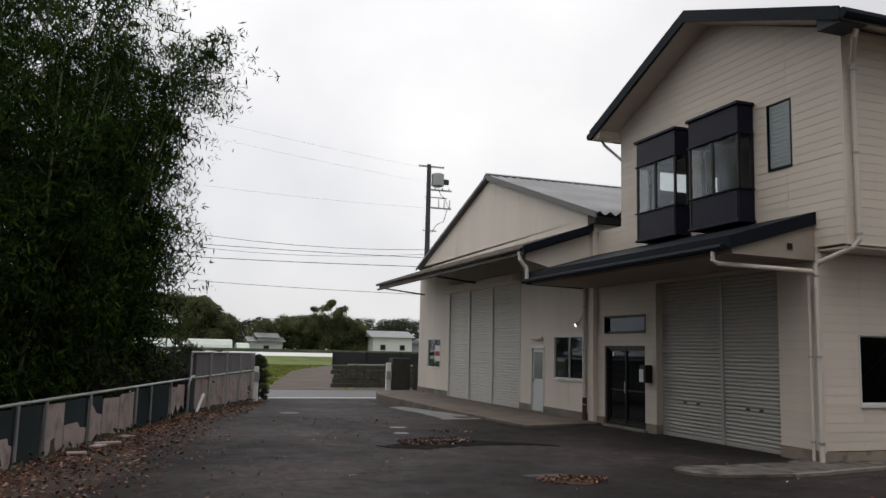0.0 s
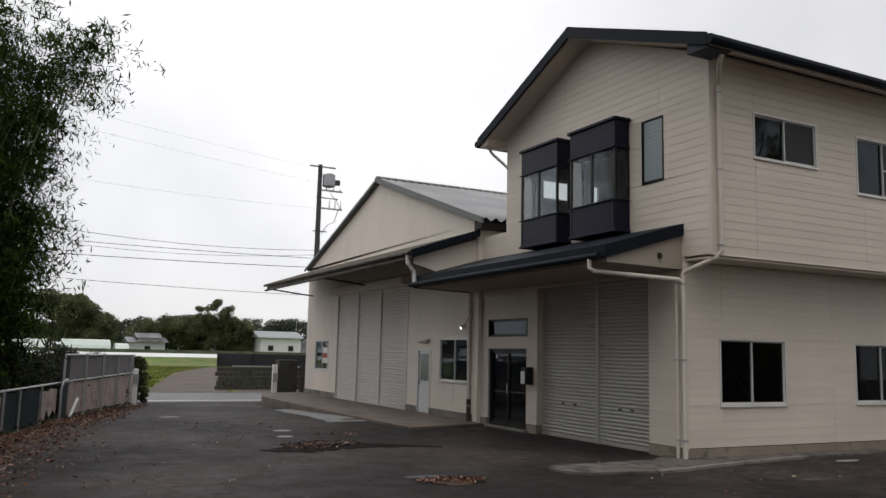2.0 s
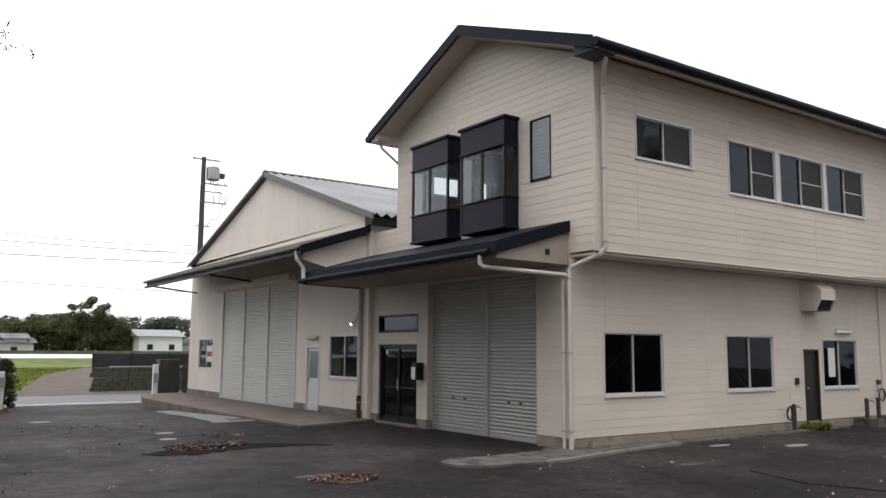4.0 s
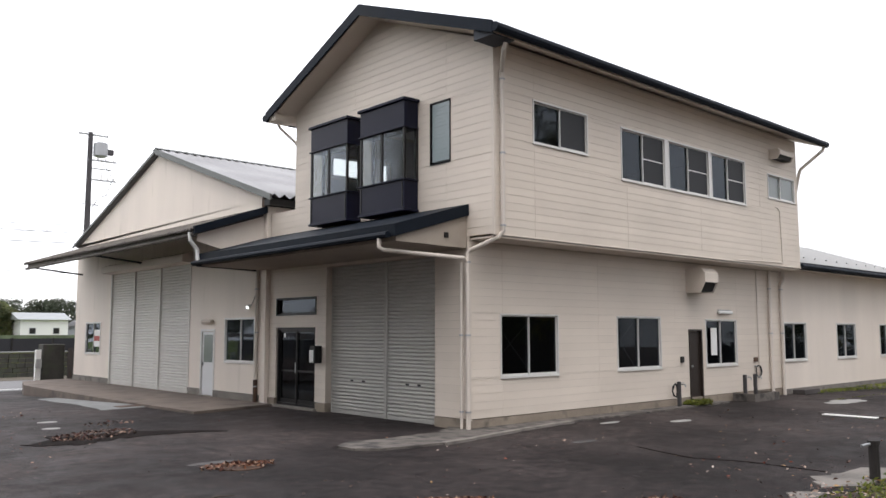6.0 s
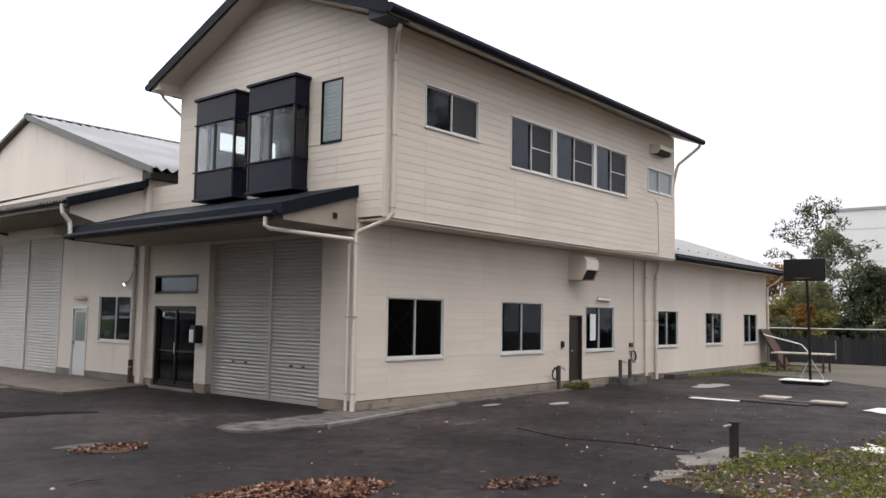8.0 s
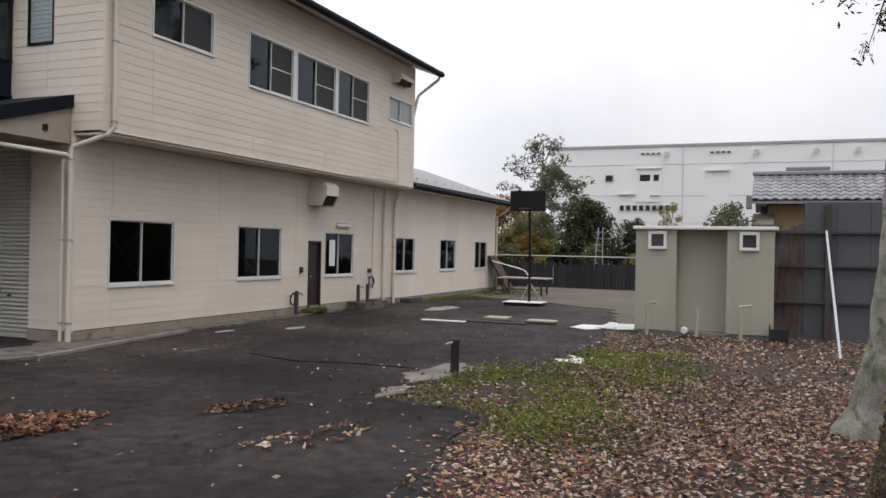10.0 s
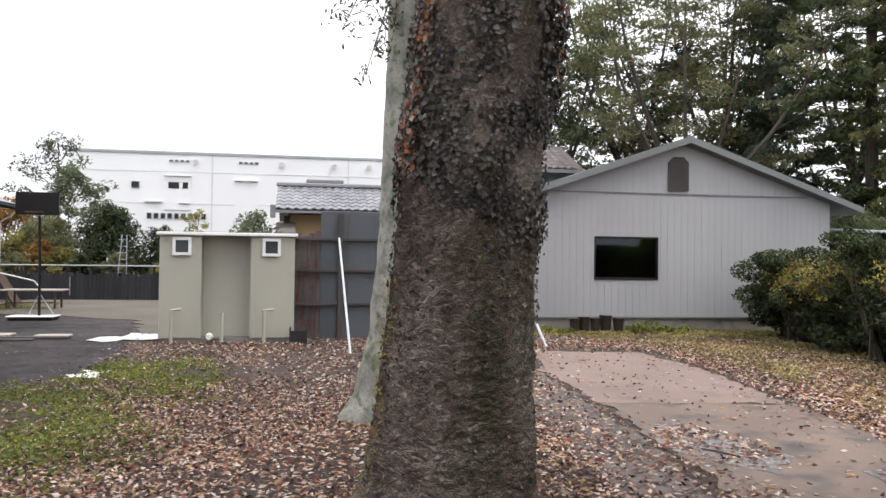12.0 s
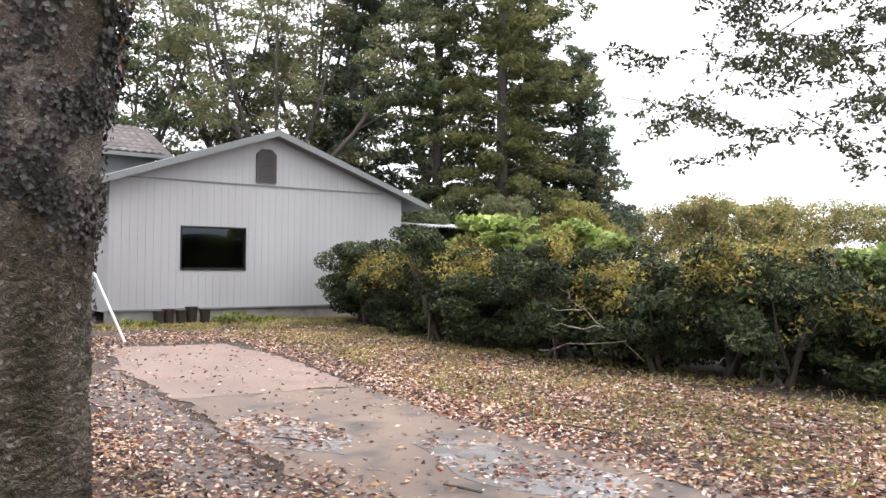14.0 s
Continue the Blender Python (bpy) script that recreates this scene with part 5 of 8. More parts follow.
for u0, z0, u1, z1 in AH:
    window(annex, S0, u0, u1, z0, z1, ALU)
AR = part("roof", prism(bmesh.new(), [(-0.62, 3.78), (-0.62, 3.68), (3.5, 5.05), (7.6, 3.68), (7.6, 3.78), (3.5, 5.17)], "x", 12.6, 22.85), PALEROOF, annex, "pale grey metal roof")
part("fascia", boxes(((12.6, -0.64, 3.56), (22.85, -0.6, 3.76))), DARKMETAL, AR, "dark green fascia")
part("eave_soffit", boxes(((12.62, -0.6, 3.6), (22.8, 0.0, 3.63))), SOFFIT, AR)
part("gutter", tube(bmesh.new(), [(12.6, -0.7, 3.66), (22.9, -0.7, 3.63)], 0.055, 8), DARKMETAL, AR)
for i in range(12):
    part("snow_guard", boxes(((13.2 + i * 0.82, 0.2, 4.06), (13.23 + i * 0.82, 0.25, 4.11))), GALV, AR)
part("downpipe", tube(bmesh.new(), [(22.7, -0.68, 3.6), (22.6, -0.4, 3.3), (22.55, -0.08, 3.1), (22.55, -0.08, 0.0)], 0.04, 8), PIPE, annex)

# ---- utility hut ----
hut = thing("hut", (8.3, -9.65, 0), "beige steel utility hut with two small windows", "hut")
hx = 7.56
each("body_panel", HUTPAINT, hut, ((hx, -9.1, 0.08), (9.0, -8.26, 2.24)), ((hx + 0.35, -10.12, 0.08), (9.0, -9.1, 2.24)), ((hx, -11.03, 0.08), (9.0, -10.12, 2.24)), bevel=0.012)
each("corner_strip", HUTPAINT, hut, ((hx - 0.012, -9.1, 0.08), (hx, -9.02, 2.24)), ((hx - 0.012, -10.2, 0.08), (hx, -10.12, 2.24)), ((hx - 0.012, -8.33, 0.08), (hx, -8.26, 2.24)), ((hx - 0.012, -11.03, 0.08), (hx, -10.96, 2.24)))
part("roof", boxes(((hx - 0.08, -11.1, 2.24), (9.05, -8.2, 2.31)), bevel=0.01), WHITE, hut, "pale flat hut roof")
part("plinth", boxes(((hx + 0.02, -11.02, -0.02), (8.98, -8.28, 0.08))), CONCRETE, hut)
for y0 in (-8.9, -10.74):
    wv = wall_core(hut, "window", Face("x", hx - 0.05), y0, y0 + 0.38, 1.82, 2.2, [(y0 + 0.06, 1.88, y0 + 0.32, 2.14)], WHITE, 0.05, label="small white-framed window")
    part("pane", boxes(((hx - 0.006, y0 + 0.06, 1.88), (hx - 0.002, y0 + 0.32, 2.14))), HUTGLASS, wv)
for y, dy in ((-8.55, -0.2), (-10.42, -0.2)):
    part("vent_pipe", tube(bmesh.new(), [(hx - 0.25, y, 0), (hx - 0.25, y, 0.68), (hx - 0.25, y + dy, 0.7)], 0.04, 8), HUTPAINT, hut)
part("vent_pipe", tube(bmesh.new(), [(hx - 0.1, -9.55, 0), (hx - 0.1, -9.55, 0.62)], 0.035, 8), HUTPAINT, hut)
part("pump", tube(bmesh.new(), [(hx - 0.05, -9.3, 0.12), (hx - 0.2, -9.3, 0.12)], [0.08, 0.055], 10), WHITE, hut)

# ---- board screen beside the hut ----
screen = thing("board_screen", (8.4, -12.2, 0), "tall screen of old boards and green-grey sheets beside the hut", "fence")
for i in range(4):
    y = -11.04 - i * 0.145
    part("board", boxes(((8.3 + 0.006 * (i % 2), y - 0.1445, 0), (8.33, y, 2.36 - 0.12 * (i == 1) + 0.05 * (i % 2)))), STAINEDBOARD, screen)
for i in range(7):
    y = -11.6 - i * 0.62
    part("sheet", boxes(((8.28, y - 0.61, 0.02), (8.31, y, 2.85))), GREENSHEET, screen)
for z in (0.75, 1.5, 2.2):
    part("rail", boxes(((8.2, -15.9, z), (8.28, -11.1, z + 0.05))), OLDWOOD, screen)
part("post", boxes(((8.18, -12.1, 0), (8.28, -12.0, 2.8))), OLDWOOD, screen)
single("leaning_pole", tube(bmesh.new(), [(5.05, -12.1, 0.0), (8.1, -12.0, 2.25)], 0.024, 8), POLEPLASTIC, "long white pole leaning on the board screen", "pole")
single("leaning_pole", tube(bmesh.new(), [(6.06, -16.2, 0.0), (7.9, -15.7, 2.2)], 0.028, 8), POLEPLASTIC, "white pole leaning on the end of the screen", "pole")

# ---- grey shed ----
shed = thing("shed", (14, -21.5, 0), "grey metal-clad shed with a low gable roof", "shed")
SF = Face("x", 10.2)
SR = (-21.3, 5.0, 0.345)
SH = [(-20.54, 1.35, -18.76, 2.49)]
wall_core(shed, "wall", SF, -25.6, -17.0, 0.36, 3.4, SH, SHEDWALL, 0.12, gable=SR)
each("wall", SHEDWALL, shed, ((10.32, -17.12, 0.3), (19, -17.0, 3.5)), ((10.32, -25.6, 0.3), (19, -25.48, 3.5)), ((19, -25.6, 0.3), (19.1, -17, 3.5)))
v = []
for k in range(44):
    y = -17.1 - k * 0.195
    ztop = SR[1] - SR[2] * abs(y - SR[0]) - 0.05
    for a, b, c, d in rects(y - 0.02, 0.38, y, ztop, SH):
        v.append(((10.193, a, b), (10.2, c, d)))
tagged(part("rib", boxes(*v), SHEDWALL, shed), kind="stuff")
each("drip_line", SHEDTRIM, shed, ((10.17, -24.9, 3.64), (10.2, -17.0, 3.67)), ((10.16, -25.6, 0.34), (10.2, -17.0, 0.38)))
part("foundation", boxes(((10.22, -25.6, -0.1), (10.5, -17.0, 0.34))), CONCRETE, shed)
window(shed, SF, -20.54, -18.76, 1.35, 2.49, BLACKALU, leaves=1, sill=False)
for sgn in (1, -1):
    ye = -21.3 + sgn * 5.1
    ze = 5.16 - 0.345 * 5.1
    part("roof", prism(bmesh.new(), [(-21.3, 5.18), (ye, ze), (ye, ze - 0.16), (-21.3, 5.0)], "x", 9.85, 19.4), SHEDTRIM, shed)
vent = part("gable_vent", prism(bmesh.new(), [(-21.38, 3.74), (-20.8, 3.74), (-20.8, 4.5), (-20.95, 4.65), (-21.23, 4.65), (-21.38, 4.5)], "x", 10.14, 10.2), OLDWOOD, shed, "brown louvred gable vent")
for k in range(8):
    part("slat", boxes(((10.12, -21.33, 3.82 + k * 0.085), (10.15, -20.85, 3.85 + k * 0.085))), OLDWOOD, vent)

# ---- trees ----
def cloud(rng, n, centre, spread):
    p = rng.normal(size=(n, 3))
    p /= np.linalg.norm(p, axis=1)[:, None]
    p *= rng.uniform(0.35, 1.0, size=(n, 1)) ** 0.6
    return np.asarray(centre) + p * np.asarray(spread)


def bark_trunk(parent, path, radii, mat, seg=40, rough=0.04, rings=60, scale=3.0, name="trunk", label="", flake=0.0):
    """A trunk along a path with an uneven skin."""
    pts = [Vector(p) for p in path]
    v, f = [], []
    for j in range(rings + 1):
        t = j / rings * (len(pts) - 1)
        i = min(int(t), len(pts) - 2)
        w = t - i
        w2 = w * w * (3 - 2 * w)
        c = pts[i].lerp(pts[i + 1], w)
        r = radii[i] + (radii[i + 1] - radii[i]) * w2
        for k in range(seg):
            a = 2 * math.pi * k / seg
            q = Vector((math.cos(a), math.sin(a), 0))
            s = (c + q * r) * scale
            rr = r * (1 + rough * 1.5 * noise.noise(Vector((s.x * 0.4, s.y * 0.4, s.z * 0.15)))) + rough * 0.5 * noise.noise(s * 2.0) * r
            if flake:
                wob = 0.06 * noise.noise(Vector((q.x * 4, q.y * 4, c.z * 5)))
                cell = noise.voronoi(Vector((c.x + q.x * r + wob, c.y + q.y * r + wob, (c.z + wob) * 2.2)) * 9.0)[0]
                rr += flake * (min(1.0, (cell[1] - cell[0]) * 4.0) - 0.5) + flake * 0.5 * noise.noise(Vector((q.x * 9, q.y * 9, c.z * 9)))
            v.append(c + q * rr)
    for j in range(rings):
        for k in range(seg):
            a, b = j * seg + k, j * seg + (k + 1) % seg
            f.append((a, b, b + seg, a + seg))
    ob = raw(name, [tuple(p) for p in v], f, mat, parent, label)
    for p in ob.data.polygons:
        p.use_smooth = True
    return ob


def limb_tree(name, at, height, spread, crown_low, leaf, mat_leaf, mat_bark, n_leaf, seed, label, category="tree", radius=0.2, clumps=40, long=1.4,
              droop=0.3, conic=False, group="", puff=0.2):
    """A tree: tapered trunk, limbs that end in clumps of leaves, gaps between them."""
    rng = np.random.default_rng(seed)
    e = thing(name, at, label, category, group)
    x, y, z = at
    bm = bmesh.new()
    top = (x + rng.normal() * 0.3, y + rng.normal() * 0.3, z + height * 0.95)
    tube(bm, [at, (x + 0.05, y, z + height * 0.3), (x, y + 0.1, z + height * 0.6), top], [radius, radius * 0.75, radius * 0.45, radius * 0.1], 9)
    cs, tips, limbs = [], [], bmesh.new()
    for k in range(clumps):
        h = crown_low + (1 - crown_low) * (k + rng.uniform(0, 1)) / clumps
        a = k * 2.4 + rng.normal() * 0.4
        reach = spread * ((1.05 - h) / (1.05 - crown_low) if conic else math.sin(math.pi * min(1, max(0.12, (h - crown_low) / (1 - crown_low) * 0.8 + 0.2))) ** 0.6)
        reach *= rng.uniform(0.55, 1.1)
        root = Vector((x, y, z + height * max(0.1, h - 0.12)))
        tip = Vector((x + math.cos(a) * reach, y + math.sin(a) * reach, z + height * h - (0.1 * reach if conic else -0.05 * reach)))
        mid = root.lerp(tip, 0.55) + Vector((0, 0, 0.1 * reach))
        tips.append([root, mid, tip])
        tube(limbs, [root, mid, tip], [radius * 0.2, radius * 0.11, 0.01], 5)
        cs.append((tip, reach))
        cs.append((mid.lerp(tip, 0.4), reach * 0.8))
    part("trunk", bm, mat_bark, e)
    if height > 7:
        for points in tips:
            part("limb", tube(bmesh.new(), points, [radius * 0.2, radius * 0.11, 0.01], 5), mat_bark, e)
        limbs.free()
    else:
        tagged(part("twigwork", limbs, mat_bark, e), kind="stuff")
    per = n_leaf // len(cs)
    pts = np.concatenate([cloud(rng, per, tuple(c), (puff * spread * rng.uniform(0.6, 1.25), puff * spread * rng.uniform(0.6, 1.25), (0.5 if conic else 0.6) * puff * spread)) for c, r in cs])
    v, f = leaf_mesh(pts, leaf, rng, long, 0.1, droop)
    raw("crown", v, f, mat_leaf, e)
    return e


# main trunk wrapped in ivy
main = thing("ivy_tree", (-4.7, -12.2, 0), "thick tree trunk with flaking bark, wrapped in ivy", "tree")
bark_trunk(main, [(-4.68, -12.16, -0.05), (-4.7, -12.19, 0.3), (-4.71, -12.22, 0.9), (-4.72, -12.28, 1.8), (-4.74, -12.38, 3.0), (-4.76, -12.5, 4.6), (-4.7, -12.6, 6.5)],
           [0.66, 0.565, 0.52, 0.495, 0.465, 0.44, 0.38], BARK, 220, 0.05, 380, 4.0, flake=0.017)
rng = np.random.default_rng(5)


def trunk_axis(z):
    return np.interp(z, [0, 0.9, 1.8, 3.0, 4.6, 6.5], [-4.69, -4.71, -4.72, -4.74, -4.76, -4.7]), np.interp(z, [0, 0.9, 1.8, 3.0, 4.6, 6.5], [-12.17, -12.22, -12.28, -12.38, -12.5, -12.6]), np.interp(z, [0, 0.3, 0.9, 1.8, 3.0, 4.6, 6.5], [0.64, 0.565, 0.52, 0.495, 0.465, 0.44, 0.38])


def ivy(n, zlo, zhi, a_mean, a_spread, power, size, mat, label, name="ivy", lift=0.05, long=1.0, flat=0.0, hang=0.5, wide=0.95):
    z = zlo + (zhi - zlo) * rng.uniform(0, 1, n) ** power
    a = a_mean + a_spread * rng.uniform(-1, 1, n)
    cx, cy, r = trunk_axis(z)
    r = r + rng.uniform(0.0, lift, n)
    thick = np.array([noise.noise(Vector((math.cos(b) * 1.6, math.sin(b) * 1.6, c * 1.9))) for b, c in zip(a, z)])
    keep = (z > 0.02) & (thick + 0.35 * (z - zlo) / (zhi - zlo) > rng.uniform(-0.3, 0.12, n))
    r = r + np.clip(thick, 0, 1) * lift * 1.8
    cx, cy, r, z, a = cx[keep], cy[keep], r[keep], z[keep], a[keep]
    n = len(z)
    p = np.stack([cx + np.cos(a) * r, cy + np.sin(a) * r, z], 1)
    out = np.stack([np.cos(a), np.sin(a), np.zeros(n)], 1) + rng.normal(size=(n, 3)) * 0.3
    v, f = leaf_mesh(p, size, rng, long, flat, hang, out, wide)
    raw(name, v, f, mat, main, label, kind="stuff")


ivy(24000, 2.0, 6.3, 0, math.pi, 0.85, 0.046, IVYLEAF, "dark ivy leaves")
ivy(3200, 1.75, 2.7, math.radians(190), 0.9, 0.7, 0.04, IVYLEAF, "trailing ivy leaves")
ivy(1100, 2.2, 4.6, math.radians(108), 0.24, 0.8, 0.042, REDIVY, "red autumn ivy")
ivy(520, 0.1, 1.6, math.radians(104), 0.22, 1.0, 0.018, MOSSTUFT, "yellow lichen and moss")
ivy(120, 2.4, 4.5, math.radians(-112), 0.25, 0.8, 0.05, REDIVY, "red autumn ivy")
ivy(500, 1.2, 2.1, 0, math.pi, 0.6, 0.042, IVYLEAF, "sparse low ivy", lift=0.012)

ivy(2000, -1.2, 4.2, 0, math.pi, 1.0, 0.04, BARKFLAKE, "curled flaking bark", "flaking_bark", 0.012, 0.6, 0.6, 0.2)

second = thing("smooth_tree", (-1.3, -12.3, 0), "slender grey tree trunk with smooth mossy bark", "tree")
bark_trunk(second, [(-1.25, -12.1, -0.05), (-1.27, -12.2, 0.3), (-1.3, -12.28, 0.9), (-1.3, -12.33, 2.0), (-1.3, -12.38, 3.8), (-1.3, -12.4, 6.5)], [0.53, 0.44, 0.39, 0.35, 0.32, 0.28], SMOOTHBARK, 64, 0.1, 90, 3.0)

# overhanging crown of the ivy tree: drooping sprays
def spray(parent, root, tip, n, seed, leaf, mat, width):
    r2 = np.random.default_rng(seed)
    a, b = np.array(root), np.array(tip)
    bm = bmesh.new()
    pts = []
    for k in range(n):
        t = r2.uniform(0.15, 1.0)
        c = a + (b - a) * t
        e = c + r2.normal(size=3) * np.array([width, width, width * 0.7]) - np.array([0, 0, 0.25 * width])
        tube(bm, [tuple(c), tuple((c + e) / 2 + np.array([0, 0, 0.08])), tuple(e)], [0.008, 0.005, 0.002], 4)
        m = 13
        w = r2.uniform(0.2, 1.0, (m, 1))
        pts.append(c + (e - c) * w + r2.normal(size=(m, 3)) * 0.07)
    tube(bm, [tuple(a), tuple((a + b) / 2 + np.array([0, 0, 0.2])), tuple(b)], [0.012, 0.009, 0.004], 6)
    part("branch", bm, TWIG, parent)
    v, f = leaf_mesh(np.concatenate(pts), leaf, r2, 1.7, 0.2, 0.3)
    raw("foliage", v, f, mat, parent)


def hanging_crown(parent, seed):
    """Low outer crown of the ivy tree: thin drooping twigs with loose clusters of small leaves."""
    r2 = np.random.default_rng(seed)
    hub = np.array([-6.2, -14.6, 6.2])
    part("limb", tube(bmesh.new(), [(-4.7, -12.6, 6.3), (-5.4, -13.6, 6.6), tuple(hub)], [0.16, 0.11, 0.08], 8), TWIG, parent)
    bm, pts = bmesh.new(), []
    for k in range(72):
        u = r2.uniform(-0.15, 1.5) if k % 4 else r2.uniform(0.2, 0.5)
        low = np.interp(u, [-0.15, 0.1, 0.24, 0.34, 0.42, 0.6, 0.75, 1.5], [4.4, 4.0, 3.45, 2.6, 2.55, 3.05, 2.5, 2.3])
        z = low + 2.2 * r2.uniform(0, 1) ** 1.4
        c = np.array([-6.2 - 1.6 * u, -16.36 - 1.0 * u, z]) + r2.normal(size=3) * np.array([0.4, 0.45, 0.0])
        run = np.append(r2.normal(size=2), 0)
        run = run / np.linalg.norm(run) + np.array([0, 0, -0.35])
        start = c - run * 1.0
        if k % 9 == 0:
            w = np.linspace(0, 1, 7)[:, None]
            mid = (hub + start) / 2 + np.array([r2.normal() * 0.3, r2.normal() * 0.3, 1.3])
            arc = (1 - w) ** 2 * (hub + r2.normal(size=3) * 0.4) + 2 * w * (1 - w) * mid + w ** 2 * start
            tube(bm, [tuple(p) for p in arc], [0.01, 0.008, 0.007, 0.006, 0.005, 0.004, 0.003], 5)
        tube(bm, [tuple(start), tuple((start + c) / 2 + np.array([0, 0, 0.06])), tuple(c)], [0.005, 0.004, 0.002], 4)
        for s_ in range(7):
            o = c - run * (s_ * 0.15) + r2.normal(size=3) * np.array([0.05, 0.05, 0.03])
            for j in range(2):
                e = o + np.append(r2.normal(size=2) * 0.15, r2.normal() * 0.04 - 0.04)
                tube(bm, [tuple(o), tuple((o + e) / 2 + np.array([0, 0, 0.02])), tuple(e)], [0.003, 0.0025, 0.0015], 4)
                w = r2.uniform(0.1, 1.1, (20, 1))
                pts.append(o + (e - o) * w + r2.normal(size=(20, 3)) * np.array([0.035, 0.035, 0.02]))
    part("branch", bm, TWIG, parent)
    v, f = leaf_mesh(np.concatenate(pts), 0.04, r2, 1.3, 0.2, 0.3, wide=0.6)
    raw("foliage", v, f, SPRAYLEAF, parent)


hanging_crown(main, 41)


def high_crown(parent, x, y, z0, z1, reach, n, seed, mat):
    """Spreading limbs and loose foliage far above the yard, unseen and added to cut skylight."""
    r2 = np.random.default_rng(seed)
    limbs, pts = bmesh.new(), []
    for k in range(34):
        a, h = k * 2.4 + r2.normal() * 0.3, r2.uniform(0, 1)
        rr_ = reach * math.sqrt(r2.uniform(0.05, 1)) * (1 - 0.5 * h)
        tip = Vector((x + math.cos(a) * rr_, y + math.sin(a) * rr_, z0 + (z1 - z0) * h))
        root = Vector((x, y, z0 - 0.3 + 0.5 * (z1 - z0) * h))
        tube(limbs, [root, root.lerp(tip, 0.5) + Vector((0, 0, 0.5)), tip], [0.1, 0.06, 0.015], 5)
        pts.append(cloud(r2, n // 34, tuple(tip), (1.5, 1.5, 0.7)))
    tagged(part("branchwork", limbs, TWIG, parent), kind="stuff")
    v, f = leaf_mesh(np.concatenate(pts), 0.1, r2, 1.3, 0.2, 0.2)
    raw("crown", v, f, mat, parent)


# unseen crowns, added to shade the trunks and the leaf litter
high_crown(main, -4.7, -12.7, 7.2, 13, 5.5, 26000, 71, BROADLEAF)
high_crown(second, -1.3, -12.4, 8.0, 14, 4.5, 18000, 72, BROADLEAF)
for i, (root, tip, n, w) in enumerate((((-1.4, -12.3, 5.4), (-1.75, -11.55, 4.1), 20, 0.18), ((-1.4, -12.3, 4.9), (-1.75, -11.8, 3.65), 16, 0.13))):
    spray(second, root, tip, n, 60 + i, 0.05, SPRAYLEAF, w)

# bamboo thicket beyond the fence
def bamboo(at, height, lean, seed, twigs, low):
    r2 = np.random.default_rng(seed)
    e = thing("bamboo", at, "tall leafy bamboo clump beyond the fence", "bamboo", "bamboo thicket")
    pts = []
    for k in range(7):
        b0 = np.array(at) + np.append(r2.normal(size=2) * 0.5, 0)
        h = height * r2.uniform(0.75, 1.05)
        d = np.append(r2.normal(size=2) * 0.6, 0) + np.array([lean[0], lean[1], 0]) * r2.uniform(0.3, 1.1)
        cane = [b0 + d * t ** 2 + np.array([0, 0, h * (t - 0.1 * t ** 3)]) for t in np.linspace(0, 1, 7)]
        part("cane", tube(bmesh.new(), [tuple(p) for p in cane], [0.045, 0.042, 0.038, 0.032, 0.024, 0.015, 0.006], 6), surface_cane, e)
        for j in range(twigs):
            t = r2.uniform(low, 1.0)
            c = b0 + d * t ** 2 + np.array([0, 0, h * (t - 0.1 * t ** 3)])
            tip = c + np.append(r2.normal(size=2) * 0.75, r2.normal() * 0.25 - 0.15)
            w = r2.uniform(0.2, 1.05, (40, 1))
            pts.append(c + (tip - c) * w + r2.normal(size=(40, 3)) * 0.11)
    v, f = leaf_mesh(np.concatenate(pts), 0.1 if twigs > 50 else 0.15, r2, 2.1, 0.0, 0.9, wide=0.38)
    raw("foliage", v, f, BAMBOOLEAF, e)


surface_cane = surface("bamboo_cane", (0.12, 0.14, 0.05), 0.5, vary=0.2)
# the last seven clumps are unseen, added to block light from the western sky
for i, (x, y, h, lx, ly) in enumerate(((-15.5, 3.5, 11, 0.8, 0), (-14.5, 6, 12, 1.0, 0), (-13.2, 8.5, 12, 1.0, 0.2), (-12.0, 10.5, 12.5, 1.6, 0), (-11.7, 13.0, 11.5, 1.3, 0),
                                       (-16, 8, 12, 0.5, 0), (-15, 11.5, 13, 0.5, 0), (-13.0, 14.5, 12, 0.8, 0), (-17.5, 5, 12, 0.2, 0), (-13.9, 4.6, 7, 0.3, 0), (-12.6, 8.2, 6.5, 0.4, 0), (-11.5, 10.8, 6.0, 0.6, 0), (-14.4, 2.5, 6, 0.3, 0),
                                       (-17, 0, 12, 0.4, 0), (-18, -4, 13, 0.4, 0), (-18.5, -8, 13, 0.3, 0), (-18.5, -12, 13, 0.3, 0), (-18, -16, 12, 0.3, 0), (-20.5, -2, 13, 0, 0), (-21, -10, 13, 0, 0))):
    bamboo((x, y, ground_z(y)), h, (lx, ly), 100 + i, 80 if i < 13 else 34, 0.2 if y > 10 else 0.07)

# wood behind the shed
def foliage_from(parent, clumps, per, leaf, mat, rng, long=1.5, droop=0.4, name="crown"):
    """Leaves in flattened clumps; each clump is (centre, half width, half height)."""
    pts = np.concatenate([cloud(rng, max(4, int(per * w * w)), c, (w, w, h)) for c, w, h in clumps])
    v, f = leaf_mesh(pts, leaf, rng, long, 0.15, droop)
    raw(name, v, f, mat, parent)


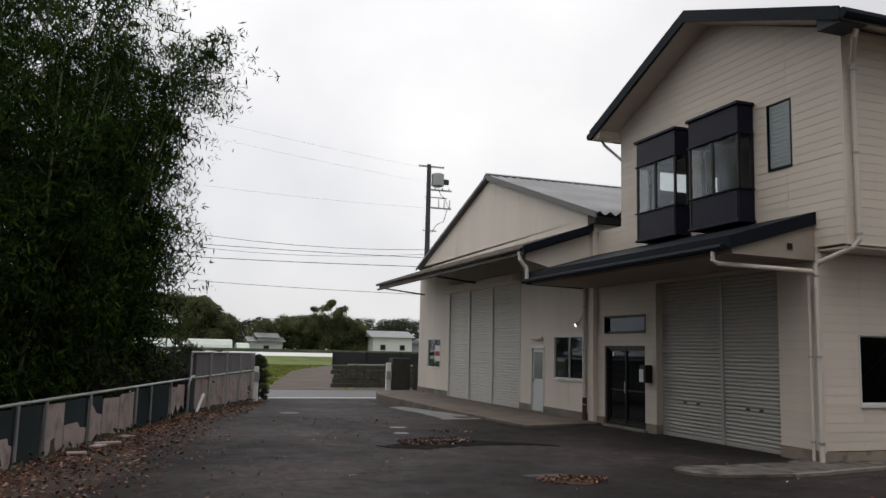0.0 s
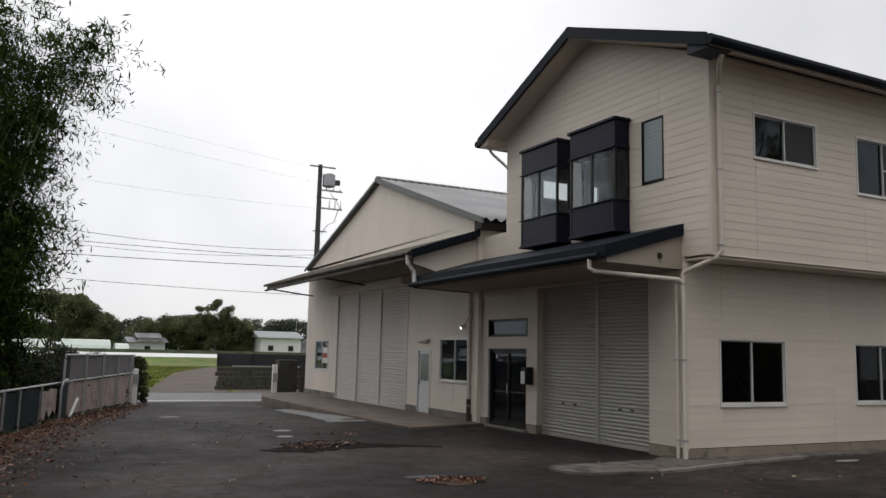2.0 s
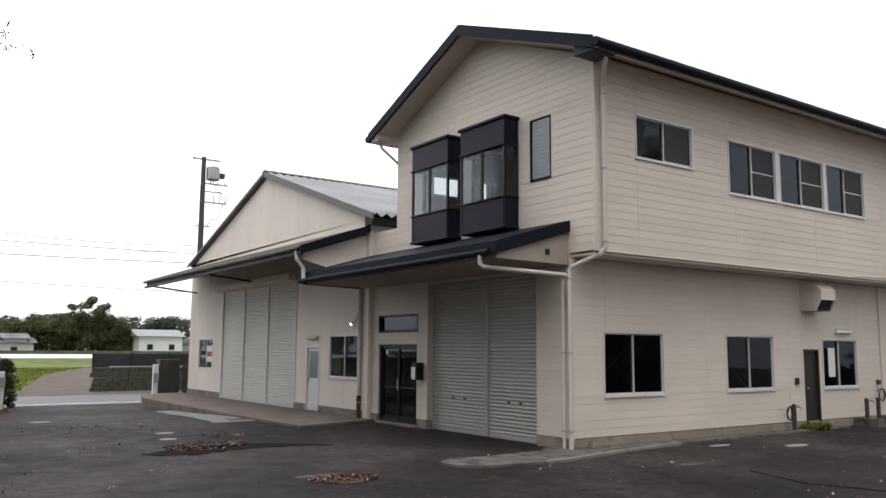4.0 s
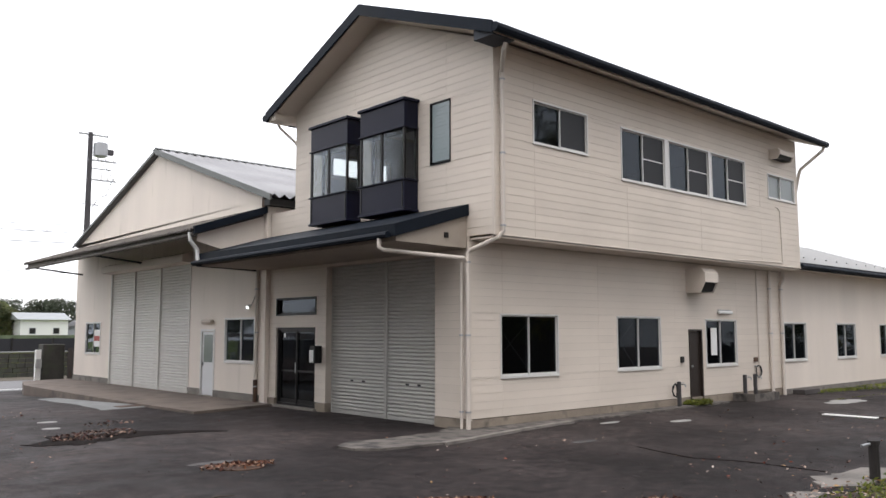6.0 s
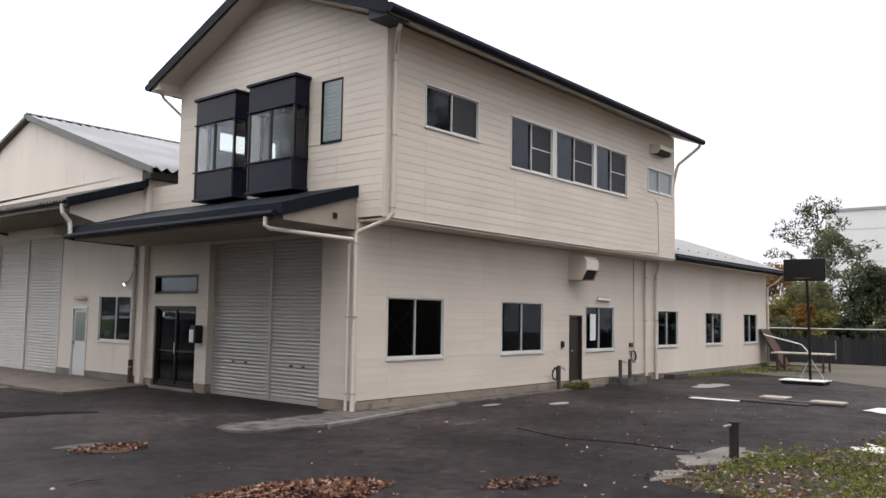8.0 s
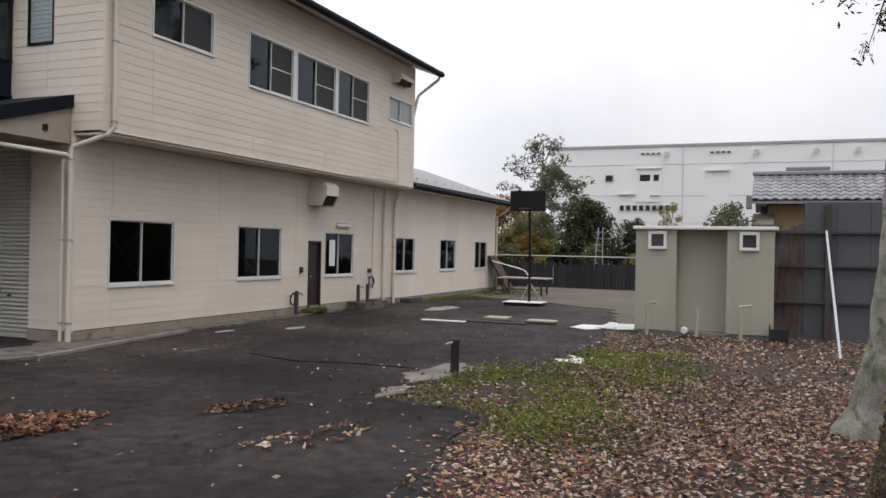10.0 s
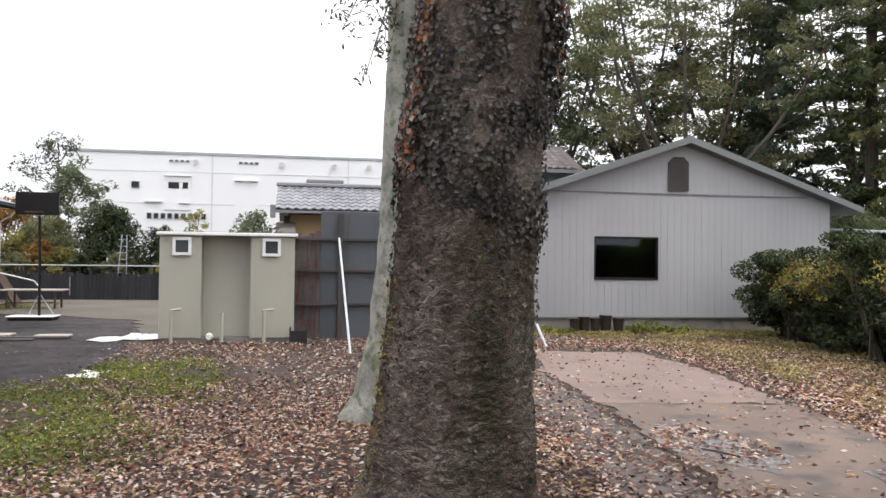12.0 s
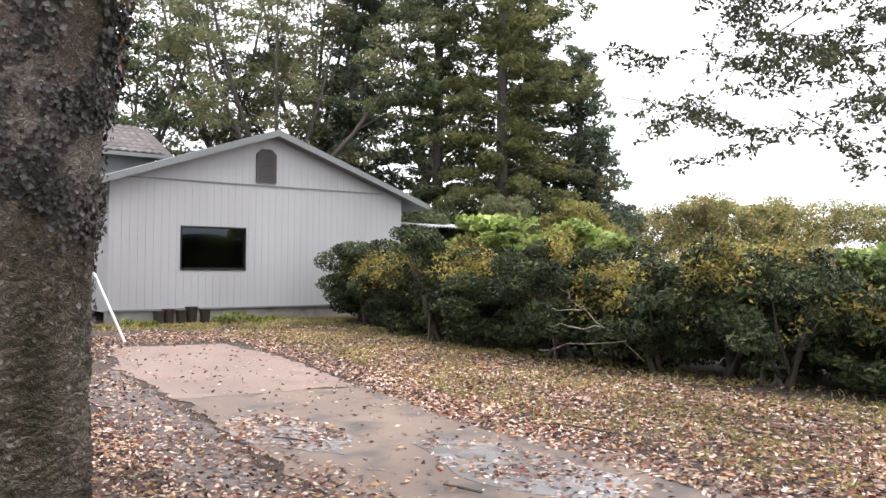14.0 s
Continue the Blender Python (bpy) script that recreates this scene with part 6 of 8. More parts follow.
def cedar(at, height, spread, mat, seed, label, low=0.1, limbs=105, per=128, leaf=0.19, bare=0.15):
    """A conifer: straight trunk, limbs in uneven tiers that sag outwards and carry flat shelves of foliage."""
    rng = np.random.default_rng(seed)
    e = thing("conifer", at, label, "tree", "wood behind the shed")
    x, y, z = at
    part("trunk", tube(bmesh.new(), [at, (x + 0.08, y, z + height * 0.4), (x - 0.05, y + 0.06, z + height * 0.75), (x, y, z + height)], [0.3, 0.22, 0.12, 0.02], 9), TWIG, e)
    wood, clumps = bmesh.new(), []
    for k in range(limbs):
        f = low + (1 - low) * ((k + rng.uniform(0, 1)) / limbs)
        a = k * 2.4 + rng.normal() * 0.35
        tier = 0.82 + 0.18 * math.sin(f * 38 + 1.3 * math.sin(a))
        reach = (spread * (1 - f) ** 0.62 * tier + 0.35) * rng.uniform(0.55, 1.1)
        root = np.array([x, y, z + height * f])
        out = np.array([math.cos(a), math.sin(a), 0.0])
        tip = root + out * reach + np.array([0, 0, 0.12 * reach - 0.05 * reach ** 2])
        mid = root + out * reach * 0.5 + np.array([0, 0, 0.12 * reach])
        tube(wood, [tuple(root), tuple(mid), tuple(tip)], [0.05, 0.03, 0.008], 4)
        steps = max(2, int(reach / 0.58))
        for j in range(steps):
            w = bare + (1 - bare) * (j + rng.uniform(0.2, 0.9)) / steps
            c = (1 - w) ** 2 * root + 2 * w * (1 - w) * mid + w * w * tip
            s_ = rng.uniform(0.3, 0.62) * (1.15 - 0.35 * w)
            clumps.append((tuple(c + rng.normal(size=3) * np.array([0.16, 0.16, 0.06]) - np.array([0, 0, 0.1])), s_, s_ * rng.uniform(0.4, 0.75)))
    tagged(part("branchwork", wood, TWIG, e), kind="stuff")
    foliage_from(e, clumps, per * 3.2, leaf, mat, rng)
    return e


def spreading_tree(at, height, spread, mat, seed, label, fork=0.3, limbs=5, per=165, leaf=0.18, lean=(0, 0), drop=0.0):
    """A broad-leaved tree: forked limbs that rise and spread, twigs with loose plates of leaves and sky between."""
    rng = np.random.default_rng(seed)
    e = thing("broadleaf_tree", at, label, "tree", "wood behind the shed")
    b0 = np.array(at, float)
    top = b0 + np.array([lean[0] * 0.5, lean[1] * 0.5, height * fork])
    part("trunk", tube(bmesh.new(), [tuple(b0), tuple((b0 + top) / 2 + np.array([0.1, 0.05, 0])), tuple(top)], [0.3, 0.25, 0.2], 9), TWIG, e)
    twigs, clumps = bmesh.new(), []
    for k in range(limbs):
        a = k * 6.283 / limbs + rng.normal() * 0.3
        r_ = spread * rng.uniform(0.45, 1.0)
        h = height * rng.uniform(0.78, 1.0) if k else height
        end = np.array([b0[0] + lean[0] + math.cos(a) * r_, b0[1] + lean[1] + math.sin(a) * r_, b0[2] + h])
        bend = top * 0.45 + end * 0.55 + np.array([math.cos(a), math.sin(a), 0]) * r_ * 0.25 - np.array([0, 0, 0.06 * height])
        curve = lambda w: (1 - w) ** 2 * top + 2 * w * (1 - w) * bend + w * w * end
        part("limb", tube(bmesh.new(), [tuple(curve(w)) for w in (0, 0.2, 0.4, 0.6, 0.8, 1)], [0.13, 0.11, 0.085, 0.06, 0.035, 0.012], 6), TWIG, e)
        for j in range(15):
            w = 0.1 + 0.9 * (j + rng.uniform(0, 1)) / 15
            c = curve(w)
            b = a + rng.normal() * 1.3
            l_ = spread * rng.uniform(0.2, 0.55) * (1.1 - 0.45 * w)
            t_ = c + np.array([math.cos(b) * l_, math.sin(b) * l_, l_ * rng.uniform(-0.05, 0.4) - drop * l_])
            tube(twigs, [tuple(c), tuple((c + t_) / 2 + np.array([0, 0, 0.12 * l_])), tuple(t_)], [0.035, 0.022, 0.006], 4)
            for q_ in range(4):
                p_ = c + (t_ - c) * rng.uniform(0.4, 1.1) + rng.normal(size=3) * np.array([0.35, 0.35, 0.16])
                s_ = rng.uniform(0.28, 0.72)
                clumps.append((tuple(p_), s_, s_ * 0.4))
    tagged(part("branchwork", twigs, TWIG, e), kind="stuff")
    foliage_from(e, clumps, per, leaf, mat, rng, 1.3, 0.2)
    return e


GREEN, GOLD, DUSK = "tall dark green conifer behind the shed", "conifer with yellow-green shelves of foliage", "blue-green conifer at the edge of the wood"
for i, (x, y, h, sp, m, lab, low) in enumerate(((15.6, -34.6, 23, 5.4, GOLDCONIFER, GOLD, 0.03), (19.6, -34.2, 25, 5.6, CONIFERLEAF, GREEN, 0.05), (13.7, -38.5, 7.6, 3.2, DUSKCONIFER, DUSK, 0.04),
                                               (15.6, -39.4, 11.5, 4.4, DUSKCONIFER, DUSK, 0.05), (21.9, -31.0, 19, 3.8, DUSKCONIFER, GREEN, 0.15), (17.6, -38.0, 24, 5.0, CONIFERLEAF, GREEN, 0.1))):
    cedar((x, y, 0), h, sp, m, 700 + i, lab, low, limbs=int(5.2 * h))
for i, (x, y, h, sp, m, lean, fork) in enumerate(((20.9, -26.2, 15.0, 6.2, BROADLEAF, (-0.6, -0.8), 0.25), (25.0, -30.4, 17.5, 5.6, BROADLEAF, (0, 0), 0.3), (27.4, -24.4, 12.5, 4.4, DARKBELT, (0, 0), 0.2),
                                                 (28.2, -27.0, 19, 5.8, BROADLEAF, (0, -0.6), 0.3), (30.5, -34.5, 21, 6.0, BROADLEAF, (0, 0), 0.3), (27.0, -39.0, 20, 5.0, CONIFERLEAF, (0, 0), 0.3), (26.8, -22.4, 14.5, 5.0, CONIFERLEAF, (0, 0), 0.25))):
    spreading_tree((x, y, 0), h, sp, m, 720 + i, "dense dark evergreen tree behind the tiled roof" if m is DARKBELT else "tall broad-leaved tree with thinning autumn crown", fork, lean=lean)
for i, (x, y, sx, h, m) in enumerate(((12.6, -28.0, 1.6, 3.4, 0), (9.8, -29.5, 1.7, 3.7, 1), (6.6, -29.5, 1.5, 3.4, 2))):
    limb_tree("bush", (x, y, 0), h, sx, 0.2, 0.13, (CONIFERLEAF, BROADLEAF, YELLOWLEAF)[m], TWIG, 12000, 260 + i, "rounded bush beyond the hedge" if m == 0 else "yellowing bush beyond the hedge", "bush", radius=0.06, clumps=30, puff=0.3)

# overgrown hedge
def hedge_clump(at, size, n, seed, vine, broad=False):
    """A shrub of bare stems below and flat, ragged shelves of leaves; creeper hangs from the top down its north side."""
    r2 = np.random.default_rng(seed)
    e = thing("hedge_shrub", at, "dark overgrown hedge shrub under bright green broad-leaved creeper" if broad else "dark overgrown hedge shrub with yellowing creeper hanging over it" if vine else "dark dense hedge shrub", "shrub", "overgrown hedge")
    x, y, z = at
    for k in range(7):
        a = r2.uniform(0, 6.28)
        tip = (x + math.cos(a) * size[0] * 0.8, y + math.sin(a) * size[1] * 0.8, size[2] * r2.uniform(0.5, 0.95))
        part("stem", tube(bmesh.new(), [(x + r2.normal() * 0.12, y + r2.normal() * 0.12, 0), (x + math.cos(a) * 0.3, y + math.sin(a) * 0.3, size[2] * 0.4), tip], [0.04, 0.03, 0.006], 5), TWIG, e)
    shelves = 20
    pts = []
    for k in range(shelves):
        h = 0.16 + 0.84 * (k + r2.uniform(0, 1)) / shelves
        out = size[0] * (0.55 + 0.5 * math.sin(math.pi * min(1, h * 0.8 + 0.05)))
        a, r_ = r2.uniform(0, 6.28), out * math.sqrt(r2.uniform(0.1, 1.0))
        w = r2.uniform(0.2, 0.62)
        pts.append(cloud(r2, int(n / shelves * (w / 0.42) ** 2), (x + math.cos(a) * r_, y + math.sin(a) * r_ * 0.9, size[2] * h * 0.97), (w, w * 0.9, w * r2.uniform(0.28, 0.55))))
    v, f = leaf_mesh(np.concatenate(pts), 0.075, r2, 1.3, 0.15, 0.2)
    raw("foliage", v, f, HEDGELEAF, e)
    if vine:
        pts = []
        here = r2.uniform(0.2, 2.9)
        for k in range(9):
            a = here + r2.normal() * 0.35
            p = np.array([x + math.cos(a) * size[0] * r2.uniform(0.3, 0.9), y + math.sin(a) * size[1] * r2.uniform(0.1, 0.75), size[2] * r2.uniform(0.86, 1.08)])
            drop, m_ = r2.uniform(0.15, 1.0) * (1.5 if k % 3 == 0 else 0.7), int(r2.uniform(50, 150))
            t_ = np.sort(r2.uniform(0, 1, m_))[:, None] ** 1.3
            run = p + t_ * np.array([r2.normal() * 0.35, 0.28, -drop]) + np.array([0, 0.1, 0]) * np.sin(t_ * 3)
            pts.append(run + r2.normal(size=(m_, 3)) * np.array([0.13, 0.1, 0.08]) * (1.25 - 0.6 * t_))
        v, f = leaf_mesh(np.concatenate(pts), 0.085, r2, 1.1, 0.2, 0.2)
        raw("creeper", v, f, VINELEAF, e)
    if broad:
        cs = [(x + r2.normal() * size[0] * 0.55, y + r2.normal() * size[1] * 0.4, size[2] * r2.uniform(0.9, 1.2)) for _ in range(15)]
        pts = np.concatenate([cloud(r2, int(r2.uniform(40, 100)), c, np.array([0.3, 0.3, 0.16]) * r2.uniform(0.7, 1.3)) for c in cs])
        v, f = leaf_mesh(pts, 0.17, r2, 1.0, 0.55, 0.1, wide=0.9)
        raw("broad_creeper", v, f, KUDZU, e)


for i in range(19):
    t = i / 18
    x = 8.4 - 17.5 * t
    y = -23.0 + 1.1 * math.sin(min(1.0, t * 1.1) * math.pi) + (0.2 if i % 2 else -0.2)
    hedge_clump((x, y, 0), (0.9, 0.85, 1.86 + 0.3 * math.sin(i * 1.7) + (0.25 if i in (5, 6) else -0.2 if i > 10 else 0)), 9500, 300 + i, i % 4 != 1)
for i in range(15):
    t = i / 14
    hedge_clump((8.0 - 16.5 * t, -24.3 + 1.0 * math.sin(min(1.0, t * 1.1) * math.pi), 0), (1.0, 0.8, 1.8 + 0.2 * math.sin(i * 2.1) + (0.25 if i in (4, 5, 6) else 0)), 6000, 340 + i, i % 2 == 0, i in (3, 4, 5, 6, 11))

# ---- far things ----
ware = thing("warehouse", (80, -10, 0), "large plain white warehouse with small dark windows", "warehouse")
part("wall", boxes(((70, -60, 0), (110, 10.2, 11.9))), WAREHOUSE, ware)
part("parapet", boxes(((69.9, -60, 11.9), (110, 10.3, 12.1))), FARGREY, ware)
for y in (-2.7, -15.6):
    part("joint", boxes(((69.95, y - 0.06, 0), (70, y + 0.06, 11.9))), FARPALE, ware)
part("roof", boxes(((70, -60, 12.1), (110, 10.2, 12.15))), FARGREY, ware)
WIN = [(3.88, 8.62, 0.75, 0.62), (0.3, 8.62, 1.0, 0.62), (-0.5, 8.62, 0.5, 0.62)]
WIN += [(2.75 - k * 0.62, 5.74, 0.45, 0.56) for k in range(9)]
WIN += [(0.9 - k * 0.5, 11.16, 0.35, 0.2) for k in range(4)] + [(-5.5 - k * 0.5, 11.16, 0.35, 0.2) for k in range(4)] + [(6.6, 8.3, 0.3, 0.3)]
for y, z, w, h in WIN:
    wn_ = part("window", boxes(((69.9, y, z), (70.0, y + w, z + h))), FARGREY, ware)
    part("pane", boxes(((69.86, y + 0.06, z + 0.06), (69.9, y + w - 0.06, z + h - 0.06))), BLACKALU, wn_)
each("panel_line", FARPALE, ware, *[((69.97, -60, z), (70, 10.2, z + 0.05)) for z in (10.2, 7.2, 4.6)])
each("door_hood", FARPALE, ware, ((69.75, -0.8, 9.8), (70, 1.7, 9.87)), ((69.75, 1.8, 7.32), (70, 3.4, 7.39)), ((69.75, -0.7, 7.22), (70, 0.3, 7.29)), ((69.7, -6.95, 9.48), (70, -4.8, 9.58)))
each("door_panel", WAREHOUSE, ware, ((69.9, -0.75, 6.6), (70, 1.65, 9.78)), ((69.92, -6.9, 4.0), (70, -4.85, 9.45)))
for y in (-1.2, -9.2, -14.2, -17.6):
    part("wall_lamp", tube(bmesh.new(), [(69.95, y, 11.3), (69.6, y, 11.2)], [0.2, 0.28], 8), WHITE, ware)

# ---- black board fence with a rail, at the back of the yard ----
bfence = thing("board_fence", (27, -6, 0), "low fence of black boards with a pale rail above", "fence")
for k in range(78):
    y = 2.6 - k * 0.17
    h = 1.15 + 0.12 * math.sin(k * 2.3)
    part("board", boxes(((27.0, y - 0.16, 0.0), (27.03, y, h))), BLACKWOOD, bfence)
part("rail", tube(bmesh.new(), [(26.95, 2.6, 1.47), (26.95, -10.6, 1.5)], 0.03, 6), GALV, bfence)
for k in range(8):
    part("post", boxes(((27.04, 2.4 - k * 1.8, 0), (27.12, 2.3 - k * 1.8, 1.5))), BLACKWOOD, bfence)
for k in range(1):
    part("batten", boxes(((26.97, -1.4 - k * 0.09 - 0.4 * (k // 3), 0.2), (26.99, -1.43 - k * 0.09 - 0.4 * (k // 3), 1.0))), GALV, bfence)

# garden beyond the black fence
limb_tree("persimmon_tree", (37.6, 2.0, 0), 8.6, 2.9, 0.3, 0.16, SPRAYLEAF, TWIG, 3400, 401, "sparse autumn tree with thin leaves", radius=0.14, clumps=30)
limb_tree("garden_tree", (34.0, 3.4, 0), 4.6, 2.0, 0.1, 0.14, ORANGELEAF, TWIG, 9000, 402, "rusty brown garden tree", radius=0.1, clumps=30, puff=0.3)
limb_tree("garden_tree", (30.0, -2.4, 0), 4.1, 1.5, 0.1, 0.13, HEDGELEAF, TWIG, 14000, 403, "dense dark clipped garden tree", radius=0.1, clumps=36, puff=0.42)
limb_tree("garden_tree", (31.0, 0.6, 0), 3.6, 1.6, 0.1, 0.13, BROADLEAF, TWIG, 9000, 404, "mixed green shrub in the garden", radius=0.08, clumps=24, puff=0.38)
limb_tree("garden_tree", (29.2, 0.4, 0), 2.5, 0.9, 0.1, 0.12, ORANGELEAF, TWIG, 5000, 405, "orange autumn shrub by the fence", radius=0.05, clumps=22, puff=0.4)
limb_tree("garden_tree", (29.6, -4.6, 0), 2.7, 1.1, 0.2, 0.1, HEDGELEAF, TWIG, 5000, 406, "cloud-pruned pine in the garden", radius=0.07, clumps=14)
limb_tree("garden_tree", (31.5, -4.4, 0), 3.3, 1.1, 0.2, 0.1, HEDGELEAF, TWIG, 7000, 407, "dark rounded garden tree", radius=0.07, clumps=24, puff=0.4)
limb_tree("garden_bamboo", (33.0, 0.2, 0), 6.4, 1.7, 0.15, 0.14, GREYLEAF, TWIG, 8000, 408, "feathery grey-green bamboo in the garden", "bamboo", radius=0.05, clumps=36, puff=0.3)
limb_tree("garden_shrub", (12.2, -9.9, 0), 3.0, 0.8, 0.5, 0.09, GREYLEAF, TWIG, 2600, 409, "leafy shrub behind the hut", "shrub", radius=0.04, clumps=22, puff=0.4)
limb_tree("garden_shrub", (12.0, -8.5, 0), 3.1, 0.7, 0.5, 0.08, YELLOWLEAF, TWIG, 700, 410, "twiggy shrub behind the hut", "shrub", radius=0.03, clumps=14)
for i, (x, y, h, sp, m) in enumerate(((28.6, 2.4, 2.1, 0.9, 0), (28.4, 1.2, 1.9, 0.8, 1), (28.8, -0.6, 2.2, 0.9, 2), (28.5, -1.6, 1.9, 0.8, 0), (28.7, -3.0, 2.0, 0.8, 1), (28.4, -5.4, 1.9, 0.9, 2), (28.8, -6.6, 2.1, 0.9, 0), (28.5, -7.8, 2.2, 0.9, 1), (28.8, -9.2, 2.3, 1.0, 0), (30.5, 3.4, 3.2, 1.2, 3), (30.2, 1.8, 2.9, 1.0, 2))):
    limb_tree("garden_shrub", (x, y, 0), h, sp, 0.1, 0.11, (HEDGELEAF, BROADLEAF, YELLOWLEAF, ORANGELEAF)[m], TWIG, 5000, 430 + i, ("dark low shrub beyond the black fence", "green low shrub beyond the black fence", "yellowing low shrub beyond the black fence", "orange autumn shrub beyond the black fence")[m], "shrub", radius=0.03, clumps=20, puff=0.42)
for i, (cx, cy, w, d) in enumerate(((4.4, -1.74, 0.34, 0.14), (3.08, -0.95, 0.3, 0.1), (0.49, -2.34, 0.3, 0.12), (-5.1, -0.2, 0.36, 0.12), (-6.81, 11.54, 0.26, 0.22), (-5.16, 6.85, 0.2, 0.14), (11.5, -2.15, 0.9, 0.32), (-5.45, 5.64, 0.17, 0.13))):
    sheet("worn_patch", [(cx + w * math.cos(a_ * math.pi / 5), cy + d * math.sin(a_ * math.pi / 5)) for a_ in range(10)], 0.006, PALECONC if i in (0, 1, 4, 5, 6, 7) else WORNASPHALT, "pale worn patch in the asphalt", "patch", 0.1, 50 + i, step=0.12)
lad = thing("stepladder", (27.3, -3.4, 0), "grey metal stepladder standing beyond the fence", "ladder")
for y, y2 in ((-3.2, -3.4), (-3.65, -3.6)):
    part("rail", tube(bmesh.new(), [(27.3, y, 0), (27.5, y2, 2.85)], 0.02, 6), GALV, lad)
for k in range(9):
    z = 0.3 + k * 0.29
    part("rung", boxes(((27.3 + 0.07 * z - 0.03, -3.63, z), (27.3 + 0.07 * z + 0.03, -3.25, z + 0.03))), GALV, lad)


def service_pole(at, h, label, arms=True):
    p = thing("utility_pole", at, label, "utility pole")
    x, y, z = at
    part("shaft", tube(bmesh.new(), [(x, y, z), (x, y, z + h)], [0.19, 0.12], 12), POLEGREY, p)
    return p


up = service_pole((3.8, 31.9, -0.4), 12.5, "dark concrete utility pole with a transformer")
each("crossarm", GALV, up, ((3.2, 31.85, 11.95), (4.7, 31.95, 12.03)), ((3.7, 31.8, 10.62), (5.15, 31.9, 10.7)), ((3.7, 31.8, 9.6), (5.15, 31.9, 9.68)))
tx = part("transformer", tube(bmesh.new(), [(4.3, 31.8, 10.85), (4.3, 31.8, 10.9), (4.3, 31.8, 11.55), (4.3, 31.8, 11.62)], [0.26, 0.36, 0.36, 0.2], 14), GALV, up)
for k in range(3):
    part("insulator", tube(bmesh.new(), [(4.4 + k * 0.33, 31.85, 9.68), (4.4 + k * 0.33, 31.85, 10.15)], [0.05, 0.02], 6), WHITE, up)
    part("insulator", tube(bmesh.new(), [(4.2 + k * 0.4, 31.85, 10.7), (4.2 + k * 0.4, 31.85, 10.82)], [0.04, 0.03], 6), WHITE, up)
each("bracket_arm", GALV, up, ((3.6, 31.83, 10.2), (4.9, 31.89, 10.26)), ((3.5, 31.83, 8.3), (4.3, 31.89, 8.36)))
part("fuse_box", boxes(((4.62, 31.7, 11.0), (4.95, 31.9, 11.3)), bevel=0.03), POLEGREY, up)
for k in range(7):
    part("step_bolt", tube(bmesh.new(), [(3.8 - 0.3 * (k % 2), 31.9, 3.2 + k * 0.75), (4.1 - 0.3 * (k % 2), 31.9, 3.2 + k * 0.75)], 0.012, 5), GALV, up)
part("jumper", tube(bmesh.new(), [(4.3, 31.8, 10.85), (4.5, 31.8, 10.4), (4.75, 31.8, 10.2), (5.0, 31.85, 9.7)], 0.018, 5), WIRE, up)
part("jumper", tube(bmesh.new(), [(4.9, 31.8, 9.6), (4.7, 31.8, 8.9), (4.3, 31.8, 8.7), (4.0, 31.85, 8.2)], 0.02, 5), WIRE, up)


def span(a, b, sag, r=0.02):
    pts = [Vector(a).lerp(Vector(b), t / 16) - Vector((0, 0, sag * 4 * (t / 16) * (1 - t / 16))) for t in range(17)]
    single("overhead_wire", tube(bmesh.new(), pts, r * 0.5, 5), WIRE, "thin black overhead wire", "wire", "overhead wires")


for a, b, sag, r in (((3.7, 31.9, 6.8), (-34, 36.5, 8.4), 0.4, 0.03), ((3.7, 31.9, 6.3), (-34, 36.5, 7.3), 0.4, 0.035), ((3.7, 31.9, 4.75), (-34, 36.5, 7.0), 0.5, 0.025),
                     ((3.7, 31.9, 7.25), (-34, 36.5, 14.2), 2.3, 0.025), ((3.7, 31.9, 7.0), (-34, 36.5, 13.4), 2.6, 0.02), ((3.7, 31.9, 9.6), (-34, 36.5, 13.6), 0.9, 0.008),
                     ((3.3, 31.9, 11.1), (-34, 36.5, 17.8), 0.5, 0.007), ((3.3, 31.9, 11.9), (-34, 36.5, 18.8), 0.5, 0.007)):
    span(a, b, sag, r)

# ---- fence along the west side of the yard ----
fence = thing("yard_fence", (-9.6, 9, 0), "patched fence of faded pink panels and green corrugated sheets", "fence")
FA, FB, FC = Vector((-14.2, -5.3, 0)), Vector((-9.46, 11.1, 0)), Vector((-6.62, 21.1, 0))


def fence_panel(p, q, z0, z1, mat, name="panel", thick=0.02, wave=0.0, seed=0):
    """One upright panel between two feet; wave: corrugation depth."""
    d = (q - p).normalized()
    n = Vector((d.y, -d.x, 0))
    cnt = max(2, int((q - p).length / 0.045)) if wave else 1
    rr = random.Random(seed)
    v, f = [], []
    for i in range(cnt + 1):
        c = p.lerp(q, i / cnt)
        o = wave * (1 if i % 2 else -1)
        zg = ground_z(c.y)
        lo = zg + z0 + rr.uniform(0, 0.03)
        for s_ in (o, o - thick):
            v += [tuple(c + n * s_ + Vector((0, 0, lo))), tuple(c + n * s_ + Vector((0, 0, zg + z1)))]
    for i in range(cnt):
        a, b = 4 * i, 4 * i + 4
        f += [(a, b, b + 1, a + 1), (a + 2, a + 3, b + 3, b + 2), (a + 1, b + 1, b + 3, a + 3), (a, a + 2, b + 2, b)]
    f += [(0, 1, 3, 2), (4 * cnt, 4 * cnt + 2, 4 * cnt + 3, 4 * cnt + 1)]
    return raw(name, v, f, mat, fence)


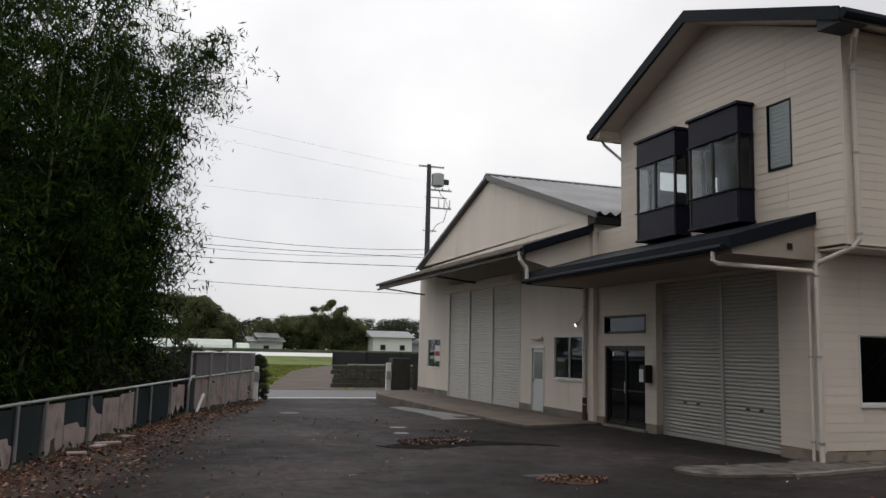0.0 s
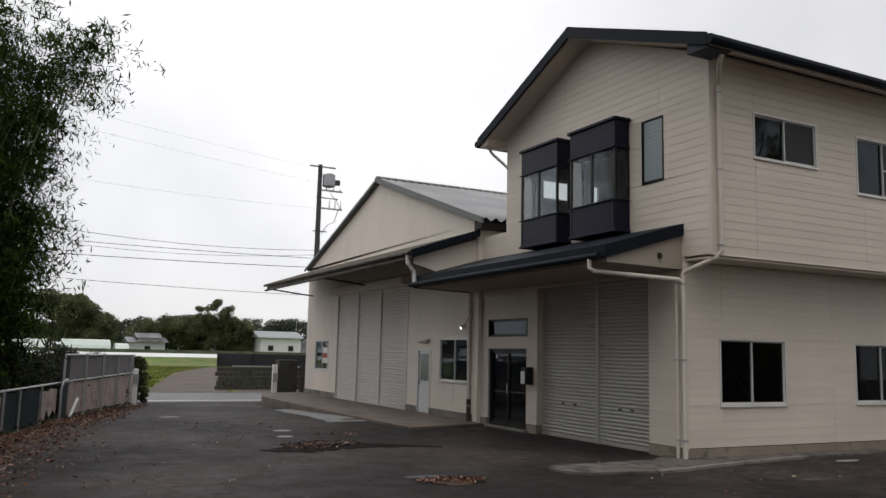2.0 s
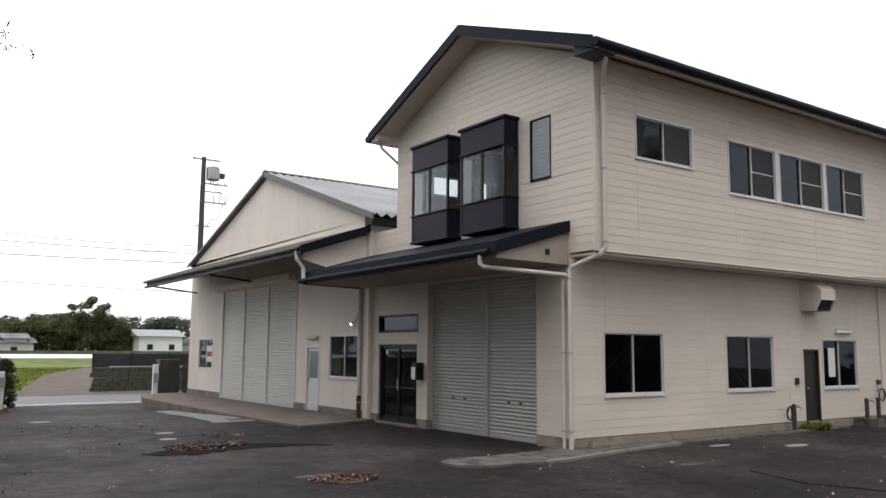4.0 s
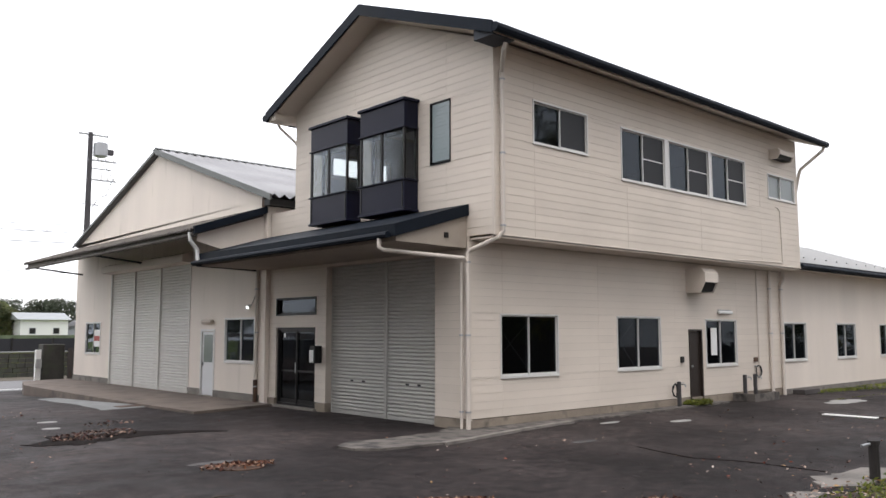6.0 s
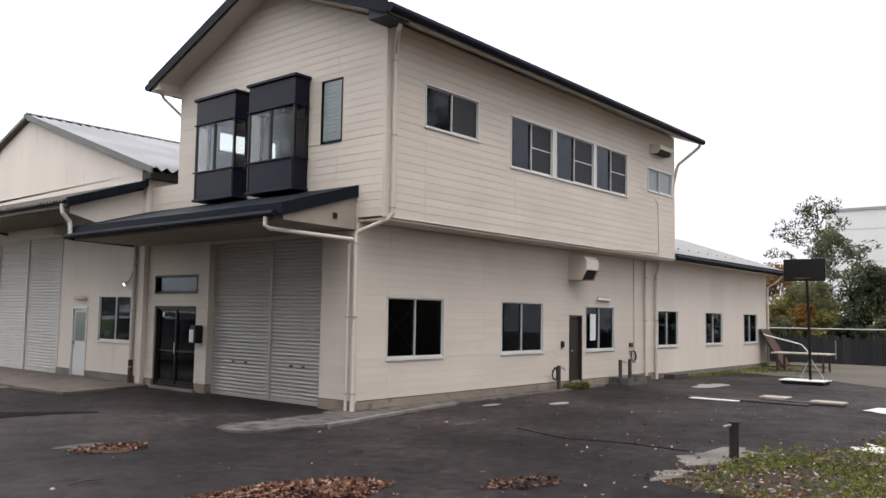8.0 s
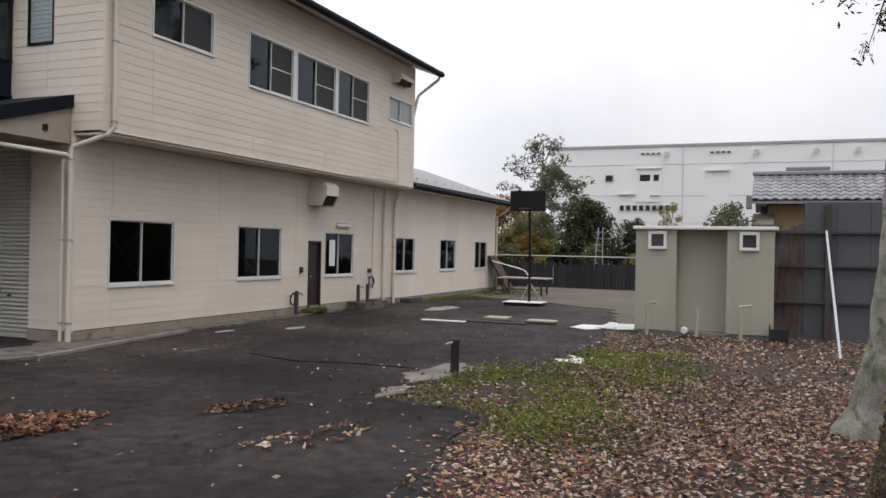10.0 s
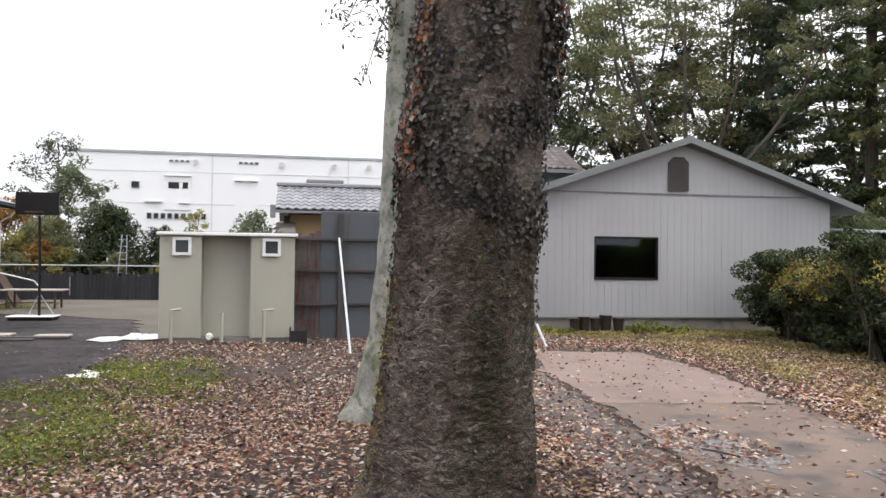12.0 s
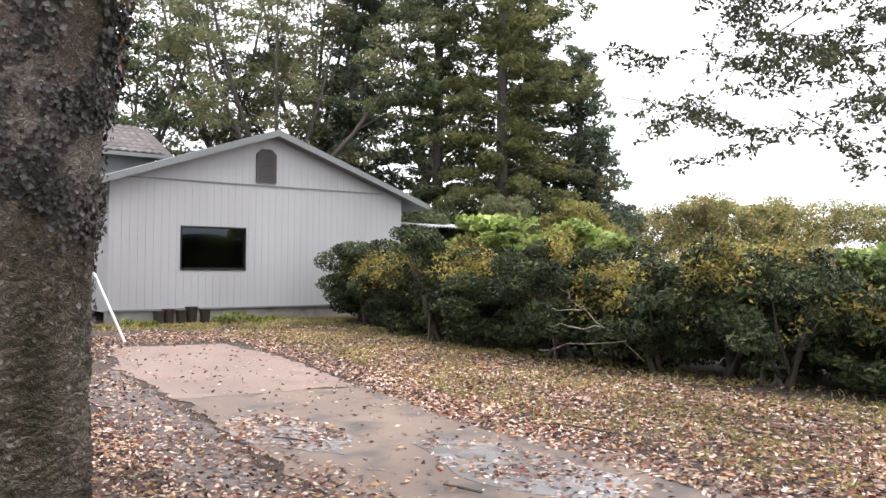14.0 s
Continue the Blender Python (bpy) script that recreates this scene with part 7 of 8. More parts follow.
def fence_shard(p, q, outline, mat):
    """A broken flat panel; the outline is given as share of the width and height."""
    d = (q - p).normalized()
    n = Vector((d.y, -d.x, 0)) * 0.03
    fr = [p.lerp(q, s_) + n + Vector((0, 0, ground_z(p.y) + z_)) for s_, z_ in outline]
    bk = [c - n * 0.4 for c in fr]
    m_ = len(fr)
    f = [tuple(range(m_)), tuple(range(2 * m_ - 1, m_ - 1, -1))] + [(i, m_ + i, m_ + (i + 1) % m_, (i + 1) % m_) for i in range(m_)]
    return raw("panel", [tuple(c) for c in fr + bk], f, mat, fence)


SHAPES = {"torn": [(0, 0.02), (0.38, 0.04), (0.42, 0.24), (0.62, 0.27), (0.66, 0.05), (1, 0.09), (1, 0.77), (0, 0.79)],
          "lower": [(0, 0.0), (0.3, 0.04), (0.8, 0.0), (1, 0.1), (1, 0.3), (0.72, 0.33), (0.6, 0.42), (0, 0.42)],
          "wedge": [(0, 0.06), (0.3, 0.02), (0.7, 0.14), (0.98, 0.1), (1, 0.46), (0.6, 0.5), (0.12, 0.74), (0, 0.76)],
          "short": [(0, 0.12), (0.4, 0.1), (0.9, 0.04), (1, 0.2), (1, 0.71), (0, 0.73)],
          "whole": [(0, 0.04), (0.35, 0.1), (0.5, 0.02), (1, 0.06), (1, 0.76), (0, 0.75)],
          "ragged": [(0, 0.08), (0.12, 0.2), (0.3, 0.06), (0.45, 0.3), (0.6, 0.1), (0.82, 0.26), (1, 0.12), (1, 0.73), (0.55, 0.76), (0.5, 0.7), (0, 0.74)]}
RUN = [(0.0, 0.05, "green"), (0.052, 0.1, "whole"), (0.102, 0.15, "torn"), (0.152, 0.2, "green"), (0.202, 0.25, "short"), (0.252, 0.3, "wedge"), (0.302, 0.35, "whole"), (0.352, 0.407, "green"),
       (0.409, 0.43, "lower"), (0.432, 0.484, "green"), (0.487, 0.532, "torn"), (0.534, 0.588, "lower"), (0.592, 0.632, "wedge"), (0.634, 0.686, "short"), (0.688, 0.737, "whole"),
       (0.74, 0.796, "green"), (0.799, 0.888, "green"), (0.891, 0.973, "ragged")]
for k, (sa, sb, kind) in enumerate(RUN):
    p, q = FA.lerp(FB, sa), FA.lerp(FB, sb)
    if kind == "green":
        fence_panel(p, q, 0.02, 0.79, FENCEGREEN, wave=0.02, seed=k)
    else:
        if kind in ("lower", "wedge"):
            fence_panel(p, q, 0.22, 0.78, FENCEGREEN, wave=0.014, seed=k)
        fence_shard(p, q, SHAPES[kind], FENCEPANEL)
    if kind in ("green", "torn", "wedge", "ragged"):
        part("post", tube(bmesh.new(), [p + Vector((0.06, -0.02, ground_z(p.y) - 0.1)), p + Vector((0.06, -0.02, ground_z(p.y) + 0.84))], 0.025, 8), GALV, fence)
for k, (sa, w_, turn_) in enumerate(((0.6, 0.22, 0.4), (0.575, 0.15, 1.2), (0.52, 0.14, 0.2), (0.66, 0.12, 0.8))):
    c_ = FA.lerp(FB, sa) + Vector((0.32, -0.1, 0.035))
    bm = boxes(((-w_, -0.09, -0.012), (w_, 0.09, 0.012)))
    bmesh.ops.rotate(bm, verts=bm.verts, matrix=Matrix.Rotation(turn_, 3, "Z"))
    bmesh.ops.translate(bm, verts=bm.verts, vec=c_)
    single("fallen_panel_piece", bm, FENCEPANEL, "broken pink panel piece lying by the fence", "panel piece", "fallen panel pieces")
part("top_rail", tube(bmesh.new(), [FA + Vector((0.05, 0, 0.84)), FA.lerp(FB, 0.5) + Vector((0.05, 0, 0.86)), FB + Vector((0.02, 0, 0.86)), FB + Vector((0.1, 0.1, 0.78)), FB + Vector((0.1, 0.1, 0.0))], 0.025, 8), GALV, fence)
EA, EB = FA.lerp(FB, 0.972) + Vector((0.12, -0.03, 0)), FA.lerp(FB, 1.004) + Vector((0.12, -0.03, 0))
part("end_hoop", tube(bmesh.new(), [EA, EA + Vector((0, 0, 0.7)), EA.lerp(EB, 0.1) + Vector((0, 0, 0.82)), EA.lerp(EB, 0.3) + Vector((0, 0, 0.9)), EB + Vector((0, 0, 0.93))], 0.03, 8), GALV, fence)
fence_panel(EA, EB, 0.05, 0.84, FENCEGREEN, wave=0.008, seed=47)
L2 = (FC - FB).length
k = 0
while k * 0.78 < L2:
    p, q = FB.lerp(FC, k * 0.78 / L2), FB.lerp(FC, min(1, (k * 0.78 + 0.76) / L2))
    lift = -ground_z((p.y + q.y) / 2)
    fence_panel(p, q, 0.08, 0.85 + lift * 0.7, FENCEPANEL if k else BROKENPANEL, wave=0.004 if k else 0.0, seed=50 + k)
    fence_panel(p, q, 0.9 + lift * 0.7, 1.52 + lift * 0.75, UPPERPANEL if k else BROKENPANEL, wave=0.006, seed=80 + k)
    if k % 3 == 0:
        part("post", boxes((p + Vector((0.03, -0.03, ground_z(p.y) - 0.1)), p + Vector((0.08, 0.02, ground_z(p.y) + 1.54 + lift * 0.75)))), GALV, fence)
    k += 1
for h0, h1 in ((0.87, 1.14 - 0.32), (1.53, 1.53 - 0.08)):
    part("rail", tube(bmesh.new(), [FB + Vector((0.03, 0, h0)), FC + Vector((0.03, 0, h1))], 0.025, 6), GALV, fence)
part("broken_strip", tube(bmesh.new(), [(-9.2, 11.45, 0.0), (-9.02, 11.95, 0.42)], 0.04, 6), WHITE, fence)

for i, (x, y, h) in enumerate(((-10.9, 10.6, 1.5), (-10.5, 12.4, 1.7), (-9.9, 14.2, 1.5), (-9.4, 16.2, 1.8), (-8.8, 18.2, 1.6), (-8.0, 20.2, 1.7), (-11.8, 8.4, 1.6))):
    limb_tree("thicket_shrub", (x, y, ground_z(y)), h, 0.95, 0.05, 0.08, DARKBELT, TWIG, 8000, 470 + i, "dark dense shrub under the bamboo", "shrub", radius=0.03, clumps=26, puff=0.42, group="thicket shrubs")

gp = thing("gate_post", (-6.55, 21.3, -0.4), "white gate post beside a dark shrub", "post", "gate posts")
part("shaft", boxes(((-6.6, 21.25, -0.42), (-6.42, 21.4, 0.95)), bevel=0.01), WHITE, gp)
part("mark", boxes(((-6.601, 21.2, 0.4), (-6.4, 21.249, 0.75))), GALV, gp)
gp = thing("gate_post", (-0.9, 22.6, -0.35), "white gate post beside a dark wall pier", "post", "gate posts")
part("shaft", boxes(((-1.0, 22.5, -0.45), (-0.8, 22.65, 1.15)), bevel=0.01), WHITE, gp)
part("mark", boxes(((-1.001, 22.45, 0.45), (-0.79, 22.499, 0.8))), GALV, gp)
limb_tree("gate_shrub", (-6.3, 22.4, -0.4), 1.75, 0.42, 0.03, 0.06, HEDGELEAF, TWIG, 9000, 420, "dark shrub at the gate post", "shrub", radius=0.03, clumps=34, puff=0.4)
single("wall_pier", boxes(((-0.75, 22.5, -0.45), (0.05, 23.1, 1.35)), bevel=0.02), BLOCKWALL, "dark block pier at the yard entrance", "pier")
sidef = thing("plank_fence", (0.9, 22.3, -0.3), "brown upright plank fence beside the barn", "fence")
for k in range(9):
    part("plank", boxes(((0.1 + k * 0.2, 22.3, -0.4), (0.28 + k * 0.2, 22.33, 1.2))), OLDWOOD, sidef)

# ---- block wall across the road ----
bw = thing("block_wall", (6, 33, -0.4), "dark mossy concrete block wall across the road", "wall")
rw = random.Random(31)
for r in range(5):
    x0 = -1.05 + 0.08 * (r % 3)
    while x0 < 12.8:
        w_ = rw.uniform(0.34, 0.66) if r else rw.uniform(0.5, 0.8)
        y0 = 33.2 + rw.uniform(-0.03, 0.02)
        part("block", boxes(((x0, y0, -0.42 + r * 0.242), (x0 + w_ - 0.02, y0 + 0.2, -0.42 + r * 0.242 + 0.228)), bevel=0.015), BLOCKWALL, bw)
        x0 += w_
part("upper_screen", boxes(((-1.0, 33.26, 0.8), (12.9, 33.3, 1.5))), BLACKWOOD, bw, "dark netting above the blocks")
each("screen_post", BLACKALU, bw, *[((-1.02 + k * 1.9, 33.2, 0.79), (-0.94 + k * 1.9, 33.26, 1.53)) for k in range(8)])
part("rail", tube(bmesh.new(), [(-0.2, 33.18, 0.84), (12.8, 33.18, 0.86)], 0.025, 6), GALV, bw)

# ---- far side: field, greenhouses, houses, woods ----
single("white_barrier", prism(bmesh.new(), [(118.2, -0.42), (118.3, 0.3), (120.0, 0.84), (120.1, -0.42)], "x", -70, 70), WAREHOUSE, "long low white sheeting across the field", "barrier")
single("field_bank", prism(bmesh.new(), [(112, -0.42), (117.6, 0.28), (118.1, 0.28), (118.15, -0.42)], "x", -70, 70), MEADOW, "low grassy bank before the sheeting", "bank", kind="structure")
# plain block standing in for the far row of green bushes
single("green_net", boxes(((-50, 121, -0.4), (60, 121.3, 1.35))), BUSHROW, "low dull green block standing in for a row of bushes", "netting")


def far_house(at, w, d, h, roof_h, wall_mat, roof_mat, label, n=3, upper=None):
    x, y, z = at
    e = thing("far_house", at, label, "house")
    part("wall", boxes(((x, y, z), (x + w, y + d, z + h))), wall_mat, e)
    part("roof", prism(bmesh.new(), [(y - 0.5, z + h), (y + d + 0.5, z + h), (y + d / 2, z + h + roof_h)], "x", x - 0.5, x + w + 0.5), roof_mat, e)
    if upper:
        part("upper_wall", boxes(((x + w * 0.25, y + 0.5, z + h), (x + w * 0.85, y + d - 0.5, z + h + upper))), wall_mat, e)
        part("upper_roof", prism(bmesh.new(), [(y, z + h + upper), (y + d, z + h + upper), (y + d / 2, z + h + upper + roof_h)], "x", x + w * 0.25 - 0.4, x + w * 0.85 + 0.4), roof_mat, e)
    for k in range(n):
        wx = x + w * (k + 0.5) / n
        wn2 = part("window", boxes(((wx - 0.5, y - 0.05, z + h * 0.45), (wx + 0.5, y, z + h * 0.45 + 1.0))), FARGREY, e)
        part("pane", boxes(((wx - 0.42, y - 0.08, z + h * 0.45 + 0.08), (wx + 0.42, y - 0.05, z + h * 0.45 + 0.92))), BLACKALU, e)
    return e


far_house((5.4, 128, -0.4), 5.4, 7, 2.9, 0.8, FARPALE, ROOFTILE, "pale far house with a grey tiled upper storey", n=1, upper=0.7)
far_house((27, 130, -0.4), 7.2, 8, 4.2, 1.2, WAREHOUSE, FARGREY, "white far house with a grey roof", n=2)
far_house((38, 134, -0.4), 8, 8, 3.2, 1.0, FARGREY, ROOFTILE, "grey far house among trees")
far_house((-2.4, 140, -0.4), 3.6, 6, 5.4, 1.0, FARPALE, ROOFTILE, "narrow pale far house behind dark trees")
for x, y, w, r_ in ((-4.6, 126, 6.8, 3.1), (2.9, 126, 2.0, 2.6), (-15, 127, 8.5, 3.0)):
    bm = bmesh.new()
    prism(bm, [(y + 3 * math.cos(math.pi * k / 8), -0.4 + r_ * math.sin(math.pi * k / 8)) for k in range(9)], "x", x, x + w)
    single("greenhouse", bm, GREENHOUSE, "pale green plastic tunnel greenhouse", "greenhouse", "greenhouses")


def far_wood(label, line, heights, depth, n, leaf, mat, seed, base=0.0, clumps=260, puff=4.5):
    """A far wooded edge: clumps of foliage along a line."""
    r2 = np.random.default_rng(seed)
    t = r2.uniform(0, 1, clumps)
    line, heights = np.array(line, float), np.array(heights, float)
    u = np.linspace(0, 1, len(line))
    cx, cy, h = np.interp(t, u, line[:, 0]), np.interp(t, u, line[:, 1]), np.interp(t, u, heights)
    pts = []
    for a, b, c in zip(cx, cy, h):
        z = c * r2.uniform(0.25, 0.95)
        s_ = leaf * puff * r2.uniform(0.6, 1.3)
        o = r2.uniform(-1, 1) * depth
        pts.append(cloud(r2, n // clumps, (a + o * 0.3, b + o, base + z), (s_, s_, s_ * 0.7)))
    v, f = leaf_mesh(np.concatenate(pts), leaf, r2, 1.2, 0.1, 0.1)
    raw("far_wood", v, f, mat, None, label, "woods", "stuff")


far_wood("dark tree belt across the field", [(6.8, 137), (12, 137), (18, 136), (24, 136), (27.6, 137)], [5.4, 7.2, 8.0, 7.6, 5.6], 3, 80000, 0.34, FARBELT, 501, -0.4)
far_wood("dark tree group beyond the greenhouses", [(-34, 138), (-8, 140), (-1, 139), (3.6, 140)], [12, 11.6, 10.6, 6.2], 3, 70000, 0.36, FARBELT, 502, -0.4)
far_wood("wooded hill on the horizon", [(-120, 190), (-10, 190), (30, 190), (60, 185), (140, 150)], [9, 6.4, 8.4, 7.8, 11], 8, 80000, 0.6, HILLLEAF, 503)
far_wood("wooded hill with autumn colours", [(140, -85), (86, -113), (67, -129), (56, -136), (20, -150), (-60, -150)], [8, 8.4, 12.6, 11.4, 10.6, 10], 10, 130000, 0.5, AUTUMNHILL, 504, 0.0, 900, 4.0)
far_wood("tall weeds and saplings beyond the hedge", [(9, -34), (2, -33), (-6, -31), (-14, -29)], [2.1, 2.2, 2.2, 2.3], 3, 45000, 0.1, AUTUMNHILL, 505, 0.0, 700, 4.0)
limb_tree("pine_tree", (19.8, 133, -0.4), 10.2, 3.6, 0.7, 0.36, FARBELT, TWIG, 2600, 421, "spreading pine above the tree belt", radius=0.2, clumps=9, puff=0.26)

# ---- tiled houses to the east ----
def tile_roof(parent, x0, z0, x1, z1, ya, yb, step=0.27, rows=7, mat=ROOFTILE):
    """Roof tiles in courses from the eave (x0, z0) up to the ridge (x1, z1); each tile is a piece of its own."""
    me = bpy.data.meshes.new("tile")
    bm = bmesh.new()
    dx, dz = (x1 - x0) / rows, (z1 - z0) / rows
    prof = [(0, 0.0), (0.25, 0.035), (0.5, 0.045), (0.75, 0.01), (1, 0.0)]
    a = [bm.verts.new((0, -t * step, h + 0.03)) for t, h in prof]
    b = [bm.verts.new((dx * 1.08, -t * step, h + dz * 1.08)) for t, h in prof]
    c = [bm.verts.new((0, -t * step, h - 0.005)) for t, h in prof]
    for i in range(4):
        bm.faces.new((a[i], a[i + 1], b[i + 1], b[i]))
        bm.faces.new((c[i], c[i + 1], a[i + 1], a[i]))
    bmesh.ops.recalc_face_normals(bm, faces=bm.faces)
    bm.to_mesh(me)
    bm.free()
    me.materials.append(mat)
    for r in range(rows):
        for k in range(int((ya - yb) / step)):
            ob = new("tile", me)
            ob.parent = parent
            ob.location = Vector((x0 + r * dx, ya - k * step, z0 + r * dz)) - ORG[parent]


th = thing("tiled_house", (18, -14, 0), "old dark wooden house with a wavy grey tile roof", "house")
part("wall", boxes(((16.4, -18.0, 0), (20, -10.75, 3.3))), OLDWOOD, th, "dark weathered plank wall")
part("plaster_panel", boxes(((16.38, -12.6, 2.3), (16.4, -10.8, 3.25))), OCHRE, th, "ochre plaster under the eave")
r1 = part("roof", prism(bmesh.new(), [(15.6, 3.33), (18.4, 4.3), (21.2, 3.33), (21.2, 3.25), (18.4, 4.2), (15.6, 3.25)], "y", -18.4, -10.35), ROOFTILE, th)
tile_roof(r1, 15.6, 3.36, 18.4, 4.33, -10.35, -18.4)
part("ridge", boxes(((18.2, -18.4, 4.33), (18.6, -10.3, 4.46)), bevel=0.03), ROOFTILE, r1)
part("upper_ridge", boxes(((18.3, -12.6, 4.46), (18.7, -11.3, 4.6)), bevel=0.03), ROOFTILE, r1)
part("barge_end", boxes(((15.6, -10.36, 3.1), (15.9, -10.2, 3.5)), bevel=0.02), ROOFTILE, r1)
part("porch_roof", prism(bmesh.new(), [(15.2, 2.62), (16.4, 3.0), (16.4, 2.9), (15.2, 2.52)], "y", -10.98, -10.38), BROWNROOF, th)
part("post", boxes(((16.3, -10.75, 0), (16.4, -10.6, 3.2))), OLDWOOD, th)
th2 = thing("tiled_house", (23, -18, 0), "grey tile-roofed house behind the shed", "house")
part("wall", boxes(((20.6, -21.5, 0), (25.2, -17, 5.35))), FARGREY, th2)
r2_ = part("roof", prism(bmesh.new(), [(19.8, 5.4), (22.8, 6.75), (25.8, 5.4), (25.8, 5.3), (22.8, 6.6), (19.8, 5.3)], "y", -21.6, -16.8), TILEBROWN, th2)
tile_roof(r2_, 19.8, 5.44, 22.8, 6.8, -16.8, -21.6, 0.3, 8, TILEBROWN)
part("roof_hip", prism(bmesh.new(), [(19.8, 5.42), (22.8, 6.75), (25.8, 5.42)], "y", -21.9, -21.6), TILEBROWN, r2_)
part("eave_board", boxes(((19.75, -21.9, 5.28), (19.8, -16.8, 5.42))), SHEDTRIM, r2_)

# ---- things in the yard ----
post = thing("short_post", (0.28, -6.95, 0), "short black iron pipe post in the asphalt", "post")
part("pipe", tube(bmesh.new(), [(0.28, -6.95, -0.05), (0.28, -6.95, 0.47)], 0.062, 12), IRONPOST, post)
part("rim", tube(bmesh.new(), [(0.28, -6.95, 0.43), (0.28, -6.95, 0.48)], 0.07, 12), IRONPOST, post)
part("spout", tube(bmesh.new(), [(0.22, -6.93, 0.44), (0.1, -6.88, 0.42)], 0.02, 8), GALV, post)


def standpipe(x, y, h, parent=None):
    e = thing("standpipe", (x, y, 0), "old water standpipe with a tap and coiled hose by the wall", "standpipe")
    part("pillar", boxes(((x - 0.04, y - 0.04, 0), (x + 0.04, y + 0.04, h)), bevel=0.01), POLEGREY, e)
    part("tap", tube(bmesh.new(), [(x, y - 0.05, h - 0.06), (x, y - 0.16, h - 0.06), (x, y - 0.18, h - 0.12)], 0.016, 8), GALV, e)
    part("tap_handle", boxes(((x - 0.04, y - 0.12, h - 0.03), (x + 0.04, y - 0.1, h - 0.015))), GALV, e)
    return e


sp1 = standpipe(6.85, -0.2, 0.62)
part("hose", tube(bmesh.new(), [(6.75 + 0.1 * math.cos(k * 0.8), -0.16 + 0.02 * math.sin(k * 1.7), 0.42 + 0.16 * math.sin(k * 0.8)) for k in range(24)], 0.014, 6), RUBBER, sp1)
basin = thing("wash_basin", (10.4, -0.45, 0), "low concrete wash basin with two taps by the wall", "basin")
wall_core(basin, "rim", Face("y", -0.66), 9.65, 11.0, 0.0, 0.2, [], SLABCONC, 0.06)
each("rim", SLABCONC, basin, ((9.65, -0.6, 0.0), (9.71, -0.05, 0.2)), ((10.94, -0.6, 0.0), (11.0, -0.05, 0.2)), bevel=0.006)
part("basin_floor", boxes(((9.71, -0.6, 0.0), (10.94, -0.05, 0.06))), SLABCONC, basin)
for x in (9.75, 10.3):
    standpipe(x, -0.35, 0.68)
crate = thing("crate", (7.35, -11.15, 0), "small dark broken crate beside the hut", "crate")
each("crate_side", BLACKWOOD, crate, ((7.2, -11.32, 0), (7.5, -11.29, 0.3)), ((7.2, -10.98, 0), (7.5, -10.95, 0.33)), ((7.2, -11.29, 0), (7.23, -10.98, 0.26)), ((7.2, -11.29, 0.0), (7.5, -10.98, 0.02)))
hose = thing("hose_reel", (11.0, -0.12, 0.6), "coiled hose hanging on the wall", "hose")
part("coil", tube(bmesh.new(), [(11.0 + (0.13 + 0.012 * (k // 12)) * math.cos(k * math.pi / 6), -0.1 - 0.004 * (k // 12), 0.72 + 0.16 * math.sin(k * math.pi / 6)) for k in range(49)], 0.014, 6), RUBBER, hose)
part("bracket", boxes(((10.95, -0.1, 0.84), (11.05, 0.0, 0.88))), GALV, hose)
each("valve", RUST, hose, ((10.92, -0.07, 0.98), (11.08, 0.0, 1.1)), bevel=0.01)

hoop = thing("basketball_hoop", (14.3, -3.9, 0), "portable basketball stand with a dark board", "basketball hoop")
part("backboard", boxes(((14.2, -4.44, 2.95), (14.25, -3.29, 3.59)), bevel=0.01), BLACKALU, hoop)
part("pole", tube(bmesh.new(), [(14.4, -3.92, 0.1), (14.35, -3.92, 2.0), (14.3, -3.9, 3.2)], 0.04, 10), BLACKALU, hoop)
part("base", boxes(((14.05, -4.35, 0.0), (14.75, -3.2, 0.09)), bevel=0.02), RUBBER, hoop)
part("base_top", boxes(((14.0, -4.4, 0.09), (14.8, -3.15, 0.12)), bevel=0.01), WHITE, hoop, "pale plastic top of the base")
part("ring", tube(bmesh.new(), [(13.97 + 0.22 * math.cos(k * math.pi / 8), -3.87 + 0.22 * math.sin(k * math.pi / 8), 3.02) for k in range(17)], 0.012, 6), RUST, hoop)
for dy in (-0.35, 0.35):
    part("stay", tube(bmesh.new(), [(14.6, -3.92 + dy, 0.1), (14.4, -3.92, 0.75)], 0.015, 6), GALV, hoop)

table = thing("trestle_table", (20.2, -2, 0), "worn trestle table standing in the yard", "table")
part("tabletop", boxes(((19.8, -3.0, 0.62), (20.8, -1.05, 0.67)), bevel=0.008), PALEWOOD, table)
for x, y in ((19.9, -2.8), (20.7, -2.8), (19.9, -1.25), (20.7, -1.25)):
    part("leg", boxes(((x - 0.03, y - 0.03, 0), (x + 0.03, y + 0.03, 0.62))), RUST, table)
part("brace", boxes(((19.88, -2.8, 0.2), (19.92, -1.25, 0.24))), RUST, table)
lb = thing("leaning_board", (22.1, -0.5, 0), "large brown board leaning against the wing's wall", "board")
part("sheet", prism(bmesh.new(), [(-0.95, 0.0), (-0.9, 0.0), (-0.02, 1.45), (-0.07, 1.47)], "x", 21.6, 22.58), RUST, lb)
part("edge", prism(bmesh.new(), [(-0.99, 0.0), (-0.95, 0.0), (-0.07, 1.47), (-0.11, 1.48)], "x", 21.56, 21.66), OLDWOOD, lb)
frame_ = thing("metal_frame", (20.4, -1.4, 0), "white metal frame lying on the leaning board", "frame")
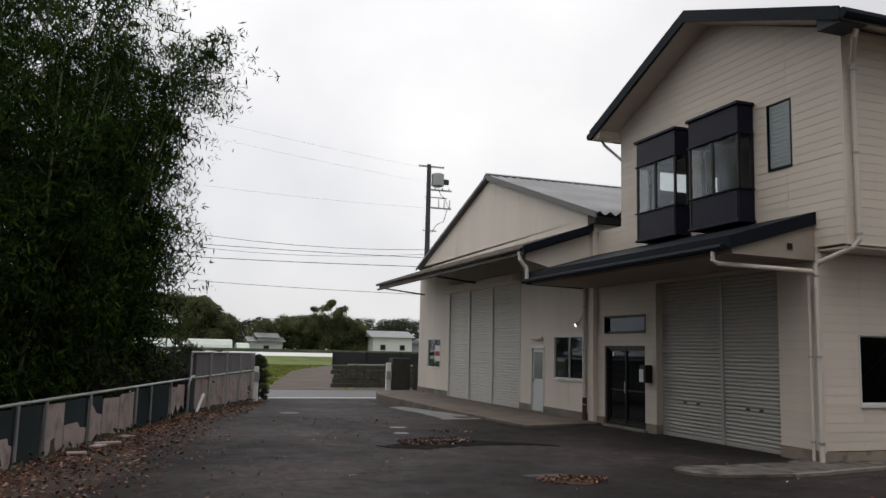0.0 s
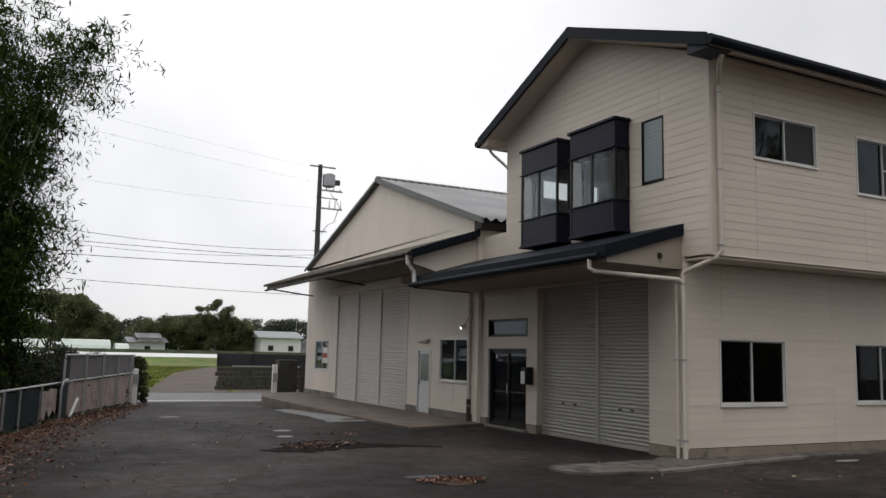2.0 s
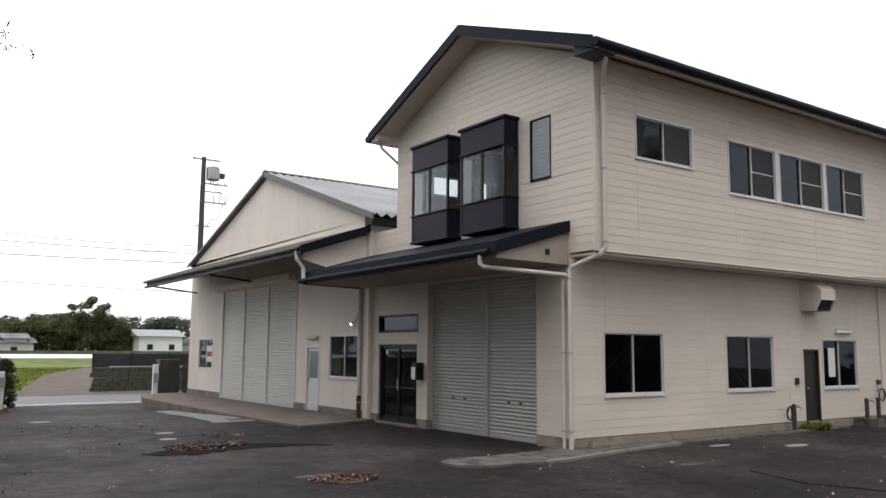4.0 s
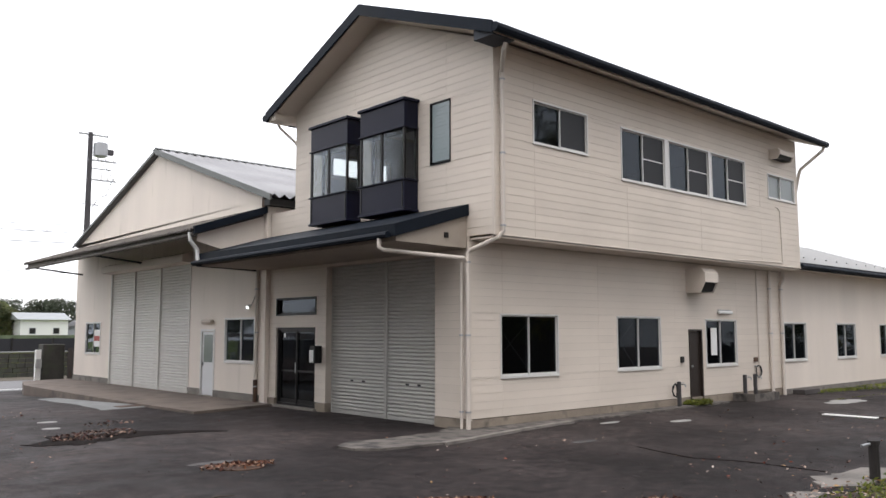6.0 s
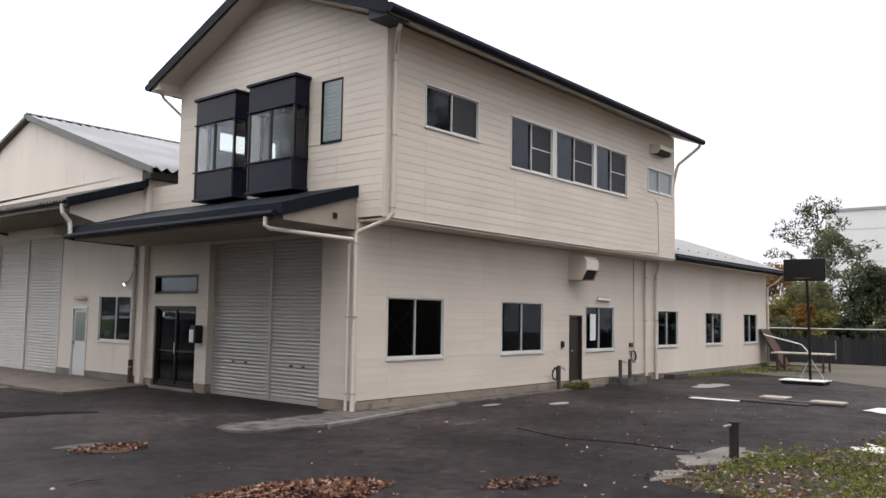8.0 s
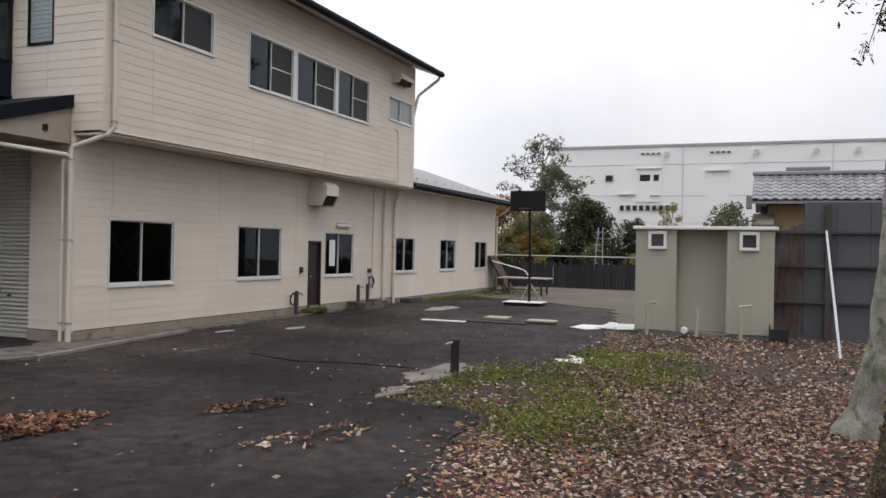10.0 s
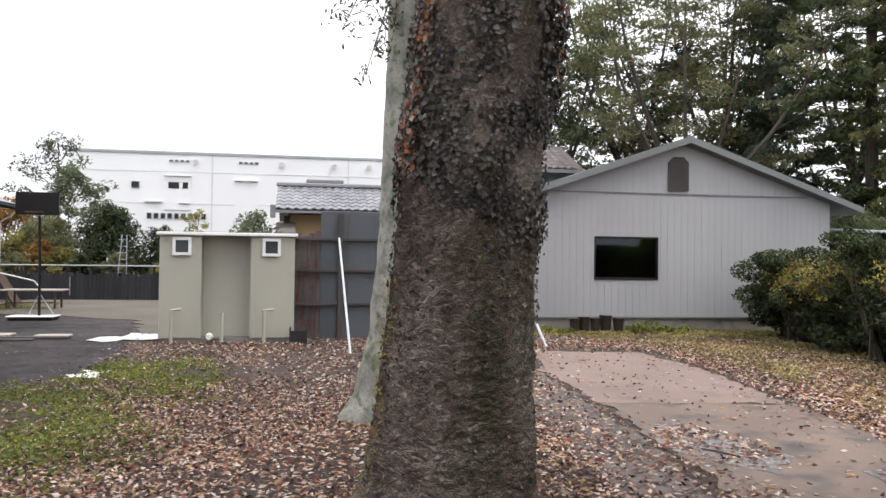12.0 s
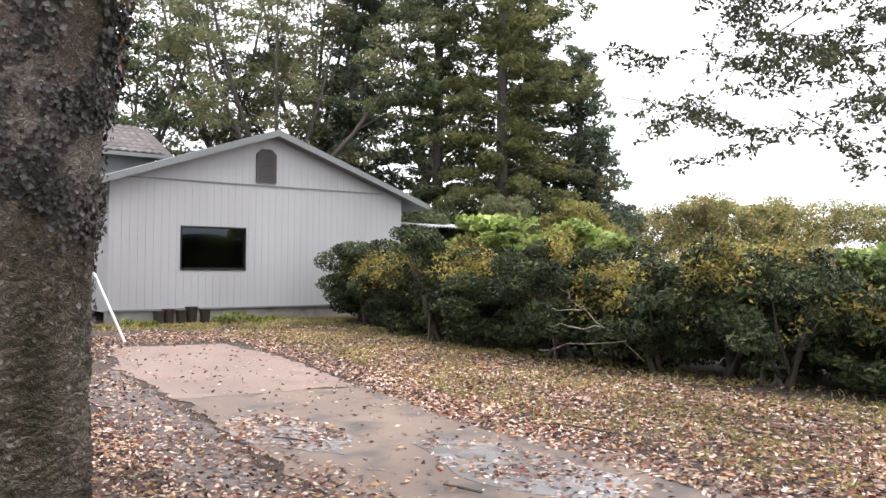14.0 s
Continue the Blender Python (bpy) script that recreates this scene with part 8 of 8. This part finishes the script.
for a, b in (((19.7, -1.0, 1.25), (20.6, -1.9, 0.95)), ((20.1, -0.7, 1.3), (21.0, -1.6, 1.0)), ((19.7, -1.0, 1.25), (20.1, -0.7, 1.3)), ((20.6, -1.9, 0.95), (21.0, -1.6, 1.0))):
    part("bar", tube(bmesh.new(), [a, b], 0.013, 6), WHITE, frame_)
part("leg", tube(bmesh.new(), [(20.6, -1.9, 0.95), (20.7, -2.1, 0.67)], 0.02, 6), WHITE, frame_)

for i, (x0, y0, x1, y1, h, mat, lab) in enumerate(((8.3, -6.3, 8.6, -4.6, 0.05, OLDWOOD, "weathered plank lying on the asphalt"), (9.0, -4.9, 9.5, -4.3, 0.045, PALEWOOD, "pale greyed plank lying on the asphalt"),
                                                    (8.7, -6.2, 9.1, -5.5, 0.05, PALEWOOD, "short pale board on the asphalt"), (7.6, -4.3, 7.8, -3.2, 0.03, WHITE, "white strip of board on the ground"),
                                                    (12.9, -0.5, 13.9, -0.15, 0.14, OLDWOOD, "old timber by the wall"), (7.9, -5.7, 8.1, -3.0, 0.04, OLDWOOD, "long dark plank on the asphalt"))):
    single("plank_on_ground", boxes(((x0, y0, 0.004), (x1, y1, h)), bevel=0.008), mat, lab, "plank")
bm = boxes(((-0.47, -0.05, 0.0), (0.47, 0.05, 0.045)), bevel=0.008)
bmesh.ops.rotate(bm, verts=bm.verts, matrix=Matrix.Rotation(0.22, 3, "Z"))
bmesh.ops.translate(bm, verts=bm.verts, vec=(-5.05, 3.98, 0.008))
single("plank_on_ground", bm, OLDWOOD, "greyed plank lying in wet leaves on the asphalt", "plank")
for i, (cx, cy, w, d) in enumerate(((2.4, -8.15, 0.34, 0.22), (8.7, -7.75, 0.75, 0.45), (8.1, -7.15, 0.5, 0.32))):
    v, f = [], []
    for a in range(7):
        for b in range(7):
            v.append((cx + (a / 6 - 0.5) * 2 * w + 0.1 * (b / 6), cy + (b / 6 - 0.5) * 2 * d + 0.08 * math.sin(a), 0.024 + 0.014 * math.sin(a * 1.3 + i) * math.cos(b * 1.1)))
    f = [(a * 7 + b, (a + 1) * 7 + b, (a + 1) * 7 + b + 1, a * 7 + b + 1) for a in range(6) for b in range(6)]
    ob = raw("paper_sheet" if i == 0 else "plastic_sheet", v, f, WHITE, None, "crumpled white paper on the leaves" if i == 0 else "crumpled white plastic sheet on the ground", "sheet")
    sol = ob.modifiers.new("thickness", "SOLIDIFY")
    sol.thickness = 0.01
single("drain_cover", tube(bmesh.new(), [(-4.95, -0.75, 0.0), (-4.95, -0.75, 0.012)], 0.33, 20), RUST, "round iron drain cover half under leaves", "drain cover")
single("drain_cover", boxes(((-2.9, 9.0, 0.0), (-2.3, 9.4, 0.02))), RUST, "flat iron drain cover", "drain cover")
for y, hp, rp, xp in ((-18.06, 0.36, 0.13, 9.7), (-18.34, 0.4, 0.14, 9.78), (-18.63, 0.37, 0.13, 9.72), (-18.93, 0.44, 0.15, 9.8), (-19.24, 0.38, 0.14, 9.7)):
    pt = thing("plant_pot", (xp, y, 0), "dark brown empty plant pot by the shed wall", "pot", "pots by the shed")
    part("pot", tube(bmesh.new(), [(xp, y, 0), (xp, y, hp - 0.02)], [rp * 0.8, rp], 14), BROWNDOOR, pt)
    part("rim", tube(bmesh.new(), [(xp, y, hp - 0.05), (xp, y, hp)], [rp + 0.012, rp + 0.016], 14), BROWNDOOR, pt)
lt = thing("lean_to", (10, -28, 0), "corrugated lean-to roof beside the shed", "roof")
n = 60
v, f = [], []
for i in range(n + 1):
    y = -26.2 - i * 0.065
    o = 0.025 * (1 if i % 2 else -1)
    v += [(9.4, y, 2.72 + o), (13.5, y, 3.0 + o), (9.4, y, 2.70 + o), (13.5, y, 2.98 + o)]
for i in range(n):
    a, b = 4 * i, 4 * i + 4
    f += [(a, b, b + 1, a + 1), (a + 2, a + 3, b + 3, b + 2), (a, a + 2, b + 2, b)]
raw("roofing", v, f, GREYROOF, lt)
each("post", RUST, lt, ((9.5, -26.5, 0), (9.6, -26.4, 2.7)), ((9.5, -29.9, 0), (9.6, -29.8, 2.7)))
part("back_wall", boxes(((13.4, -30.2, 0), (13.5, -26.2, 2.95))), FENCEGREEN, lt)
dead = thing("dead_branch", (-2.2, -20.9, 0), "bare pale dead branch leaning out of the hedge", "branch")
br = random.Random(8)
for i, pts in enumerate((((-2.4, -21.4, 0.25), (-2.2, -20.8, 0.7), (-1.7, -20.5, 1.15), (-1.5, -20.4, 1.35)), ((-2.2, -20.8, 0.7), (-1.6, -20.6, 0.75), (-1.2, -20.5, 0.7)), ((-2.3, -21.1, 0.5), (-1.7, -20.7, 0.45), (-1.0, -20.5, 0.3)), ((-1.8, -20.55, 1.0), (-1.4, -20.4, 1.0)))):
    fine = [Vector(a).lerp(Vector(b), w_) + Vector((br.uniform(-0.05, 0.05), br.uniform(-0.05, 0.05), br.uniform(-0.05, 0.05))) for a, b in zip(pts, pts[1:]) for w_ in (0, 0.33, 0.66)] + [Vector(pts[-1])]
    part("stick", tube(bmesh.new(), fine, [0.01 - 0.008 * k / len(fine) for k in range(len(fine))], 6), DEADWOOD, dead)
for i, (x, y, a, l) in enumerate(((-4.6, -17.6, 0.2, 0.9), (-3.6, -20.2, 0.3, 0.9), (-0.6, -20.3, -0.1, 0.8), (-5.6, -15.2, 0.3, 0.35), (-3.4, -14.9, 0.5, 0.4), (-6.2, -2.6, 0.1, 0.4), (-5.8, -18.9, 0.5, 0.5))):
    d = Vector((math.cos(a), math.sin(a), 0)) * l / 2
    c = Vector((x, y, 0.025))
    single("fallen_stick", tube(bmesh.new(), [c - d, c + Vector((0, 0.03, 0.012)), c + d], [0.009, 0.011, 0.006], 6), TWIG, "fallen stick on the leaves", "stick", "fallen sticks")

# ---- leaves, grass, puddles on the ground ----
def scatter(label, n, inside, size, mat, seed, area, lift=0.012, droop=0.0, long=1.25, name="fallen_leaves", category="leaves", flat=0.8, heap=None):
    r2 = np.random.default_rng(seed)
    x0, y0, x1, y1 = area
    xy = r2.uniform((x0, y0), (x1, y1), (n, 2))
    keep = inside(xy[:, 0], xy[:, 1], r2)
    xy = xy[keep]
    z = np.where(xy[:, 1] <= 10, 0.0, -0.4 * np.clip((xy[:, 1] - 10) / 13, 0, 1)) + lift + r2.uniform(0, 0.015, len(xy))
    if heap is not None:
        z = z + heap(xy[:, 0], xy[:, 1]) * r2.uniform(0.2, 1.0, len(xy))
    v, f = leaf_mesh(np.column_stack([xy, z]), size, r2, long, flat, droop, wide=0.6)
    raw(name, v, f, mat, None, label, category, "stuff")


def patchy(x, y, r2, s=1.1, low=0.25, high=1.0):
    w = np.sin(x * s * 1.3 + 1.7 * np.sin(y * s)) * np.sin(y * s * 1.1 + 1.3 * np.sin(x * s * 0.7)) * 0.5 + 0.5
    return r2.uniform(0, 1, len(x)) < low + (high - low) * w


def edge_y(x):
    """Where the leaf-covered ground meets the asphalt."""
    return np.interp(x, [-16, -9, -6.5, -3.8, -2.2, -1.8, 0.3, 2.5, 5, 8.6], [-14, -12.5, -9.6, -8.4, -8.3, -6.7, -7.2, -7.9, -8.0, -7.6])


def on_path(x, y):
    lo = np.interp(x, [-12, -7, -3.4, 1.5, 5.1], [-17.4, -16.8, -16.9, -17.8, -18.3])
    hi = np.interp(x, [-12, -7.5, -5, -1, 3.3, 5.6], [-14.6, -14.6, -14.5, -14.55, -15.1, -15.9])
    return (y > lo) & (y < hi) & (x < 5.4)


def litter_near(x, y, r2):
    return (y < edge_y(x) + r2.normal(0, 0.25, len(x))) & ~(on_path(x + r2.normal(0, 0.22, len(x)), y + r2.normal(0, 0.22, len(x))) & (r2.uniform(0, 1, len(x)) > 0.08)) & patchy(x, y, r2, 1.1, 0.35) & (y > -21.5) & ~((x > -1.0) & (y > -12.8) & (r2.uniform(0, 1, len(x)) < np.clip(0.25 + 0.07 * x, 0.2, 0.6))) & ~((y < -13.7) & (y > -15.2) & (x > -4.5) & (r2.uniform(0, 1, len(x)) < 0.6))


scatter("brown and pale fallen leaves covering the ground", 95000, litter_near, 0.056, LITTER, 601, (-10, -21.5, 7.5, -6.5))
scatter("fallen leaves behind the path", 16000, litter_near, 0.06, LITTER, 609, (-16, -21.5, -10, -9))
scatter("small pale and dark leaves under the trees", 75000, litter_near, 0.045, LITTER, 606, (-9.5, -14.8, 2, -8.5))
scatter("fallen leaves beside the hut and the shed", 10000, lambda x, y, r2: (y < edge_y(x)) & ~on_path(x, y) & patchy(x, y, r2), 0.06, LITTER, 602, (3, -21, 10, -7.6))
scatter("leaf crumbs and grit on the asphalt", 9000, lambda x, y, r2: (y > edge_y(x)) & patchy(x, y, r2, 0.9, 0.0, 0.9), 0.02, DARKLITTER, 598, (-10, -12, 9, 9), name="leaf_crumbs")
scatter("single leaves blown over the asphalt", 3600, lambda x, y, r2: (y > edge_y(x)) & patchy(x, y, r2, 0.8, 0.1, 0.9) & (r2.uniform(0, 1, len(x)) < np.clip(1.1 - (y - edge_y(x)) / 7, 0.02, 1)), 0.05, LITTER, 603, (-10, -12, 9, 8))
scatter("pale leaves between the dry grass", 62000, lambda x, y, r2: (y < np.interp(x, [-12, -7, -3.4, 1.5, 5.1, 11], [-17.2, -16.7, -16.8, -17.7, -18.2, -17.0])) & patchy(x, y, r2, 0.7, 0.2, 1.0), 0.06, LITTER, 607, (-10, -21, 7, -16.6))
scatter("leaves lying on the red path", 4200, lambda x, y, r2: on_path(x, y) & (r2.uniform(0, 1, len(x)) < np.clip(0.9 - (x + 9) / 9, 0.12, 1)) & patchy(x, y, r2, 1.7, 0.05, 0.9), 0.055, LITTER, 604, (-11, -18.3, 5.4, -14.5))


def fence_side(x, y, r2):
    fx = np.interp(y, [-5.3, 11.1, 21.1], [-14.2, -9.46, -6.62])
    return (x > fx + 0.05) & (x < fx + 0.3 + 1.7 * r2.uniform(0, 1, len(x)) ** 1.7 * np.clip(1.25 - y / 22, 0.35, 1.3))


# debris by the fence, its dark colours also painting the bamboo's shade
scatter("dark leaves and debris painting bamboo shade on the asphalt", 8000, lambda x, y, r2: (x > np.interp(y, [-5.3, 10.5], [-13.5, -8.9])) & (r2.uniform(0, 1, len(x)) < np.clip(1.0 - (x - np.interp(y, [-5.3, 10.5], [-13.0, -8.9])) / 5.5, 0, 1)) & patchy(x, y, r2, 1.5, -0.5, 1.0), 0.05, DARKLITTER, 608, (-13, -4, -3, 10))
scatter("rust-red leaves drifted along the fence", 110000, fence_side, 0.06, REDLITTER, 605, (-14.5, -5, -5, 20))
PILES = (((-5.1, -4.5), (1.15, 0.5), -0.25), ((-3.0, -5.85), (0.55, 0.26), -0.25), ((-4.95, -0.75), (0.55, 0.3), 0.0), ((-3.9, -7.2), (0.8, 0.3), -0.3), ((-5.2, 4.0), (0.9, 0.5), 0.4), ((-4.3, 5.6), (0.6, 0.4), 0.2))
for i, ((px, py), (pw, pd), pa) in enumerate(PILES):
    def q(x, y, px=px, py=py, pw=pw, pd=pd, pa=pa):
        u = (x - px) * math.cos(pa) + (y - py) * math.sin(pa)
        w = -(x - px) * math.sin(pa) + (y - py) * math.cos(pa)
        return (u / pw) ** 2 + (w / pd) ** 2 + 0.25 * np.sin(u * 5 + 1.0) * np.sin(w * 9)
    dens = (1.0, 0.9, 1.0, 0.25, 0.3, 0.06)[i]
    scatter("heap of red-brown fallen leaves on the asphalt", int(5200 * pw * pd * 4 * dens) + 200, lambda x, y, r2: q(x, y) < 1 - 0.4 * r2.uniform(0, 1, len(x)) ** 3, 0.065, (REDLITTER, REDLITTER, REDLITTER, LITTER, DARKLITTER, DARKLITTER)[i], 610 + i,
            (px - 1.6, py - 1.2, px + 1.6, py + 1.2), heap=lambda x, y: 0.05 * np.clip(1 - q(x, y), 0, 1), name="leaf_heap", flat=0.6)


def grassy(x, y, r2):
    d = ((x - 0.3) / 4.6) ** 2 + ((y + 8.6) / 1.6) ** 2
    return (y < edge_y(x) - 0.05) & (d < 1.1 * r2.uniform(0.3, 1.2, len(x))) & patchy(x, y, r2, 1.9, 0.15) & patchy(x + 3, y, r2, 1.1, -0.05, 1.5)


scatter("low green weeds between the leaves", 62000, grassy, 0.045, GRASSBLADE, 620, (-5.0, -11.2, 6.5, -6.6), long=1.6, name="weeds", category="grass", flat=0.3, lift=0.02)
scatter("dry yellowish grass before the hedge", 42000, lambda x, y, r2: (y < np.interp(x, [-12, -7, -3.4, 1.5, 5.1, 11], [-17.9, -17.4, -17.5, -18.4, -18.6, -17.2])) & patchy(x, y, r2, 1.3, 0.12, 0.8), 0.045, DRYGRASS, 621,
        (-11, -22.5, 10, -17), long=2.2, name="grass", category="grass", flat=0.2, lift=0.02)
scatter("grass along the shed wall", 4000, lambda x, y, r2: patchy(x, y, r2, 2.2, 0.1), 0.06, DRYGRASS, 622, (8.4, -24, 10.1, -16.5), long=2.2, name="grass", category="grass", flat=0.1, lift=0.03)
scatter("weeds and moss at the foot of the wing's wall", 14000, lambda x, y, r2: (y > -0.5 - np.clip((x - 13.5) * 0.24, 0, 1.9) * r2.uniform(0.2, 1, len(x))) & patchy(x, y, r2, 1.5, 0.02, 0.75), 0.05, GRASSBLADE, 623, (13.5, -2.6, 24, -0.1), long=1.8, name="weeds", category="grass", flat=0.2, lift=0.02)
scatter("thin line of weeds in a joint of the asphalt", 2600, lambda x, y, r2: (np.abs(y + 1.75 + 0.09 * np.sin(x * 1.7) + 0.1 * (x - 12)) < 0.07) & patchy(x, y, r2, 1.9, 0.25), 0.04, GRASSBLADE, 627, (11.8, -3.2, 19, -1.2), long=1.6, name="weeds", category="grass", flat=0.3, lift=0.015)
scatter("green weeds round the iron post", 2200, lambda x, y, r2: patchy(x, y, r2, 4.0, 0.15) & (((x - 0.15) / 1.9) ** 2 + ((y + 7.35) / 0.5) ** 2 < r2.uniform(0.1, 1.1, len(x))), 0.05, GRASSBLADE, 628, (-1.9, -7.9, 2.2, -6.8), long=1.6, name="weeds", category="grass", flat=0.25, lift=0.025)
scatter("tufts of weed by the side door", 700, lambda x, y, r2: x > 0, 0.09, GRASSBLADE, 624, (7.3, -0.35, 8.1, -0.05), long=2.0, name="weeds", category="grass", flat=0.0, lift=0.08)
scatter("dark green weeds beside the pots at the shed wall", 1500, lambda x, y, r2: ((y > -17.95) | (y < -19.5)) & patchy(x, y, r2, 3.0, 0.2), 0.09, GRASSBLADE, 630, (9.3, -21.2, 9.95, -17.2), long=1.8, name="weeds", category="grass", flat=0.0, lift=0.05,
        heap=lambda x, y: 0.12 + 0.12 * np.sin(y * 4.0))
# added leaf fill, its dark leaves stand in for shade inside the hedge
scatter("dark leaf fill standing in for shade beneath the hedge", 30000, lambda x, y, r2: np.abs(y + 24.0 - 1.1 * np.sin(np.clip((8.4 - x) / 15.9, 0, 1) * math.pi)) < 0.9, 0.1, HEDGELEAF, 631, (-10, -25.2, 8.6, -21.8), long=1.3, name="undergrowth", category="undergrowth", flat=0.2, lift=0.03,
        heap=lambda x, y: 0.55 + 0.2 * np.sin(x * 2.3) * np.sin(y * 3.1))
scatter("weeds at the foot of the fence", 9000, lambda x, y, r2: (np.abs(x - np.interp(y, [-5.3, 11.1, 21.1], [-14.0, -9.26, -6.45])) < 0.18) & patchy(x, y, r2, 1.3, 0.0, 0.9), 0.08, HEDGELEAF, 625, (-14.5, 0, -6, 20), long=1.6, name="weeds", category="grass", flat=0.0, lift=0.1)
scatter("tall weeds along the field's edge", 9000, lambda x, y, r2: ((x < np.interp(y, [30, 40], [-5.2, -3.2])) | (x > np.interp(y, [30, 46], [-0.6, 2.2])) & (y > 33.8)) & patchy(x, y, r2, 0.8, 0.05, 0.9), 0.2, GRASSBLADE, 629, (-14, 30.8, 9, 40),
        long=2.2, name="weeds", category="grass", flat=0.0, lift=0.05, heap=lambda x, y: 0.25 + 0.2 * np.sin(x * 1.3) * np.sin(y * 1.7))
scatter("field grass across the road", 60000, lambda x, y, r2: ((x < -0.5) | (y > 33.5)) & ~((x > np.interp(y, [30, 40, 52, 62, 84], [-5.0, -3.0, -0.5, 1.6, 9.0])) & (x < np.interp(y, [30, 46, 62, 84], [-1.0, 1.8, 6.2, 12.5])) & (y < 84)), 0.16, GRASSBLADE, 626, (-16, 31, 20, 85), long=1.5, name="field_grass", category="grass", flat=0.2, lift=0.05)
for i, (cx, cy, w, d) in enumerate(((-3.0, -15.05, 1.0, 0.45), (-5.4, -16.0, 1.25, 0.5), (-7.6, -15.7, 0.7, 0.35))):
    pts = [(cx + w * math.cos(k * math.pi / 9) * (1 + 0.15 * math.sin(k * 2.3)), cy + d * math.sin(k * math.pi / 9) * (1 + 0.2 * math.sin(k * 1.7))) for k in range(18)]
    sheet("puddle", pts, 0.011, SKYWETPAVE, "shallow rain puddle on the red path", "puddle", 0.015, 30 + i, step=0.2)
    scatter("wet leaves in the puddle", 1500, lambda x, y, r2, cx=cx, cy=cy, w=w, d=d: (((x - cx) / w) ** 2 + ((y - cy) / d) ** 2 < 1) & patchy(x, y, r2, 3.0, 0.0, 1.0), 0.05, LITTER, 640 + i, (cx - w, cy - d, cx + w, cy + d), lift=0.014, name="wet_leaves", flat=0.9)

for y in (7.6,):
    part("pipe_sleeve", tube(bmesh.new(), [(-0.05, y, 0.06), (-0.05, y, 0.62)], 0.056, 10), RUST, house, "rusty sleeve round the pipe foot")

# ---- lap boards of the house, each a piece ----
planks(w2, SU, 0.1, 12.6, 3.6, 7.2, UPPER_HOLES, SIDING, start=1.24)
planks(w1, S0, 0.1, 12.6, 0.2, 3.5, GROUND_HOLES, SIDING, start=1.0)
planks(w3, FW, -0.66, 6.12, 3.6, 8.6, FRONT_HOLES, SIDING, start=0.62, gable=(2.74, 8.6, 0.4))
planks(w4, FW, 6.12, 7.22, 3.6, 4.8, [], SIDING)
planks(w5, FW, 0.0, 7.42, 0.2, 3.36, [SHUT, DOOR, TRANSOM], SIDING, start=20)
each("corner_trim", CREAM, house, ((0.09, -0.69, 3.58), (0.15, -0.63, 7.1)), ((0.09, -0.03, 0.18), (0.15, 0.03, 3.5)))
